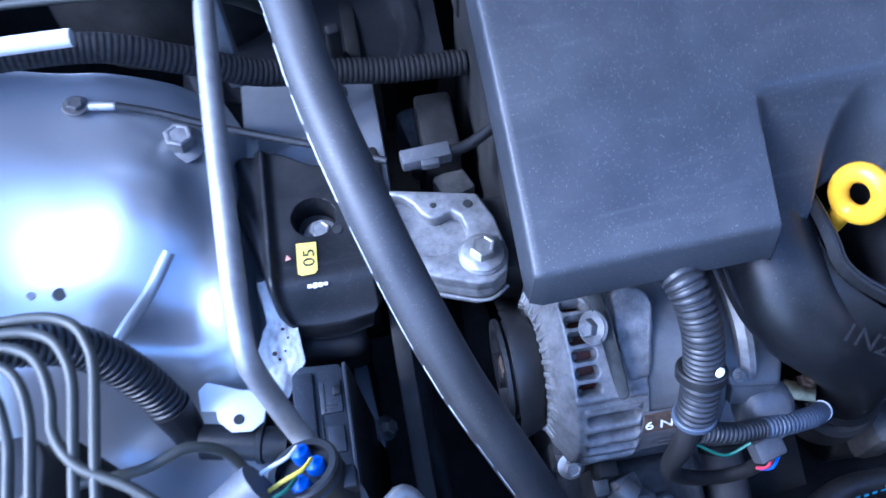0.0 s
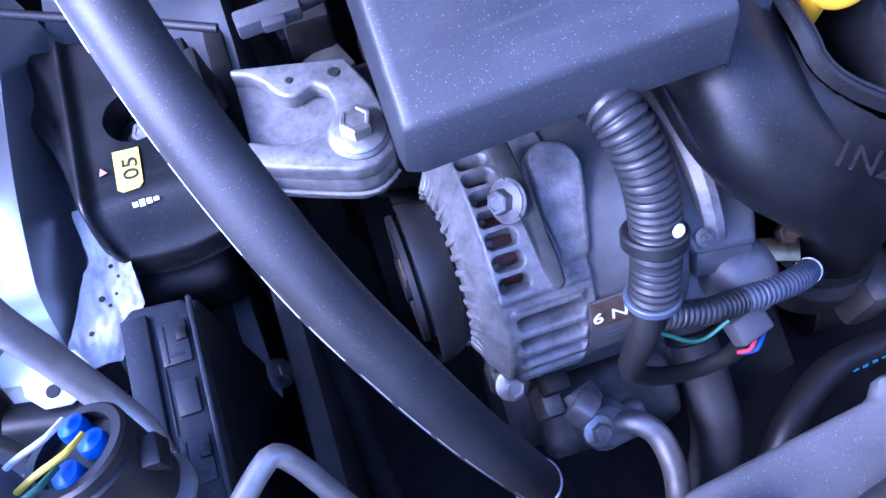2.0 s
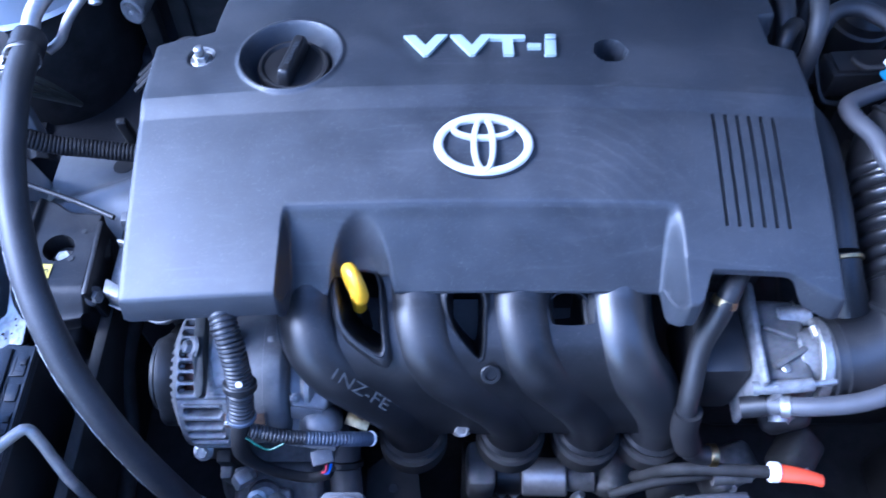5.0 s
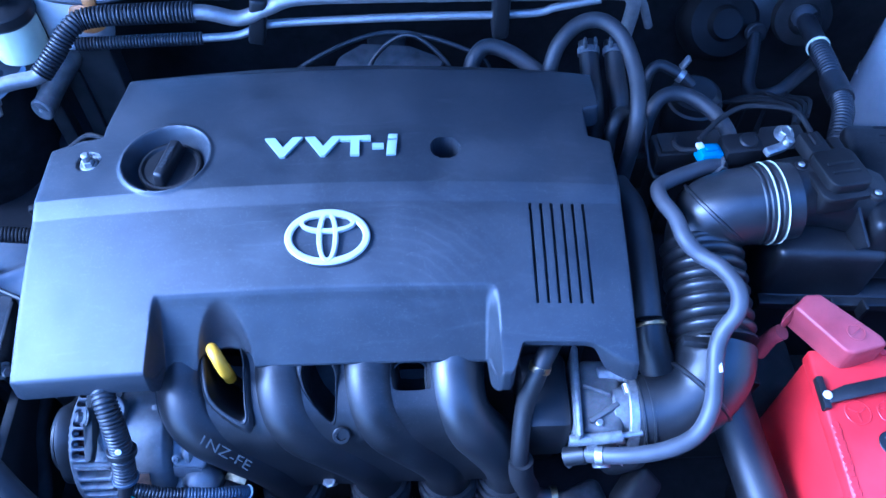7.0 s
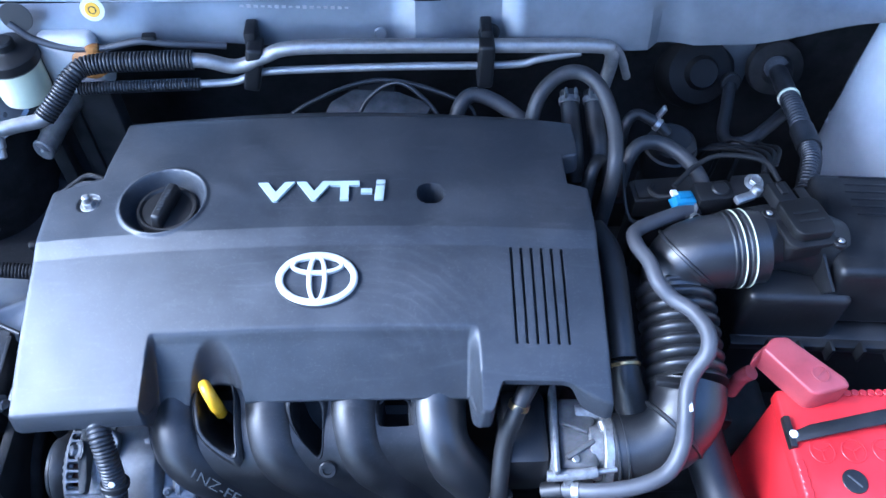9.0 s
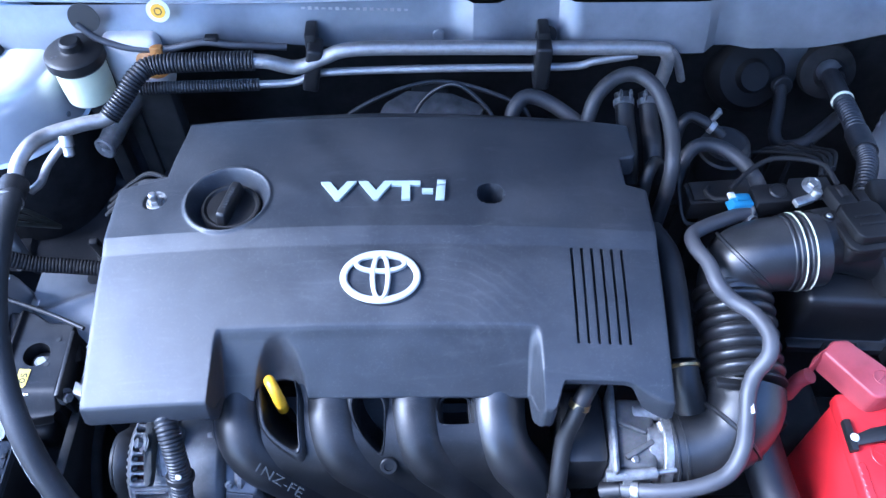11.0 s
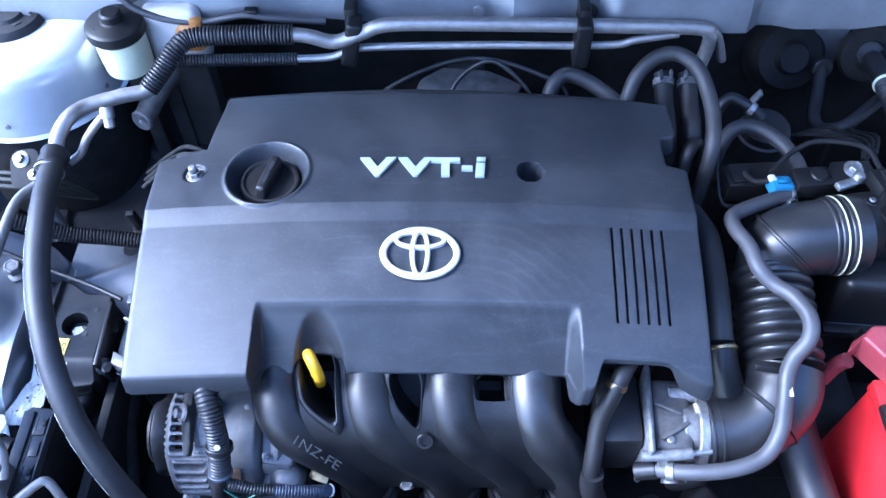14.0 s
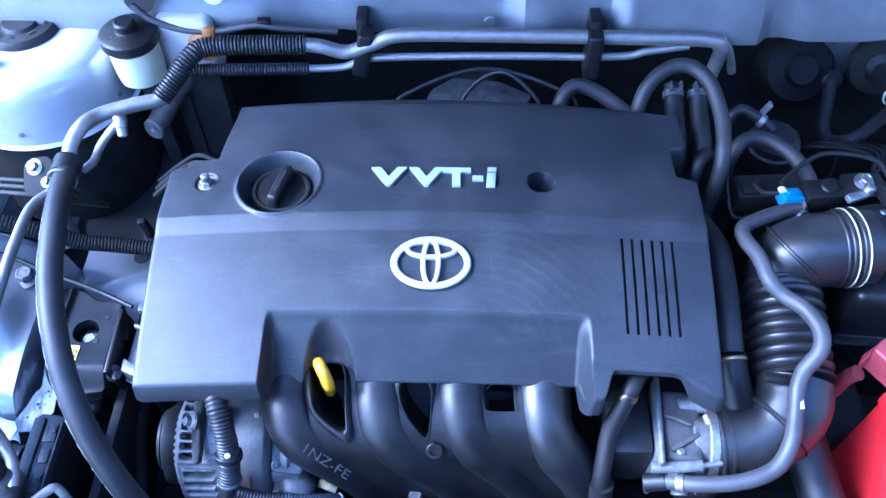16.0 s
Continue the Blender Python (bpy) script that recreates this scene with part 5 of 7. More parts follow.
valve = thing("valve_block", "bright aluminium valve block with ports", "valve block", (-0.44, -0.20, 0.74))
part("body", block((0.042, 0.085, 0.05), pose(-0.440, -0.21, 0.762), 0.005), M_PIPE, valve)
part("port", ring(0.007, 0.0125, 0.006, (-0.433, -0.217, 0.789), seg=28), M_PIPE, valve)
part("port_plug", disc(0.0075, 0.004, (-0.433, -0.217, 0.787), seg=24), M_STEEL, valve)
part("cap_port", disc(0.0125, 0.020, (-0.452, -0.236, 0.785), (0.1, -0.1, 1), 28, 0.002), M_MILK, valve, "pale round cap")
part("saddle", prism([(-0.4865, -0.1035), (-0.4852, -0.1166), (-0.4763, -0.1182), (-0.4756, -0.1242), (-0.4677, -0.1325), (-0.4563, -0.134), (-0.4484, -0.1293), (-0.4463, -0.1182), (-0.4515, -0.1094), (-0.4615, -0.1075), (-0.4747, -0.1015), (-0.4813, -0.0991)], 0.002, pose(0, 0, 0.750), 0.0007), M_WHITE, valve, "pale bracket plate with a small hole")
part("saddle_hole", disc(0.0032, 0.0006, (-0.4631, -0.1259, 0.7522), seg=14), M_INK, valve)
for px_, py_, r_ in ((-0.458, -0.178, 0.006), (-0.430, -0.180, 0.0055), (-0.462, -0.205, 0.0065)):
    hex_ = part("pipe_nut", hexagon(r_, 0.010, (px_, py_, 0.788)), M_STEEL, valve)
    part("nut_collar", disc(r_ * 0.65, 0.006, (px_, py_, 0.797), seg=16), M_BRASS, hex_)
part("step", block((0.030, 0.04, 0.012), pose(-0.438, -0.245, 0.782), 0.003), M_PIPE, valve)
part("saddle_leg", block((0.03, 0.008, 0.05), pose(-0.462, -0.14, 0.716), 0.002), M_PIPE, valve)

sensor = thing("pressure_switch", "black round pressure switch with blue wire seals", "pressure switch", (-0.412, -0.192, 0.80))
sax = Vector((-0.2, 0.42, 0.86)).normalized()
tip = Vector((-0.4125, -0.193, 0.861))
part("barrel", disc(0.0165, 0.026, tip - sax * 0.028, sax, 36, 0.002), M_BLACK, sensor)
part("metal_base", disc(0.0182, 0.008, tip - sax * 0.036, sax, 36, 0.003), M_ALU, sensor)
part("neck", disc(0.0095, 0.05, tip - sax * 0.085, sax, 24), M_ALU, sensor)
part("collar", ring(0.0125, 0.0165, 0.005, tip - sax * 0.003, sax, 36), M_BLACK, sensor)
for i, (dx, dy) in enumerate(((-0.001, 0.0092), (0.0070, 0.0005), (-0.001, -0.0092))):
    p = tip + Vector((dx * 0.8, dy * 0.85, -dy * 0.42))
    seal = part("wire_seal", lathe([(0, 0.0042), (0.0016, 0.0042), (0.0026, 0.0036), (0.0040, 0.0030), (0.0044, 0.0015), (0.0044, -0.003), (0, -0.003)], p, sax, 22), M_BLUE, sensor, "blue wire seal")
    wm = (M_WIREW, M_WIREY, M_WIREG)[i]
    part("wire", tube([p + sax * 0.006, p + Vector((-0.005, -0.003, 0.010)), p + Vector((-0.015, -0.007, 0.010)), p + Vector((-0.030, -0.013, 0.004))], 0.0010, 8), wm, seal)
part("latch", block((0.006, 0.010, 0.012), Matrix.Translation(tip - sax * 0.012 + Vector((0.0165, 0, 0.003))), 0.001), M_BLACK, sensor)
part("sleeve", tube([(-0.429, -0.199, 0.873), (-0.455, -0.213, 0.862), (-0.49, -0.235, 0.83)], 0.0105, 16), M_TRAY, sensor, "grey wire sleeve")

fat = thing("fat_loom", "fat black ribbed loom ending in a connector", "wiring loom", (-0.50, -0.11, 0.77))
part("conduit", ribbed([(-0.56, -0.10, 0.845), (-0.535, -0.095, 0.825), (-0.519, -0.098, 0.802), (-0.507, -0.106, 0.775), (-0.500, -0.114, 0.757)], 0.0118, 0.0040, 0.15, 20), M_LOOM, fat)
part("boot", tube([(-0.501, -0.113, 0.760), (-0.497, -0.121, 0.742), (-0.495, -0.127, 0.735)], lambda s: 0.0125 - 0.10 * s, 18), M_BLACK, fat)
part("plug", tube([(-0.488, -0.130, 0.736), (-0.462, -0.136, 0.738), (-0.437, -0.142, 0.738)], 0.0105, 20), M_BLACK, fat, "black round connector")
part("plug_collar", ring(0.0105, 0.0122, 0.004, (-0.455, -0.1375, 0.738), (0.97, -0.22, 0), 24), M_BLACK, fat)
for k, wm in enumerate((M_WIRER, M_BLUE, M_WIREG, M_WIREW)):
    part("wire", tube([(-0.494 + 0.001 * k, -0.126 - 0.0025 * k, 0.738), (-0.490, -0.128 - 0.002 * k, 0.741 - 0.001 * k), (-0.485, -0.131 - 0.001 * k, 0.738)], 0.0016, 8), wm, fat)

for k in range(5):
    o = 0.0075 * k
    bx = -0.5045 - 0.0095 * k
    t = thing("brake_pipe", "olive coated brake pipe bent along the wing", "brake pipe", (-0.53, -0.13, 0.85), "brake pipes")
    tail = [(bx, -0.160, 0.857), (bx, -0.190, 0.852), (bx, -0.23, 0.84)] if k != 2 else [(bx + 0.001, -0.156, 0.858), (bx + 0.012, -0.172, 0.856), (bx + 0.036, -0.186, 0.852), (bx + 0.07, -0.215, 0.84)]
    part("pipe", tube([(-0.64, -0.096 - 0.8 * o, 0.866), (-0.55, -0.099 - 0.8 * o, 0.866), (bx - 0.034, -0.099 - 0.8 * o, 0.866), (bx - 0.020, -0.1005 - 0.8 * o, 0.8655), (bx - 0.009, -0.106 - 0.8 * o, 0.865), (bx - 0.003, -0.115 - 0.8 * o, 0.864), (bx, -0.128 - 0.8 * o, 0.861)] + tail, 0.0027, 12), M_OLIVE, t)
t = thing("brake_pipe", "olive coated brake pipe that crosses to the valve block", "brake pipe", (-0.48, -0.17, 0.83), "brake pipes")
part("pipe", tube([(-0.52, -0.174, 0.838), (-0.490, -0.172, 0.836), (-0.470, -0.165, 0.834), (-0.455, -0.166, 0.82), (-0.447, -0.175, 0.79)], 0.0027, 12), M_OLIVE, t)
modulator = thing("brake_modulator", "black brake modulator cap with raised marks", "brake modulator", (-0.56, -0.175, 0.78))
part("cap", prism(rounded(0.062, 0.070, 0.014), 0.03, pose(-0.566, -0.180, 0.806), 0.005, seg=3), M_BLACK, modulator)
part("body", block((0.07, 0.08, 0.08), pose(-0.566, -0.18, 0.77), 0.006), M_DARK, modulator)
part("mark", bars(5, 0.004, 0.006, 0.002, Matrix.Translation((-0.548, -0.20, 0.8362)) @ pose(0, 0, 0, 0, 0, 80)), M_TRAY, modulator)

tubeb = thing("bent_pipe", "bare metal pipe bent over the relay box", "pipe", (-0.385, -0.19, 0.76))
part("pipe", tube([(-0.428, -0.262, 0.772), (-0.412, -0.235, 0.774), (-0.396, -0.210, 0.7745), (-0.381, -0.194, 0.775), (-0.374, -0.190, 0.774), (-0.368, -0.194, 0.765), (-0.360, -0.205, 0.740), (-0.354, -0.213, 0.722), (-0.350, -0.217, 0.70), (-0.350, -0.220, 0.62)], 0.0048, 14), M_PIPE, tubeb)
foil = thing("seal_sheet", "crinkled pale sealing sheet beside the mount", "sealing sheet", (-0.448, -0.07, 0.73))


def sheet_fn(u, v):
    y = -0.028 - 0.086 * v
    x0 = piecewise(v, ((0.0, -0.4500), (0.35, -0.4455), (0.6, -0.4530), (0.85, -0.4600), (1.0, -0.4640)))
    x1 = piecewise(v, ((0.0, -0.4400), (0.4, -0.4270), (0.7, -0.4240), (1.0, -0.4380)))
    x = x0 + (x1 - x0) * u
    return Vector((x, y, 0.736 - 0.25 * max(0, x + 0.445) + 0.003 * noise.noise(Vector((x * 90, y * 60, 0))) + 0.0012 * noise.noise(Vector((x * 330, y * 190, 4)))))


part("sheet", thicken(grid(lin(0, 1, 34), lin(0, 1, 70), sheet_fn), 0.001), M_FOIL, foil)
for u, v, r in ((0.55, 0.42, 0.0012), (0.4, 0.62, 0.0016), (0.5, 0.66, 0.0010), (0.62, 0.60, 0.0008), (0.3, 0.80, 0.0013), (0.7, 0.50, 0.0009)):
    part("rust_spot", disc(r, 0.0008, sheet_fn(u, v), seg=12), M_RUST, foil, "rusty spot")
strip_ = thing("rail_flange", "narrow grey painted flange beside the relay box", "flange", (-0.395, -0.07, 0.64))
part("flange", prism([(-0.4015, -0.034), (-0.4010, -0.075), (-0.3992, -0.1042), (-0.390, -0.118), (-0.386, -0.125), (-0.3835, -0.112), (-0.3875, -0.1000), (-0.3926, -0.034)], 0.004, pose(0, 0, 0.634), 0.001), M_PAINTSHADE, strip_)
part("web", block((0.006, 0.09, 0.10), pose(-0.392, -0.075, 0.583), 0.002), M_DARK, strip_)
lowtube = thing("rail_tube", "grimy dark tube along the frame rail", "tube", (-0.37, -0.12, 0.62))
part("tube", tube([(-0.352, 0.0, 0.665), (-0.356, -0.07, 0.65), (-0.352, -0.13, 0.61), (-0.348, -0.19, 0.60), (-0.345, -0.25, 0.59)], 0.009, 18), M_DARK, lowtube)
bolt((-0.3836, -0.1112, 0.64), 0.0058, None, (0.7, -0.1, 0.7), "rail_bolt", "zinc-plated bolt in the side of the frame rail")

# ---- throttle and intake duct on the right ----
throttle = thing("throttle_body", "grimy cast aluminium throttle body with a bright hose clamp", "throttle body", (0.262, -0.115, 0.72))
part("casting", block((0.042, 0.080, 0.075), Matrix.Translation((0.262, -0.116, 0.748)) @ pose(0, 0, 0, 0, 0, -4), 0.008, 3), M_BLOCK, throttle)
part("flange", block((0.007, 0.100, 0.090), Matrix.Translation((0.238, -0.112, 0.748)) @ pose(0, 0, 0, 0, 0, -4), 0.004), M_ALU, throttle)
part("neck", disc(0.031, 0.03, (0.272, -0.125, 0.758), (1, -0.05, 0), 40, 0.002), M_ALUDULL, throttle)
part("adapter", block((0.05, 0.085, 0.08), pose(0.208, -0.105, 0.742), 0.01), M_BLACK, throttle)
part("boss", disc(0.009, 0.03, (0.262, -0.092, 0.779), (1, 0, 0.1), 20), M_ALU, throttle)
part("rib", block((0.036, 0.006, 0.006), Matrix.Translation((0.262, -0.136, 0.787)) @ pose(0, 0, 0, 0, 0, 30), 0.002), M_BLOCK, throttle)
part("rib", block((0.030, 0.005, 0.006), Matrix.Translation((0.258, -0.112, 0.787)) @ pose(0, 0, 0, 0, 0, -24), 0.002), M_BLOCK, throttle)
part("screw", disc(0.0040, 0.003, (0.256, -0.146, 0.7855), (0, 0, 1), 16), M_STEEL, throttle)
part("bolt", tube([(0.226, -0.160, 0.778), (0.262, -0.160, 0.782), (0.276, -0.159, 0.783)], 0.0058, 14), M_ALU, throttle)
part("bolt_end", tube([(0.276, -0.159, 0.783), (0.296, -0.157, 0.784)], 0.003, 10), M_STEEL, throttle)
bolt((0.279, -0.085, 0.777), 0.006, throttle, (1, 0, 0.1))
part("lower_nipple", tube([(0.262, -0.150, 0.745), (0.262, -0.172, 0.735)], 0.009, 16), M_ALU, throttle)
clampw = part("clamp", ring(0.0335, 0.0398, 0.010, (0.2860, -0.126, 0.760), (1, -0.05, 0), 44), M_STEEL, throttle, "bright worm-drive hose clamp")
part("clamp_screw", disc(0.0045, 0.012, (0.286, -0.108, 0.793), (0.2, -1, -0.1), 14), M_STEEL, clampw)

duct = thing("intake_duct", "black moulded air intake duct with a concertina section", "intake duct", (0.38, -0.02, 0.79))
part("lower_elbow", tube([(0.294, -0.127, 0.762), (0.325, -0.126, 0.766), (0.356, -0.116, 0.776), (0.376, -0.095, 0.790), (0.382, -0.072, 0.798)], lambda s: 0.0375 + 0.004 * smooth(0.02, 0.10, s), 36), M_DUCT, duct)
for s0 in (0.299, 0.309):
    part("bead", lathe([(0.037, 0), (0.0395, 0.001), (0.0395, 0.003), (0.037, 0.004)], (s0, -0.1275, 0.762), (1, 0.02, 0.1), 40), M_DUCT, duct)
part("seam", lathe([(0.041, 0), (0.0445, 0.0015), (0.0445, 0.004), (0.041, 0.0055)], (0.357, -0.113, 0.778), (0.75, 0.62, 0.35), 40), M_DUCT, duct)
part("bellows", sweep(bmesh.new(), spline([(0.382, -0.072, 0.798), (0.384, -0.02, 0.808), (0.386, 0.036, 0.820)], 0.0012), lambda s: 0.0345 + 0.0088 * abs(math.cos(math.pi * s / 0.0135)) ** 0.55, 40), M_DUCT, duct)
part("upper_elbow", tube([(0.386, 0.030, 0.818), (0.3880, 0.046, 0.830), (0.396, 0.057, 0.844), (0.414, 0.059, 0.854), (0.438, 0.059, 0.859), (0.474, 0.062, 0.862)], lambda s: 0.0385 + 0.0025 * smooth(0.02, 0.05, s), 40), M_DUCT, duct)
part("seam", lathe([(0.039, 0), (0.0445, 0.0015), (0.0445, 0.004), (0.039, 0.0055)], (0.398, 0.057, 0.845), (0.66, 0.38, 0.64), 44), M_DUCT, duct)
dax = Vector((0.99, 0.07, 0.07)).normalized()
for k, (r, w, mm) in enumerate(((0.0425, 0.004, M_DUCT), (0.0436, 0.0052, M_DUCT), (0.0442, 0.0012, M_CREAM), (0.0440, 0.0045, M_DUCT), (0.0442, 0.0012, M_CREAM))):
    part("clamp_wire" if mm is M_CREAM else "lip", ring(0.039, r, w, Vector((0.434, 0.0590, 0.8588)) + dax * 0.0056 * k, dax, 44), mm, duct)
part("bracket", block((0.026, 0.010, 0.006), Matrix.Translation((0.389, 0.046, 0.870)) @ pose(0, 0, 0, -20, 0, 0), 0.002), M_BLACK, duct)
part("bracket_end", disc(0.0055, 0.008, (0.381, 0.048, 0.866), (0, -0.4, 1), 16), M_TRAY, duct)
part("lower_bracket", block((0.030, 0.010, 0.008), Matrix.Translation((0.352, -0.088, 0.836)) @ pose(0, 0, 0, -20, 0, -8), 0.002), M_BLACK, duct)
part("lower_tab", block((0.006, 0.010, 0.012), pose(0.372, -0.092, 0.836), 0.0015), M_PAINTSHADE, duct)

wh = thing("breather_hose", "grey rubber hose that winds over the intake duct", "hose", (0.36, -0.05, 0.86))
part("hose", tube([(0.428, 0.128, 0.852), (0.395, 0.110, 0.862), (0.360, 0.092, 0.868), (0.338, 0.076, 0.872), (0.336, 0.056, 0.876), (0.344, 0.030, 0.880), (0.349, 0.004, 0.878), (0.362, -0.012, 0.873), (0.378, -0.030, 0.876), (0.387, -0.055, 0.877), (0.384, -0.075, 0.870), (0.371, -0.088, 0.854), (0.364, -0.103, 0.845), (0.361, -0.125, 0.832), (0.357, -0.148, 0.815), (0.342, -0.168, 0.800), (0.312, -0.177, 0.788), (0.275, -0.176, 0.776), (0.243, -0.168, 0.762)], 0.0082, 20), M_GREYHOSE, wh)
part("paint_stripe", block((0.004, 0.026, 0.002), Matrix.Translation((0.3635, -0.112, 0.8472)) @ pose(0, 0, 0, 24, 0, 6), 0.0007), M_WHITE, wh, "white paint stripe")
ec = part("end_clamp", ring(0.0082, 0.0098, 0.008, (0.252, -0.171, 0.766), (0.9, -0.2, 0.35), 28), M_STEEL, wh, "bright spring clamp")
part("ears", block((0.010, 0.004, 0.016), Matrix.Translation((0.247, -0.163, 0.778)) @ pose(0, 0, 0, -25, 0, 10), 0.001), M_STEEL, ec)
part("end_plug", tube([(0.243, -0.168, 0.762), (0.224, -0.166, 0.752)], 0.0095, 18), M_BLACK, wh)

th = thing("coolant_hose", "black rubber coolant hose with a plated clamp and a split sleeve", "hose", (0.185, -0.14, 0.77))
part("hose", tube([(0.212, -0.085, 0.842), (0.200, -0.105, 0.840), (0.192, -0.118, 0.824), (0.184, -0.130, 0.796), (0.180, -0.152, 0.765), (0.180, -0.166, 0.735), (0.186, -0.174, 0.700), (0.20, -0.178, 0.675), (0.222, -0.178, 0.668)], 0.0092, 20), M_RUBBER, th)
part("sleeve", tube([(0.181, -0.164, 0.742), (0.183, -0.171, 0.715), (0.192, -0.176, 0.688)], 0.0125, 16), M_TAPE, th, "frayed woven sleeve")
part("clamp", ring(0.0092, 0.0108, 0.007, (0.196, -0.111, 0.832), (0.25, 0.5, 0.6), 26), M_BRASS, th, "plated spring clamp")
part("nipple", tube([(0.222, -0.075, 0.842), (0.204, -0.098, 0.841)], 0.005, 12), M_STEEL, th)
part("lower_clamp", ring(0.0092, 0.011, 0.007, (0.216, -0.178, 0.669), (1, 0, -0.1), 26), M_BRASS, th)

pcv = thing("ventilation_hose", "black ventilation hose with a brass clamp beside the cover", "hose", (0.312, -0.02, 0.83))
part("hose", tube([(0.300, 0.10, 0.85), (0.312, 0.065, 0.852), (0.313, 0.03, 0.850), (0.312, -0.015, 0.842), (0.312, -0.055, 0.828)], 0.0135, 22), M_RUBBER, pcv)
part("clamp", ring(0.0145, 0.0165, 0.004, (0.3125, -0.060, 0.826), (0.05, -0.9, -0.3), 28), M_BRASS, pcv, "brass coloured clamp")
part("nozzle", tube([(0.312, -0.055, 0.828), (0.315, -0.075, 0.812), (0.322, -0.092, 0.792)], lambda s: 0.0145 + 0.08 * s, 22), M_GLOSSBLK, pcv)

# ---- air filter box ----
airbox = thing("air_filter_box", "black moulded air filter box with a stepped lid", "air filter box", (0.62, 0.08, 0.70))
part("lid", block((0.26, 0.148, 0.10), Matrix.Translation((0.684, 0.080, 0.822)) @ pose(0, 0, 0, 0, 0, -4), 0.012, 4), M_GLOSSBLK, airbox)
part("shelf", block((0.115, 0.07, 0.10), Matrix.Translation((0.522, 0.043, 0.783)) @ pose(0, 0, 0, 0, 0, -4), 0.010, 4), M_GLOSSBLK, airbox)
part("base", block((0.34, 0.17, 0.14), Matrix.Translation((0.64, 0.080, 0.690)) @ pose(0, 0, 0, 0, 0, -4), 0.008), M_GLOSSBLK, airbox)
lip = part("rim", block((0.36, 0.014, 0.012), Matrix.Translation((0.64, -0.006, 0.752)) @ pose(0, 0, 0, 0, 0, -4), 0.002), M_GLOSSBLK, airbox)
for k in range(7):
    part("rib", block((0.004, 0.014, 0.024), Matrix.Translation((0.50 + 0.035 * k, -0.008 - 0.0024 * k, 0.758)), 0.001), M_GLOSSBLK, lip)
for k in range(6):
    part("lid_mark", block((0.055 - 0.006 * (k % 2), 0.003, 0.0012), Matrix.Translation((0.618, 0.150 - 0.011 * k, 0.8722)) @ pose(0, 0, 0, 0, 0, -4), 0.0005), M_GLOSSBLK, airbox)
part("spout", tube([(0.468, 0.069, 0.863), (0.495, 0.074, 0.862), (0.525, 0.074, 0.856), (0.560, 0.070, 0.842)], 0.0365, 40), M_GLOSSBLK, airbox)
part("spout_web", block((0.004, 0.050, 0.030), Matrix.Translation((0.540, 0.035, 0.850)) @ pose(0, 0, 0, 30, 0, 12), 0.0015), M_GLOSSBLK, airbox)
meter = thing("air_flow_meter", "black air flow sensor screwed onto the filter spout", "air flow sensor", (0.516, 0.075, 0.895))
mm_ = Matrix.Translation((0.511, 0.062, 0.892)) @ pose(0, 0, 0, -4, 4, 10)
part("plate", prism(rounded(0.056, 0.062, 0.012), 0.006, mm_, 0.002), M_MATTE, meter)
part("housing", prism(rounded(0.046, 0.052, 0.010), 0.012, mm_ @ Matrix.Translation((0.002, 0.002, 0.006)), 0.003, seg=3), M_MATTE, meter)
part("ridge", block((0.030, 0.003, 0.002), mm_ @ Matrix.Translation((0.002, -0.006, 0.0185)), 0.0008), M_BLACK, meter)
part("ridge", block((0.030, 0.003, 0.002), mm_ @ Matrix.Translation((0.002, 0.006, 0.0185)), 0.0008), M_BLACK, meter)
plug2 = part("plug", block((0.024, 0.030, 0.018), mm_ @ Matrix.Translation((-0.008, 0.040, 0.010)), 0.003), M_MATTE, meter)
part("latch", block((0.008, 0.016, 0.004), mm_ @ Matrix.Translation((-0.008, 0.042, 0.020)), 0.001), M_BLACK, plug2)
part("spigot", block((0.014, 0.022, 0.016), mm_ @ Matrix.Translation((0.016, 0.036, 0.008)), 0.003), M_MATTE, meter)
part("pedestal", block((0.046, 0.046, 0.03), mm_ @ Matrix.Translation((0, 0, -0.014)), 0.008, 3), M_MATTE, meter)
for dx, dy in ((-0.030, 0.020), (0.028, -0.030)):
    part("ear", disc(0.0075, 0.007, mm_ @ Vector((dx, dy, 0)), mm_.to_3x3() @ Vector((0, 0, 1)), 20), M_MATTE, meter)
    part("screw", disc(0.0036, 0.003, mm_ @ Vector((dx, dy, 0.0068)), mm_.to_3x3() @ Vector((0, 0, 1)), 16), M_STEEL, meter)

# ---- connectors in front of the firewall ----
valve2 = thing("purge_valve", "black solenoid valve with a light blue connector", "solenoid valve", (0.43, 0.135, 0.86))
part("body", block((0.044, 0.030, 0.026), Matrix.Translation((0.440, 0.134, 0.862)) @ pose(0, 0, 0, 0, 0, 6), 0.005), M_MATTE, valve2)
part("body_cap", disc(0.010, 0.004, (0.446, 0.134, 0.875), (0, -0.1, 1), 20), M_BLACK, valve2)
con = part("connector", block((0.026, 0.019, 0.016), Matrix.Translation((0.404, 0.127, 0.864)) @ pose(0, 0, 0, 0, 8, 10), 0.003), M_CYAN, valve2, "light blue connector")
part("latch", block((0.014, 0.006, 0.004), Matrix.Translation((0.404, 0.126, 0.874)) @ pose(0, 0, 0, 0, 8, 10), 0.001), M_CYAN, con)
part("lock", block((0.008, 0.008, 0.005), Matrix.Translation((0.393, 0.131, 0.873)) @ pose(0, 0, 0, 0, 8, 10), 0.0015), M_WHITE, con, "white lock tab")
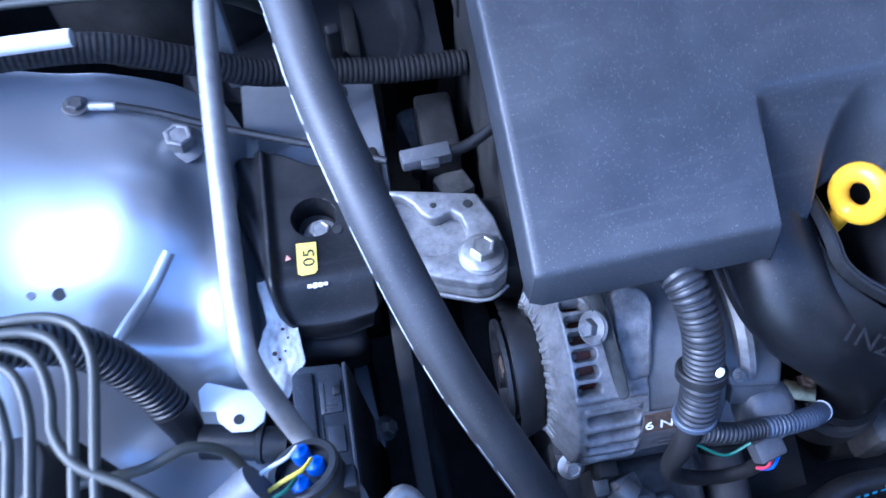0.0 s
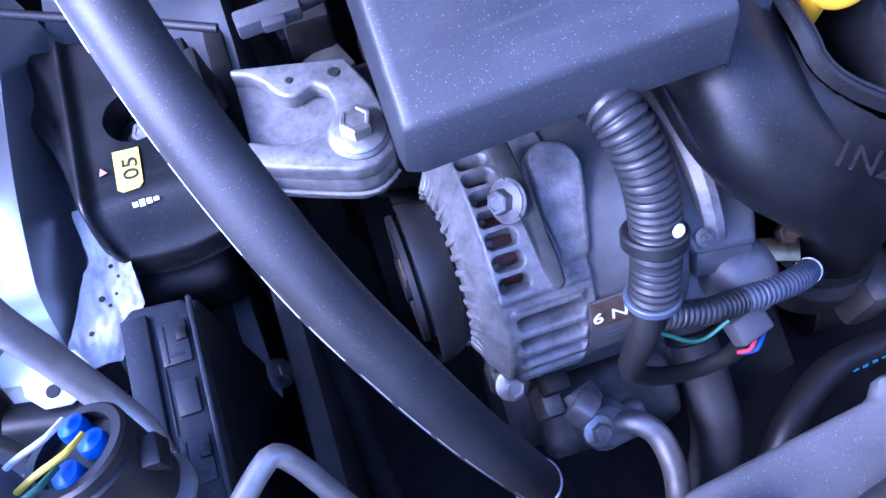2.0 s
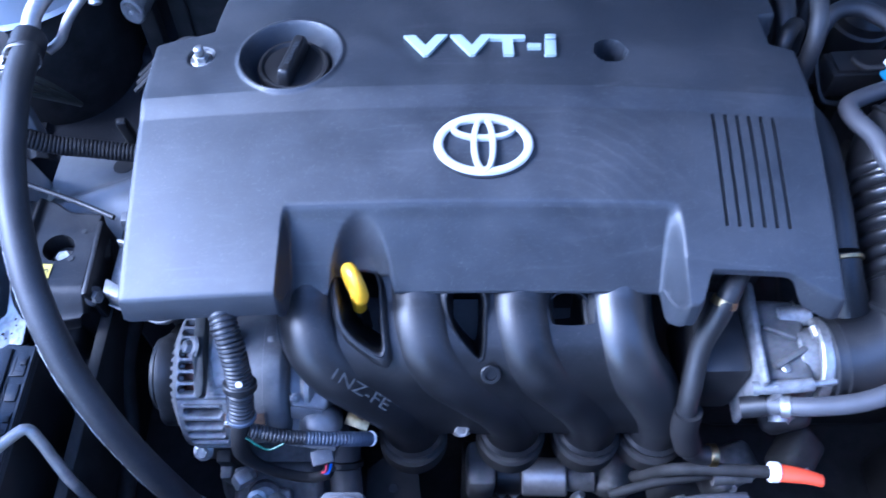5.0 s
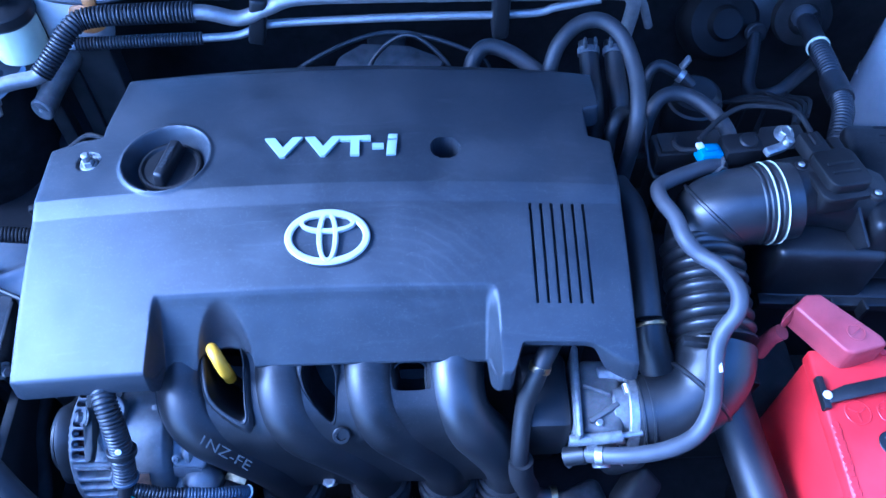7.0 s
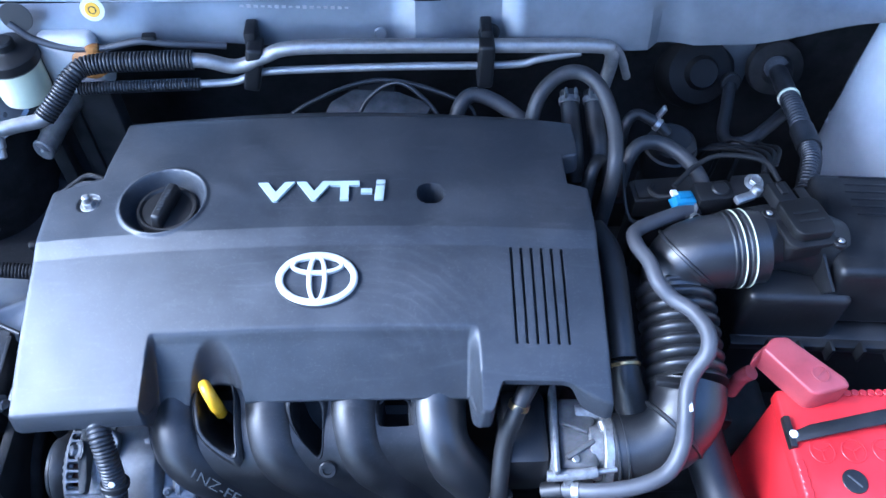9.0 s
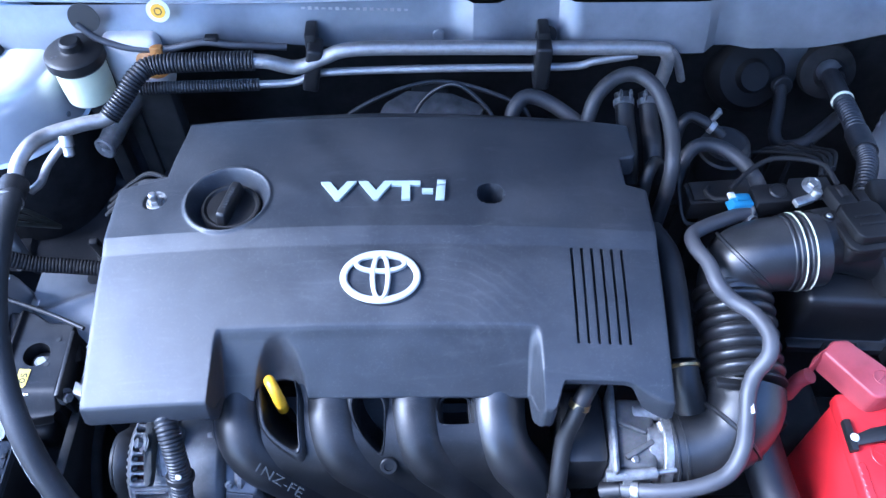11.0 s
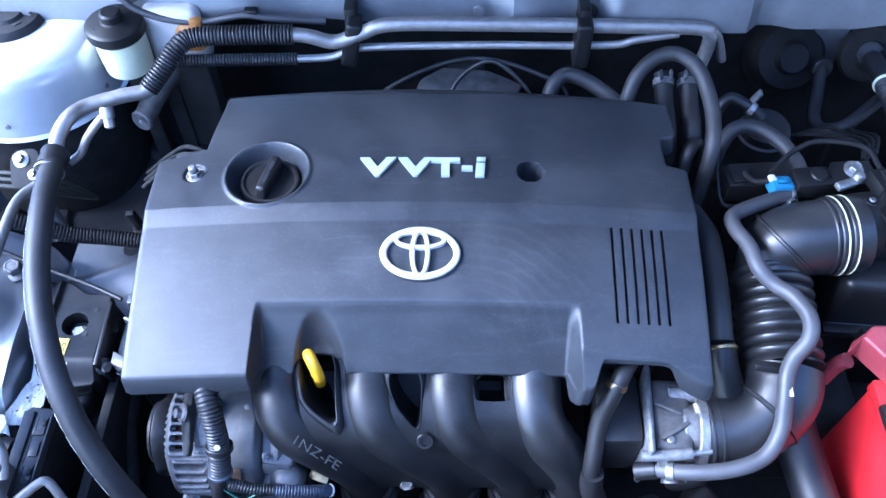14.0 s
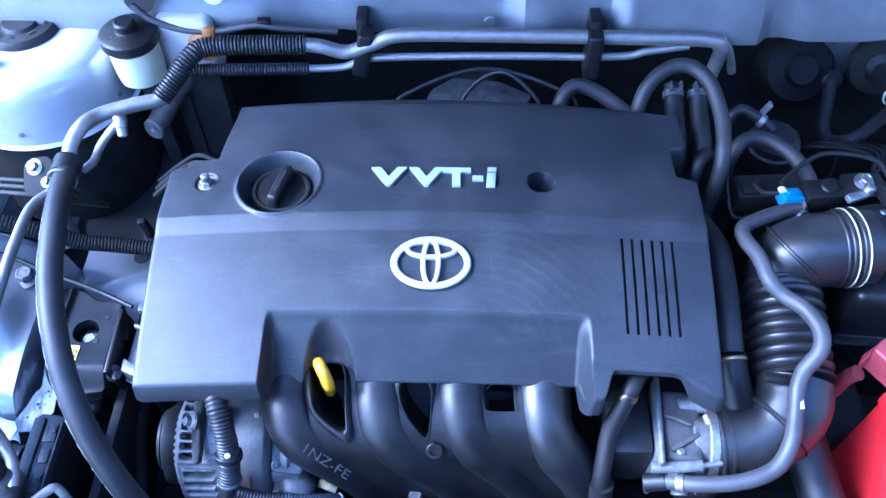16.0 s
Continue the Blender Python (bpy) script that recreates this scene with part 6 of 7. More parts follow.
part("bracket", prism([(-0.026, -0.018), (0.022, -0.018), (0.026, -0.008), (0.024, 0.014), (-0.02, 0.016), (-0.028, 0.004)], 0.003, Matrix.Translation((0.487, 0.142, 0.870)) @ pose(0, 0, 0, 4, 0, 6), 0.001), M_BLACK, valve2)
part("pillar", block((0.03, 0.02, 0.20), pose(0.47, 0.14, 0.765), 0.003), M_DARK, valve2)
bolt((0.488, 0.144, 0.8735), 0.0070, valve2, (0, -0.2, 1))
clipc = part("spring_clip", ring(0.0062, 0.0076, 0.010, (0.413, 0.112, 0.852), (0.3, -0.6, 0.4), 22), M_STEEL, valve2, "bright spring clip")
part("clip_ear", block((0.003, 0.008, 0.012), Matrix.Translation((0.417, 0.116, 0.862)), 0.0008), M_STEEL, clipc)
worm = part("worm_clamp", block((0.024, 0.010, 0.008), Matrix.Translation((0.462, 0.106, 0.892)) @ pose(0, 0, 0, 10, 0, 20), 0.002), M_STEEL, valve2, "bright clamp housing")
part("clamp_screw", disc(0.0060, 0.012, (0.474, 0.112, 0.890), (0.3, 0.1, 1), 18), M_STEEL, worm)
part("harness", tube([(0.515, 0.140, 0.880), (0.500, 0.165, 0.888), (0.455, 0.178, 0.884), (0.425, 0.168, 0.878), (0.395, 0.142, 0.872)], 0.0030, 10), M_TAPE, valve2)
part("lead", tube([(0.392, 0.131, 0.868), (0.378, 0.136, 0.862), (0.372, 0.150, 0.858), (0.380, 0.165, 0.85)], 0.0030, 8), M_TAPE, valve2)
hbox = thing("harness_box", "black harness housing behind the solenoid valve", "harness housing", (0.40, 0.17, 0.80))
part("box", block((0.10, 0.035, 0.03), Matrix.Translation((0.405, 0.165, 0.828)) @ pose(0, 0, 0, 0, 0, 4), 0.004), M_MATTE, hbox)
part("lid", block((0.09, 0.028, 0.004), Matrix.Translation((0.405, 0.165, 0.8448)) @ pose(0, 0, 0, 0, 0, 4), 0.001), M_BLACK, hbox)
part("post", block((0.03, 0.02, 0.28), pose(0.405, 0.172, 0.69), 0.003), M_DARK, hbox)
for k in range(4):
    t = thing("bulkhead_wire", "black taped wire hanging in front of the firewall", "cable", (0.5, 0.22, 0.83), "bulkhead wires")
    part("wire", tube([(0.505 + 0.006 * k, 0.160 + 0.004 * k, 0.872), (0.515 + 0.012 * k, 0.195 + 0.01 * k, 0.862 - 0.006 * k), (0.495 + 0.02 * k, 0.235 + 0.012 * k, 0.835 - 0.01 * k), (0.455 + 0.03 * k, 0.262 + 0.01 * k, 0.800), (0.44 + 0.03 * k, 0.27, 0.74)], 0.0028, 8), M_MATTE, t)

vac = thing("vacuum_hose", "black rubber hose looping to the purge valve", "hose", (0.39, 0.21, 0.86))
part("hose", tube([(0.352, 0.195, 0.80), (0.358, 0.208, 0.845), (0.374, 0.220, 0.862), (0.398, 0.216, 0.866), (0.420, 0.196, 0.864), (0.432, 0.170, 0.862), (0.434, 0.145, 0.862)], 0.0088, 20), M_HOSE, vac)
ucl = thing("heater_hose", "black rubber heater hose bent in an arch behind the cover", "hose", (0.29, 0.25, 0.90))
part("hose", tube([(0.236, 0.232, 0.84), (0.240, 0.240, 0.888), (0.250, 0.255, 0.914), (0.272, 0.268, 0.930), (0.296, 0.268, 0.934), (0.316, 0.252, 0.928), (0.327, 0.226, 0.915), (0.330, 0.195, 0.905), (0.328, 0.165, 0.890), (0.325, 0.150, 0.86), (0.32, 0.14, 0.80)], 0.0088, 20), M_HOSE, ucl)
hh = thing("heater_hose", "black rubber heater hose bent down behind the cover", "hose", (0.20, 0.29, 0.87))
part("hose", tube([(0.150, 0.262, 0.84), (0.155, 0.280, 0.868), (0.172, 0.292, 0.880), (0.200, 0.284, 0.876), (0.235, 0.262, 0.862), (0.26, 0.25, 0.84)], 0.0095, 20), M_HOSE, hh)
for x in (0.292, 0.322):
    t = thing("heater_pipe_hose", "black rubber hose stub with a spring clamp", "hose", (x, 0.25, 0.85), "hose stubs")
    part("hose", tube([(x, 0.292, 0.884), (x + 0.001, 0.262, 0.866), (x + 0.002, 0.225, 0.852), (x + 0.004, 0.20, 0.82)], 0.0115, 20), M_RUBBER, t)
    c = part("clamp", ring(0.0115, 0.0130, 0.008, (x, 0.278, 0.8755), (0, 0.9, 0.45), 26), M_ALUDULL, t, "dull spring clamp")
    for sx in (-0.006, 0.006):
        part("ear", block((0.003, 0.010, 0.010), pose(x + sx, 0.280, 0.892), 0.0008), M_ALUDULL, c)
elb = thing("hose_elbow", "short black rubber hose elbow", "hose", (0.325, 0.17, 0.86))
part("hose", tube([(0.300, 0.15, 0.82), (0.303, 0.165, 0.862), (0.312, 0.180, 0.874), (0.320, 0.186, 0.868), (0.324, 0.185, 0.84)], 0.008, 16), M_RUBBER, elb)
can = thing("filter_canister", "black round canister with a small clamped hose", "canister", (0.425, 0.25, 0.78))
part("canister", lathe([(0, 0.004), (0.022, 0.004), (0.026, 0), (0.030, -0.002), (0.031, -0.012), (0.034, -0.014), (0.034, -0.05), (0, -0.05)], (0.425, 0.250, 0.838), (0, -0.05, 1), 40), M_BLACK, can)
part("hose", tube([(0.362, 0.25, 0.80), (0.366, 0.268, 0.845), (0.378, 0.276, 0.858), (0.394, 0.270, 0.856), (0.410, 0.260, 0.850), (0.418, 0.254, 0.844)], 0.0068, 16), M_RUBBER, can)
cc = part("clamp", ring(0.0068, 0.0085, 0.007, (0.402, 0.265, 0.853), (0.8, -0.5, -0.3), 24), M_STEEL, can, "bright spring clamp")
part("ear", block((0.004, 0.010, 0.018), Matrix.Translation((0.408, 0.270, 0.866)) @ pose(0, 0, 0, 0, 25, 0), 0.001), M_STEEL, cc)
part("bracket", block((0.12, 0.03, 0.006), pose(0.41, 0.205, 0.785), 0.001), M_DARK, can)
part("post", block((0.05, 0.05, 0.38), pose(0.425, 0.25, 0.59), 0.004), M_DARK, can)
frame_ = thing("wire_frame", "black coated wire frame near the canister", "bracket", (0.36, 0.18, 0.80))
part("rod", tube([(0.348, 0.196, 0.855), (0.352, 0.172, 0.828), (0.356, 0.150, 0.812), (0.366, 0.142, 0.808), (0.41, 0.146, 0.808)], 0.0028, 10), M_BLACK, frame_)
booster = thing("brake_booster", "black brake servo drum on the firewall", "brake servo", (0.505, 0.44, 0.80))
part("drum", lathe([(0, 0.05), (0.02, 0.05), (0.025, 0.04), (0.045, 0.035), (0.055, 0.02), (0.057, 0), (0, 0)], (0.512, 0.455, 0.775), (0, -0.8, 0.55), 44), M_MATTE, booster)
part("plate", block((0.05, 0.01, 0.11), pose(0.566, 0.452, 0.80), 0.004), M_PAINTSHADE, booster, "grey painted backing plate")
boot = thing("door_loom", "black ribbed loom with a rubber boot and a pale cable tie", "wiring loom", (0.60, 0.30, 0.83))
part("gaiter", lathe([(0.040, 0), (0.038, 0.012), (0.022, 0.018), (0.018, 0.032), (0.012, 0.045), (0, 0.045)], (0.618, 0.430, 0.800), (-0.1, -0.85, 0.4), 36), M_DARK, boot)
part("spigot", lathe([(0.0165, 0), (0.0165, 0.010), (0.011, 0.018), (0, 0.018)], (0.611, 0.412, 0.815), (-0.1, -0.9, 0.3), 28), M_TRAY, boot, "grey rubber spigot")
part("sleeve", tube([(0.609, 0.400, 0.818), (0.604, 0.365, 0.826), (0.600, 0.335, 0.831)], 0.0125, 20), M_RUBBER, boot)
part("tie", ring(0.0125, 0.0145, 0.004, (0.600, 0.334, 0.831), (-0.1, -0.95, 0.15), 28), M_CREAM, boot, "pale cable tie")
part("conduit", ribbed([(0.600, 0.332, 0.831), (0.596, 0.290, 0.838), (0.592, 0.262, 0.841)], 0.0132, 0.0058, 0.15, 20), M_LOOM, boot)
part("joint", tube([(0.592, 0.262, 0.841), (0.590, 0.232, 0.844), (0.588, 0.222, 0.846)], 0.0150, 20), M_RUBBER, boot)
part("conduit", ribbed([(0.588, 0.224, 0.846), (0.582, 0.200, 0.850), (0.572, 0.178, 0.850), (0.560, 0.150, 0.846)], 0.0125, 0.005, 0.15, 20), M_LOOM, boot)
sl = thing("servo_hose", "thin black hose curving along the firewall", "hose", (0.55, 0.30, 0.79))
part("hose", tube([(0.548, 0.40, 0.795), (0.538, 0.365, 0.785), (0.522, 0.32, 0.782), (0.522, 0.29, 0.79), (0.545, 0.285, 0.80), (0.575, 0.305, 0.806), (0.60, 0.325, 0.81)], 0.0085, 16), M_RUBBER, sl)
part("cap", disc(0.014, 0.012, (0.549, 0.408, 0.795), (0, -0.9, 0.3), 24), M_RUBBER, sl)

# ---- battery ----
BM = Matrix.Translation((0.474, -0.082, 0.800)) @ pose(0, 0, 0, 0, 0, -1)
battery = thing("battery", "bright red car battery with raised rings on its lid", "battery", BM @ Vector((0.115, -0.09, -0.2)))
part("case", block((0.235, 0.175, 0.19), BM @ Matrix.Translation((0.1195, -0.0885, -0.103)), 0.005, 3), M_RED, battery)
blid = part("lid", block((0.239, 0.179, 0.020), BM @ Matrix.Translation((0.1195, -0.0885, -0.011)), 0.004, 3), M_RED, battery)
for k in range(6):
    c = BM @ Vector((0.030 + 0.032 * k, -0.068, -0.001))
    r = part("filler_ring", ring(0.0115, 0.013, 0.0012, c, seg=32), M_RED, blid)
    for j in range(3):
        a = 2.1 * j + 0.5
        part("vane", block((0.009, 0.0022, 0.0012), Matrix.Translation(c + Vector((0.005 * math.cos(a), 0.005 * math.sin(a), 0.0006))) @ pose(0, 0, 0, 0, 0, math.degrees(a)), 0.0004), M_RED, r)
for k in range(14):
    part("cog", disc(0.0042, 0.0016, BM @ Vector((0.004 + 0.0008 * (k % 2), -0.080 - 0.006 * k, -0.001)), seg=12), M_RED, blid)
    part("cog", disc(0.0042, 0.0016, BM @ Vector((0.075 + 0.0085 * k, -0.004, -0.001)), seg=12), M_RED, blid)
eye = part("indicator", disc(0.0125, 0.0015, BM @ Vector((0.052, -0.100, -0.0005)), seg=32), M_BLACK, blid, "round black charge indicator")
part("slot", block((0.016, 0.002, 0.001), Matrix.Translation(BM @ Vector((0.052, -0.100, 0.0012))) @ pose(0, 0, 0, 0, 0, -50), 0.0003), M_TRAY, eye)
tcov = thing("terminal_cover", "faded red plastic battery terminal cover", "terminal cover", BM @ Vector((0.04, -0.02, 0)))
top = [(0.4560, -0.0530, 0.838), (0.4700, -0.0400, 0.839), (0.4860, -0.0395, 0.839), (0.5330, -0.0880, 0.836), (0.5360, -0.0970, 0.834), (0.5000, -0.1060, 0.835), (0.4930, -0.1040, 0.836)]
part("hood", slab(top, (0.003, 0.002, -0.040), 0.006, 4), M_DKRED, tcov)
part("emblem_ring", ring(0.0080, 0.0092, 0.0008, (0.5080, -0.0835, 0.8368), (0.02, 0.02, 1), 32), M_DKRED, tcov)
part("emblem_bar", block((0.016, 0.0012, 0.0008), Matrix.Translation((0.5080, -0.0835, 0.8374)) @ pose(0, 0, 0, 0, 0, 35), 0.0002), M_DKRED, tcov)
part("lip", slab([(0.4540, -0.0550, 0.834), (0.4640, -0.0450, 0.834), (0.4540, -0.0480, 0.818), (0.4470, -0.0600, 0.812)], (0.010, 0.002, -0.014), 0.003, 3), M_DKRED, tcov)
part("lead_guard", tube([(0.458, -0.056, 0.792), (0.452, -0.054, 0.776), (0.449, -0.054, 0.745)], 0.0085, 14), M_DKRED, tcov)
hold = thing("battery_clamp", "black steel battery hold-down bar", "battery clamp", BM @ Vector((0.02, -0.045, 0)))
part("bar", slab([BM @ Vector(q) for q in ((0.004, -0.049, 0.006), (0.020, -0.043, 0.009), (0.055, -0.037, 0.011), (0.10, -0.028, 0.011), (0.22, -0.012, 0.011), (0.22, -0.028, 0.011), (0.10, -0.044, 0.011), (0.055, -0.052, 0.011), (0.020, -0.058, 0.008), (0.004, -0.060, 0.005))], (0, 0, -0.0035), 0.001), M_BLACK, hold)
part("hook", block((0.007, 0.034, 0.010), BM @ Matrix.Translation((0.001, -0.048, 0.0)), 0.0012), M_BLACK, hold)
part("bolt_tip", disc(0.0045, 0.004, BM @ Vector((0.003, -0.052, 0.004)), seg=12), M_WHITE, hold)
tray_b = tagged(part("battery_tray", block((0.28, 0.22, 0.02), BM @ Matrix.Translation((0.1195, -0.0885, -0.208)), 0.004), M_BLACK), "black battery tray", "battery tray", kind="structure")
part("support", block((0.2, 0.16, 0.18), BM @ Matrix.Translation((0.12, -0.09, -0.30)), 0.01), M_DARK, tray_b)
lt = thing("lower_duct", "dull black duct running down beside the battery", "duct", (0.42, -0.14, 0.70))
part("duct", tube([(0.405, -0.06, 0.735), (0.412, -0.09, 0.722), (0.422, -0.14, 0.705), (0.434, -0.20, 0.69), (0.445, -0.27, 0.68)], 0.024, 20), M_BLACK, lt)
lb = thing("lower_wiring", "dark connectors and wires beside the battery", "wiring", (0.43, 0.0, 0.70))
random.seed(8)
for k in range(10):
    p = Vector((0.425 + random.uniform(-0.02, 0.03), random.uniform(-0.08, 0.02), 0.68 + random.uniform(-0.02, 0.03)))
    part("connector", block((random.uniform(0.016, 0.03), random.uniform(0.012, 0.02), random.uniform(0.012, 0.02)), Matrix.Translation(p) @ pose(0, 0, 0, random.uniform(-20, 20), random.uniform(-20, 20), random.uniform(0, 180)), 0.002), M_BLACK if k % 3 else M_TRAY, lb)
for k in range(5):
    y = -0.08 + 0.025 * k
    part("wire", tube([(0.40, y, 0.67), (0.425, y + 0.01, 0.715 + 0.004 * k), (0.455, y + 0.02, 0.70), (0.475, y + 0.03, 0.66)], 0.0025, 8), M_RUBBER, lb)

# ---- reservoir, bottle and cylinder at the back left ----
res = thing("fluid_reservoir", "cream plastic fluid reservoir with a black ribbed cap", "fluid reservoir", (-0.357, 0.285, 0.89))
part("body", lathe([(0, 0), (0.024, 0), (0.0285, 0.004), (0.0295, 0.02), (0.0295, 0.055), (0, 0.055)], (-0.360, 0.283, 0.898), (0, 0, 1), 40), M_CREAM, res)
rcap = part("cap", lathe([(0, 0.019), (0.010, 0.019), (0.0125, 0.017), (0.013, 0.009), (0.016, 0.007), (0.030, 0.006), (0.0335, 0.003), (0.034, -0.008), (0.031, -0.012), (0, -0.012)], (-0.361, 0.284, 0.960), (0, 0, 1), 44), M_BLACK, res, "black screw cap")
part("cap_print", bars(9, 0.003, 0.004, 0.0012, Matrix.Translation((-0.380, 0.268, 0.9664)) @ pose(0, 0, 0, 0, 0, 20)), M_TRAY, rcap)
part("stem", block((0.02, 0.02, 0.20), pose(-0.36, 0.29, 0.80), 0.003), M_DARK, res)
wb = thing("header_bottle", "milky plastic bottle with amber stains", "fluid bottle", (-0.30, 0.32, 0.90))
part("bottle", block((0.070, 0.040, 0.085), pose(-0.302, 0.315, 0.925), 0.012, 4), M_MILK, wb)
part("stain", lathe([(0, 0.008), (0.012, 0.007), (0.020, 0.003), (0.022, -0.004)], (-0.278, 0.2955, 0.936), (0, -1, 0.2), 32), M_AMBER, wb, "amber outlet")
part("stain", block((0.016, 0.010, 0.04), pose(-0.270, 0.297, 0.94), 0.003), M_AMBER, wb, "amber clip")
part("foot", block((0.05, 0.03, 0.5), pose(-0.30, 0.32, 0.64), 0.004), M_DARK, wb)
cylm = thing("metal_cylinder", "dull metal cylinder lying behind the pipe", "cylinder", (-0.35, 0.28, 0.83))
part("barrel", tube([(-0.362, 0.262, 0.828), (-0.345, 0.285, 0.848), (-0.32, 0.315, 0.872)], 0.0135, 24), M_BLOCK, cylm)
part("end", disc(0.0145, 0.006, (-0.3615, 0.2625, 0.829), (-0.35, -0.85, 0.1), 28), M_ALUDULL, cylm)
part("centre", disc(0.0025, 0.002, (-0.3636, 0.2574, 0.8296), (-0.35, -0.85, 0.1), 12), M_STEEL, cylm)
part("post", block((0.02, 0.02, 0.4), pose(-0.33, 0.31, 0.65), 0.003), M_DARK, cylm)

# cowl details
yst = part("label", disc(0.0135, 0.0006, (-0.258, 0.3085, 1.0), (0, -1, 0.3), 32), M_CREAM, cowl, "round cream and yellow label")
part("label_disc", disc(0.0085, 0.0008, (-0.258, 0.3079, 1.0), (0, -1, 0.3), 28), M_YELLOW, cowl)
part("label_ring", ring(0.0035, 0.0045, 0.001, (-0.258, 0.3076, 1.0), (0, -1, 0.3), 24), M_INK, cowl)
part("stamped_marks", bars(16, 0.0045, 0.004, 0.0035, axes((-0.096, 0.3255, 0.990), (0, -0.95, 0.25), (1, 0, -0.03))), M_PIPE, cowl, "faded stamped marks")
part("plug", disc(0.0075, 0.003, (0.062, 0.319, 0.956), (0, -1, 0.1), 24), M_PAINTSHADE, cowl, "rubber plug")
part("oval_hole", disc(0.013, 0.001, (0.190, 0.3145, 0.957), (0, -1, 0.1), 28), M_INK, cowl)
part("round_hole", disc(0.018, 0.001, (-0.345, 0.3075, 0.992), (0, -1, 0.2), 28), M_INK, cowl)
cowl_wire = thing("cowl_cable", "grey cable clipped along the cowl", "cable", (-0.2, 0.30, 0.955))
part("cable", tube([(-0.355, 0.306, 0.985), (-0.335, 0.300, 0.968), (-0.30, 0.297, 0.957), (-0.26, 0.298, 0.954), (-0.215, 0.300, 0.962), (-0.18, 0.302, 0.956), (-0.12, 0.31, 0.946)], 0.0042, 12), M_GREYHOSE, cowl_wire)
part("clip", block((0.016, 0.010, 0.012), pose(-0.204, 0.303, 0.963), 0.002), M_BLACK, cowl_wire)

# cables and lumps in the dark behind the engine
backlump = thing("heat_shield", "dull grey heat shield behind the engine", "heat shield", (0.06, 0.30, 0.80))
part("shield", prism([(-0.07, 0), (0.06, -0.01), (0.075, 0.015), (0.03, 0.035), (-0.03, 0.04), (-0.06, 0.022)], 0.01, axes((0.05, 0.320, 0.815), (0, -0.35, 0.9), (1, 0, 0)), 0.004), M_BLOCK, backlump)
part("post", block((0.05, 0.04, 0.4), pose(0.05, 0.36, 0.63), 0.004), M_DARK, backlump)
for a, b in (((-0.05, 0.28), (0.16, 0.29)), ((0.04, 0.30), (0.12, 0.285))):
    t = thing("back_cable", "thin black cable behind the engine cover", "cable", (a[0], a[1], 0.85), "back cables")
    part("cable", tube([(a[0] - 0.02, a[1] - 0.03, 0.83), (a[0], a[1], 0.865), ((a[0] + b[0]) / 2, b[1] + 0.02, 0.89), (b[0], b[1], 0.87), (b[0] + 0.02, b[1] - 0.02, 0.84)], 0.0028, 10), M_RUBBER, t)
gl = thing("side_connector", "pale grey connector bracket beside the cover", "connector", (-0.27, 0.17, 0.85))
part("connector", block((0.045, 0.022, 0.018), Matrix.Translation((-0.272, 0.172, 0.848)) @ pose(0, 0, 0, 0, 0, 12), 0.003), M_TRAY, gl)
for k in range(3):
    part("wire", tube([(-0.36, 0.19 + 0.012 * k, 0.78), (-0.32, 0.195 + 0.01 * k, 0.815), (-0.29, 0.185 + 0.012 * k, 0.835), (-0.25, 0.19, 0.83)], 0.003, 8), M_RUBBER, gl)
part("support", block((0.03, 0.02, 0.1), pose(-0.265, 0.175, 0.80), 0.003), M_DARK, gl)
wline = thing("wing_lines", "thin grey lines along the inner wing", "pipe", (-0.5, 0.17, 0.84))
for k in range(3):
    part("pipe", tube([(-0.66, 0.165 - 0.010 * k, 0.845), (-0.52, 0.160 - 0.010 * k, 0.842), (-0.47, 0.160 - 0.010 * k, 0.836), (-0.44, 0.165 - 0.010 * k, 0.82), (-0.42, 0.18, 0.77)], 0.003, 10), M_OLIVE, wline)


def arch_fn(x, y):
    """The inner wheel arch: a hollow that climbs towards the strut tower, with two pressed steps."""
    d = math.hypot((x + 0.40) / 0.075, (y - 0.205) / 0.085)
    z = 0.718 + 0.018 * smooth(0.15, 0.34, y) - 0.022 * math.exp(-d * d * 1.2)
    z += 0.006 * smooth(1.02, 1.10, d) - 0.004 * smooth(1.25, 1.32, d)
    return Vector((x, y, z + 0.0025 * math.sin(38 * x + 22 * y)))


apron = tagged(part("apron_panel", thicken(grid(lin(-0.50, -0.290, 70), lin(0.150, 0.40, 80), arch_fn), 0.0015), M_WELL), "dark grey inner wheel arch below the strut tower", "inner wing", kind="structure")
arch_post = thing("arch_clip", "black plastic clip post standing in the wheel arch", "clip", (-0.375, 0.165, 0.72))
part("post", block((0.012, 0.010, 0.050), Matrix.Translation((-0.376, 0.166, 0.742)) @ pose(0, 0, 0, 14, 0, 8), 0.003, 3), M_MATTE, arch_post)
part("foot", disc(0.011, 0.006, (-0.376, 0.170, 0.716), seg=20), M_MATTE, arch_post)

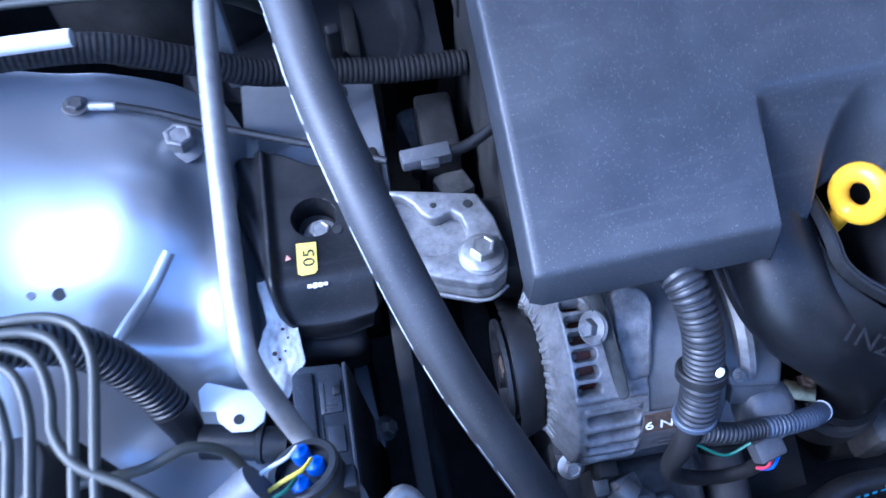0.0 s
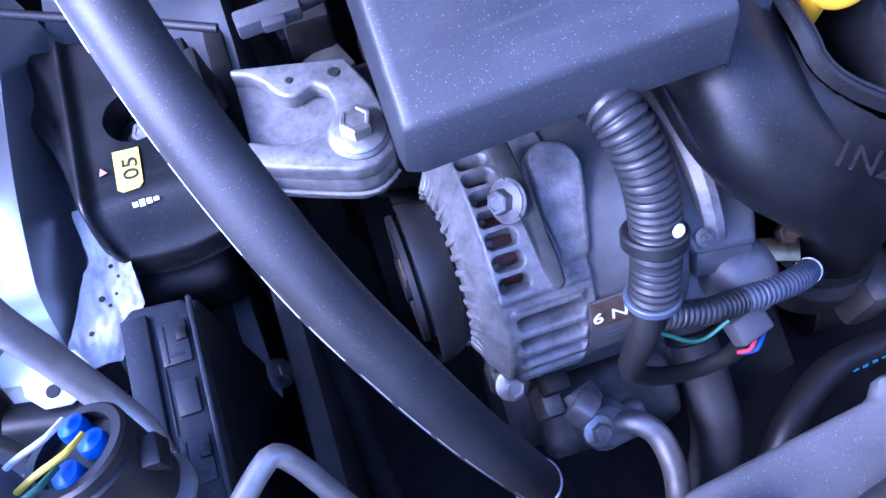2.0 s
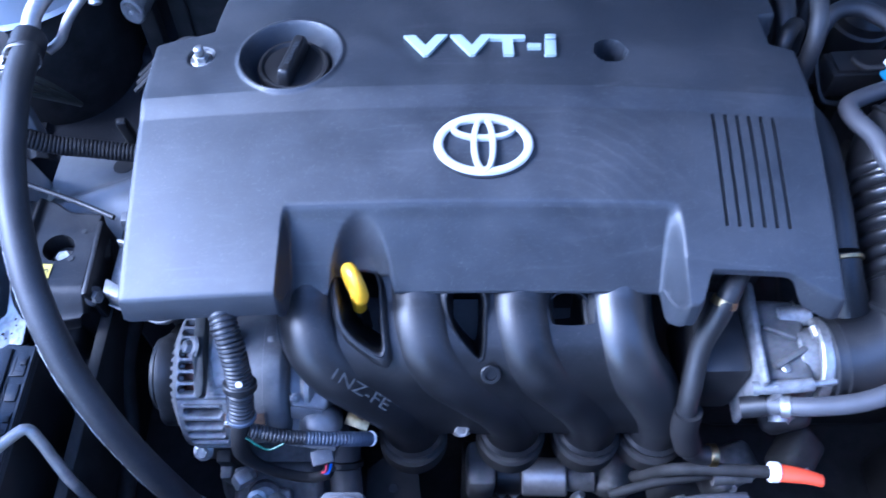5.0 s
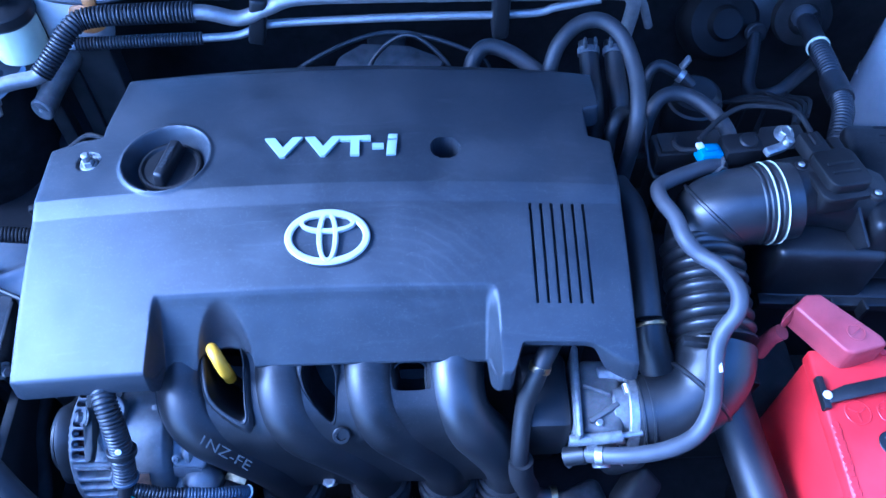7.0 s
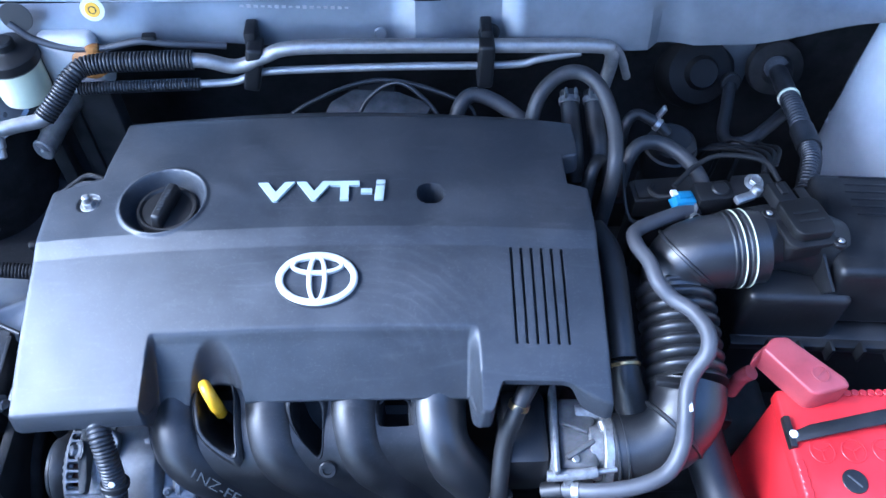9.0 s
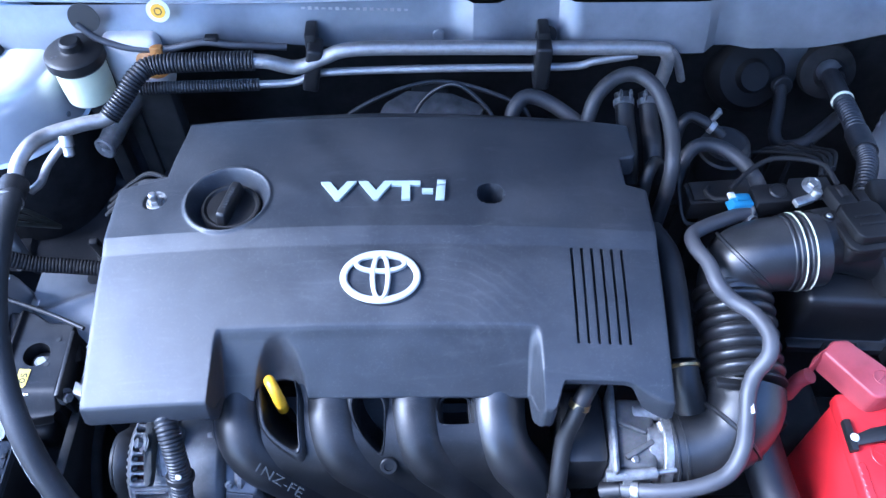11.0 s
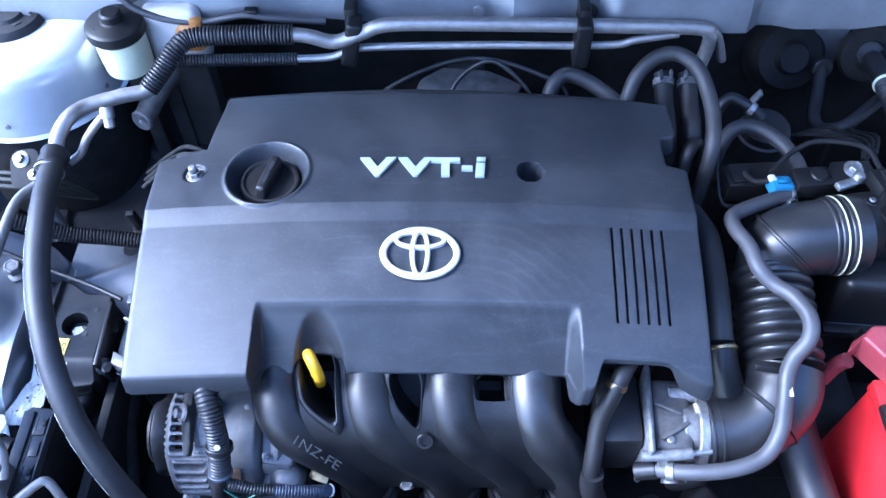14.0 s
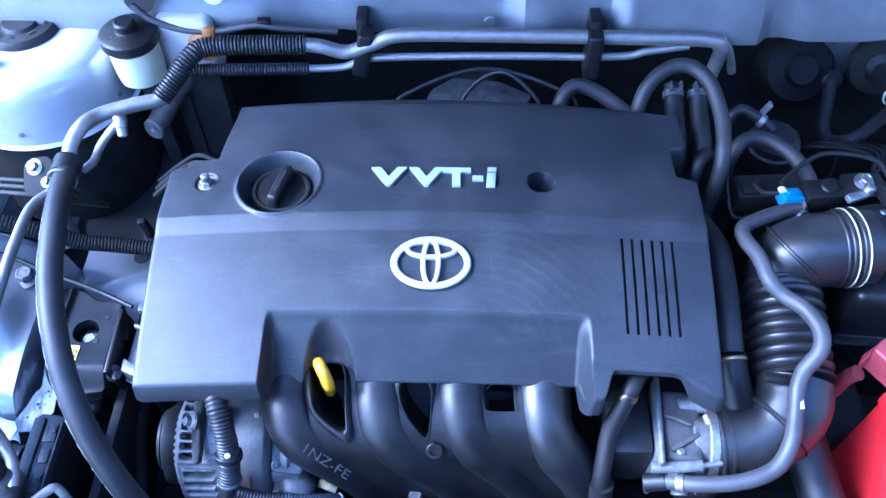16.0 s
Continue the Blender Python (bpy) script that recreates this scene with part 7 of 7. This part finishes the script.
# ---- front: shroud, caps, starter, lower clutter ----
shroud = thing("radiator_shroud", "dusty grey plastic radiator shroud with a recessed panel", "radiator shroud", (-0.12, -0.30, 0.70))
sh = [(-0.232, -0.262), (-0.225, -0.253), (-0.135, -0.243), (-0.131, -0.236), (-0.100, -0.236), (-0.096, -0.244), (-0.030, -0.248), (-0.016, -0.256), (-0.012, -0.275), (-0.012, -0.43), (-0.232, -0.43)]
part("top", prism(sh, 0.012, pose(0, 0, 0.742), 0.004), M_TRAY, shroud)
part("face", block((0.21, 0.012, 0.2), pose(-0.122, -0.275, 0.645), 0.003), M_TRAY, shroud)
part("raised_panel", prism([(-0.085, -0.262), (-0.035, -0.262), (-0.026, -0.272), (-0.026, -0.40), (-0.085, -0.40)], 0.006, pose(0, 0, 0.753), 0.003), M_TRAY, shroud)
part("boss", disc(0.028, 0.010, (-0.113, -0.270, 0.752), seg=36), M_TRAY, shroud)
part("hose", tube([(-0.235, -0.31, 0.77), (-0.19, -0.290, 0.772), (-0.15, -0.280, 0.772), (-0.105, -0.271, 0.768)], 0.0085, 16), M_HOSE, shroud, "dusty rubber hose")
shroud2 = thing("radiator_shroud", "pale grey plastic radiator shroud end", "radiator shroud", (0.1, -0.32, 0.70))
part("top", prism([(0.002, -0.284), (0.012, -0.276), (0.20, -0.270), (0.22, -0.43), (0.002, -0.43)], 0.012, pose(0, 0, 0.742), 0.004), M_TRAY, shroud2)
part("face", block((0.2, 0.012, 0.2), pose(0.11, -0.30, 0.645), 0.003), M_TRAY, shroud2)
filler = thing("washer_cap", "cream washer bottle cap with a yellow label", "bottle cap", (-0.326, -0.285, 0.74))
part("cap", lathe([(0, 0.012), (0.030, 0.012), (0.035, 0.008), (0.037, -0.004), (0.037, -0.02), (0, -0.02)], (-0.326, -0.292, 0.790), (0, 0.1, 1), 40), M_CREAM, filler)
part("label", disc(0.026, 0.0008, (-0.326, -0.292, 0.802), (0, 0.1, 1), 36), M_STICK, filler, "yellow label")
part("print", bars(6, 0.004, 0.006, 0.0016, Matrix.Translation((-0.340, -0.274, 0.8040))), M_INK, filler)
part("neck", disc(0.026, 0.10, (-0.326, -0.292, 0.68), seg=28), M_MILK, filler)
lhose = thing("radiator_hose", "black radiator hose bent over the shroud", "hose", (-0.25, -0.28, 0.76))
part("hose", tube([(-0.31, -0.33, 0.77), (-0.277, -0.290, 0.778), (-0.245, -0.274, 0.780), (-0.222, -0.272, 0.772), (-0.212, -0.278, 0.755), (-0.21, -0.285, 0.70)], 0.011, 18), M_HOSE, lhose)
starter = thing("starter_motor", "starter motor with a bright metal solenoid", "starter motor", (0.05, -0.14, 0.50))
part("solenoid", disc(0.0205, 0.048, (0.054, -0.152, 0.536), (1, -0.06, 0.1), 40, 0.002), M_PIPE, starter, "bright solenoid can")
part("cap", disc(0.0195, 0.028, (0.026, -0.150, 0.533), (1, -0.06, 0.1), 36, 0.002), M_BLACK, starter)
part("nose", disc(0.015, 0.03, (0.102, -0.155, 0.541), (1, -0.06, 0.1), 28), M_BLOCK, starter)
part("motor", disc(0.034, 0.09, (-0.01, -0.130, 0.490), (1, -0.04, 0), 40), M_DARK, starter)
part("end_block", block((0.030, 0.05, 0.055), pose(0.008, -0.150, 0.55), 0.008), M_BLOCK, starter)
bolt((0.046, -0.165, 0.522), 0.004, starter, (0, -0.8, 0.4))
bolt((0.032, -0.164, 0.520), 0.004, starter, (0, -0.8, 0.4))
bolt((0.112, -0.175, 0.535), 0.006, starter, (0.3, -0.8, 0.4))
atf = thing("gearbox_dipstick", "orange red dipstick handle on a grimy tube", "dipstick", (0.285, -0.195, 0.667))
part("tube", tube([(0.16, -0.175, 0.60), (0.180, -0.184, 0.645), (0.210, -0.188, 0.660), (0.272, -0.194, 0.667)], 0.006, 14), M_DARK, atf)
part("collar", disc(0.0098, 0.010, (0.270, -0.1937, 0.667), (1, -0.1, 0.05), 24), M_WHITE, atf, "white collar")
part("handle", tube([(0.279, -0.195, 0.668), (0.290, -0.197, 0.669), (0.304, -0.199, 0.668), (0.318, -0.202, 0.665)], lambda s: 0.0095 - 0.07 * s, 16, flat=0.7), M_ORANGE, atf, "orange red grip")
cab = thing("starter_cable", "grey braided cable across the front", "cable", (0.12, -0.21, 0.60))
part("cable", tube([(0.02, -0.245, 0.60), (0.06, -0.228, 0.602), (0.11, -0.212, 0.604), (0.14, -0.205, 0.610), (0.18, -0.206, 0.604), (0.22, -0.20, 0.606), (0.27, -0.196, 0.60)], 0.0048, 12), M_GREYHOSE, cab)
part("ferrule", tube([(0.108, -0.213, 0.604), (0.128, -0.208, 0.608)], 0.0065, 14), M_PIPE, cab)
cab2 = thing("clutter_pipe", "grimy pipe bracket below the throttle", "pipe", (0.2, -0.19, 0.63))
part("pipe", tube([(0.13, -0.198, 0.615), (0.17, -0.192, 0.632), (0.215, -0.188, 0.640), (0.24, -0.186, 0.640)], 0.005, 10), M_DARK, cab2)
part("fitting", tube([(0.225, -0.188, 0.640), (0.262, -0.186, 0.642)], 0.0095, 16), M_BLOCK, cab2)
part("lower_pipe", tube([(0.142, -0.205, 0.60), (0.150, -0.23, 0.60), (0.158, -0.275, 0.62)], 0.005, 10), M_GREYHOSE, cab2)
for k, (x, y, z, s) in enumerate(((0.21, -0.17, 0.56, 0.05), (0.26, -0.16, 0.58, 0.06), (0.32, -0.16, 0.62, 0.05), (0.15, -0.15, 0.54, 0.05), (0.30, -0.12, 0.66, 0.06))):
    t = thing("casting_lump", "grimy casting on the gearbox front", "casting", (x, y, z), "gearbox castings")
    part("casting", block((s, s * 0.7, s * 0.8), Matrix.Translation((x, y, z)) @ pose(0, 0, 0, 15 * k, 20 - 8 * k, 25 * k), s * 0.18, 3), M_BLOCK if k % 2 else M_DARK, t)
    bolt(Vector((x, y - s * 0.36, z + s * 0.2)), 0.005, t, (0, -0.8, 0.5))

# compressor and lower hose under the alternator
comp = thing("compressor", "grimy cast aluminium compressor below the alternator", "compressor", (-0.2, -0.13, 0.50))
part("body", disc(0.052, 0.13, (-0.262, -0.130, 0.545), (1, 0, 0), 40, 0.006), M_BLOCK, comp)
part("head", block((0.09, 0.05, 0.06), Matrix.Translation((-0.20, -0.170, 0.565)) @ pose(0, 0, 0, 20, 0, 0), 0.012, 3), M_BLOCK, comp)
part("fitting", disc(0.016, 0.026, (-0.214, -0.182, 0.580), (0.15, -0.5, 0.85), 28, 0.004), M_ALUDULL, comp)
part("fitting_arm", block((0.034, 0.022, 0.016), Matrix.Translation((-0.200, -0.194, 0.592)) @ pose(0, 0, 0, 25, 0, 5), 0.005, 3), M_ALUDULL, comp)
bolt((-0.217, -0.196, 0.604), 0.006, comp, (0.15, -0.5, 0.85))
part("pipe", tube([(-0.205, -0.192, 0.594), (-0.194, -0.198, 0.602), (-0.184, -0.209, 0.600), (-0.181, -0.229, 0.592), (-0.185, -0.251, 0.575), (-0.19, -0.27, 0.52)], 0.0075, 16), M_PIPE, comp, "bent aluminium pipe")
part("clip", block((0.016, 0.014, 0.018), Matrix.Translation((-0.227, -0.186, 0.634)) @ pose(0, 0, 0, 10, 20, 40), 0.003), M_PIPE, comp)
part("rib", block((0.012, 0.02, 0.05), Matrix.Translation((-0.242, -0.172, 0.615)) @ pose(0, 0, 0, 10, 0, 0), 0.003), M_BLOCK, comp)
part("rib", block((0.04, 0.016, 0.02), Matrix.Translation((-0.225, -0.19, 0.57)) @ pose(0, 0, 0, 30, 10, 0), 0.005), M_BLOCK, comp)
part("plug", block((0.020, 0.014, 0.022), Matrix.Translation((-0.226, -0.180, 0.628)) @ pose(0, 0, 0, 10, 20, 20), 0.003), M_ALUDULL, comp, "plated connector")
part("stay", block((0.014, 0.012, 0.06), Matrix.Translation((-0.240, -0.168, 0.635)) @ pose(0, 0, 0, 10, 0, 0), 0.002), M_DARK, comp)
part("lug", block((0.03, 0.02, 0.03), pose(-0.256, -0.150, 0.63), 0.005), M_BLOCK, comp)
bolt((-0.262, -0.165, 0.655), 0.006, comp, (0, -0.6, 0.8))
lowh = thing("lower_hose", "black lower coolant hose with a white paint dot", "hose", (-0.11, -0.16, 0.50))
part("hose", tube([(-0.134, -0.135, 0.600), (-0.134, -0.155, 0.585), (-0.132, -0.184, 0.568), (-0.135, -0.214, 0.555), (-0.148, -0.240, 0.535), (-0.17, -0.262, 0.49)], 0.0165, 28), M_LIFTHOSE, lowh)
part("flange", disc(0.019, 0.008, (-0.134, -0.150, 0.588), (0, -0.8, -0.5), 30), M_BLACK, lowh)
part("paint_dot", disc(0.004, 0.001, (-0.1345, -0.164, 0.5955), (0.0, -0.35, 0.9), 14), M_WHITE, lowh)
crank = thing("crank_pulley", "black ribbed crankshaft pulley with its belt", "pulley", (-0.30, 0.02, 0.50))
part("pulley", lathe([(0, 0), (0.05, 0), (0.066, 0.004), (0.068, 0.02), (0.066, 0.026), (0, 0.026)], (-0.312, 0.0, 0.52), ax, 48), M_DARK, crank)
part("belt", sweep(bmesh.new(), spline([(-0.286, AY + 0.033, AZ + 0.012), (-0.286, AY + 0.010, AZ + 0.0345), (-0.286, AY - 0.018, AZ + 0.030), (-0.286, AY - 0.0345, AZ + 0.005), (-0.286, AY - 0.036, AZ - 0.03), (-0.286, -0.09, 0.56), (-0.286, -0.06, 0.49), (-0.286, 0.0, 0.45), (-0.286, 0.06, 0.50), (-0.286, 0.065, 0.55), (-0.286, -0.02, 0.66), (-0.286, AY + 0.033, AZ + 0.012)], 0.004), 0.010, 8, flat=0.22, caps=False), M_RUBBER, crank, "ribbed drive belt")
timing = thing("timing_cover", "black timing cover at the engine's end", "timing cover", (-0.262, 0.08, 0.5))
part("cover", block((0.03, 0.22, 0.34), pose(-0.262, 0.09, 0.66), 0.01), M_DARK, timing)
grb = thing("coil_block", "pale casting glimpsed in the gap beside the engine", "casting", (-0.30, 0.13, 0.70))
part("casting", block((0.03, 0.05, 0.05), Matrix.Translation((-0.318, 0.135, 0.640)) @ pose(0, 0, 0, 10, 0, 12), 0.006), M_BLOCK, grb)
part("connector", block((0.028, 0.026, 0.02), Matrix.Translation((-0.300, 0.07, 0.66)) @ pose(0, 0, 0, 0, 0, 20), 0.004), M_BLOCK, grb)
part("post", block((0.03, 0.06, 0.3), pose(-0.306, 0.11, 0.55), 0.004), M_DARK, grb)

fanring = thing("fan_hose", "thick dusty hose curving beside the radiator shroud", "hose", (-0.06, -0.21, 0.55))
part("hose", tube([(-0.118, -0.262, 0.52), (-0.105, -0.240, 0.55), (-0.086, -0.222, 0.56), (-0.055, -0.205, 0.56), (-0.027, -0.199, 0.56), (0.014, -0.200, 0.555), (0.05, -0.21, 0.54)], 0.0105, 20), M_RUBBER, fanring)
part("marks", bars(5, 0.004, 0.0022, 0.003, axes((-0.036, -0.2085, 0.5665), (0, -0.7, 0.7), (1, 0.16, 0))), M_CYAN, fanring, "faded blue print")
part("tag", disc(0.005, 0.002, (-0.008, -0.205, 0.5688), (0, -0.5, 0.85), 16), M_WHITE, fanring, "pale paint spot")
stay2 = thing("side_stay", "grimy steel stay behind the lower hose", "bracket", (-0.09, -0.17, 0.55))
part("stay", prism([(-0.03, -0.03), (0.03, -0.025), (0.025, 0.03), (0.0, 0.04), (-0.028, 0.02)], 0.004, axes((-0.085, -0.165, 0.545), (0.1, -0.5, 0.85), (1, 0, 0)), 0.001), M_DARK, stay2)
part("hole", disc(0.005, 0.0008, (-0.085, -0.168, 0.5505), (0.1, -0.5, 0.85), 16), M_INK, stay2)
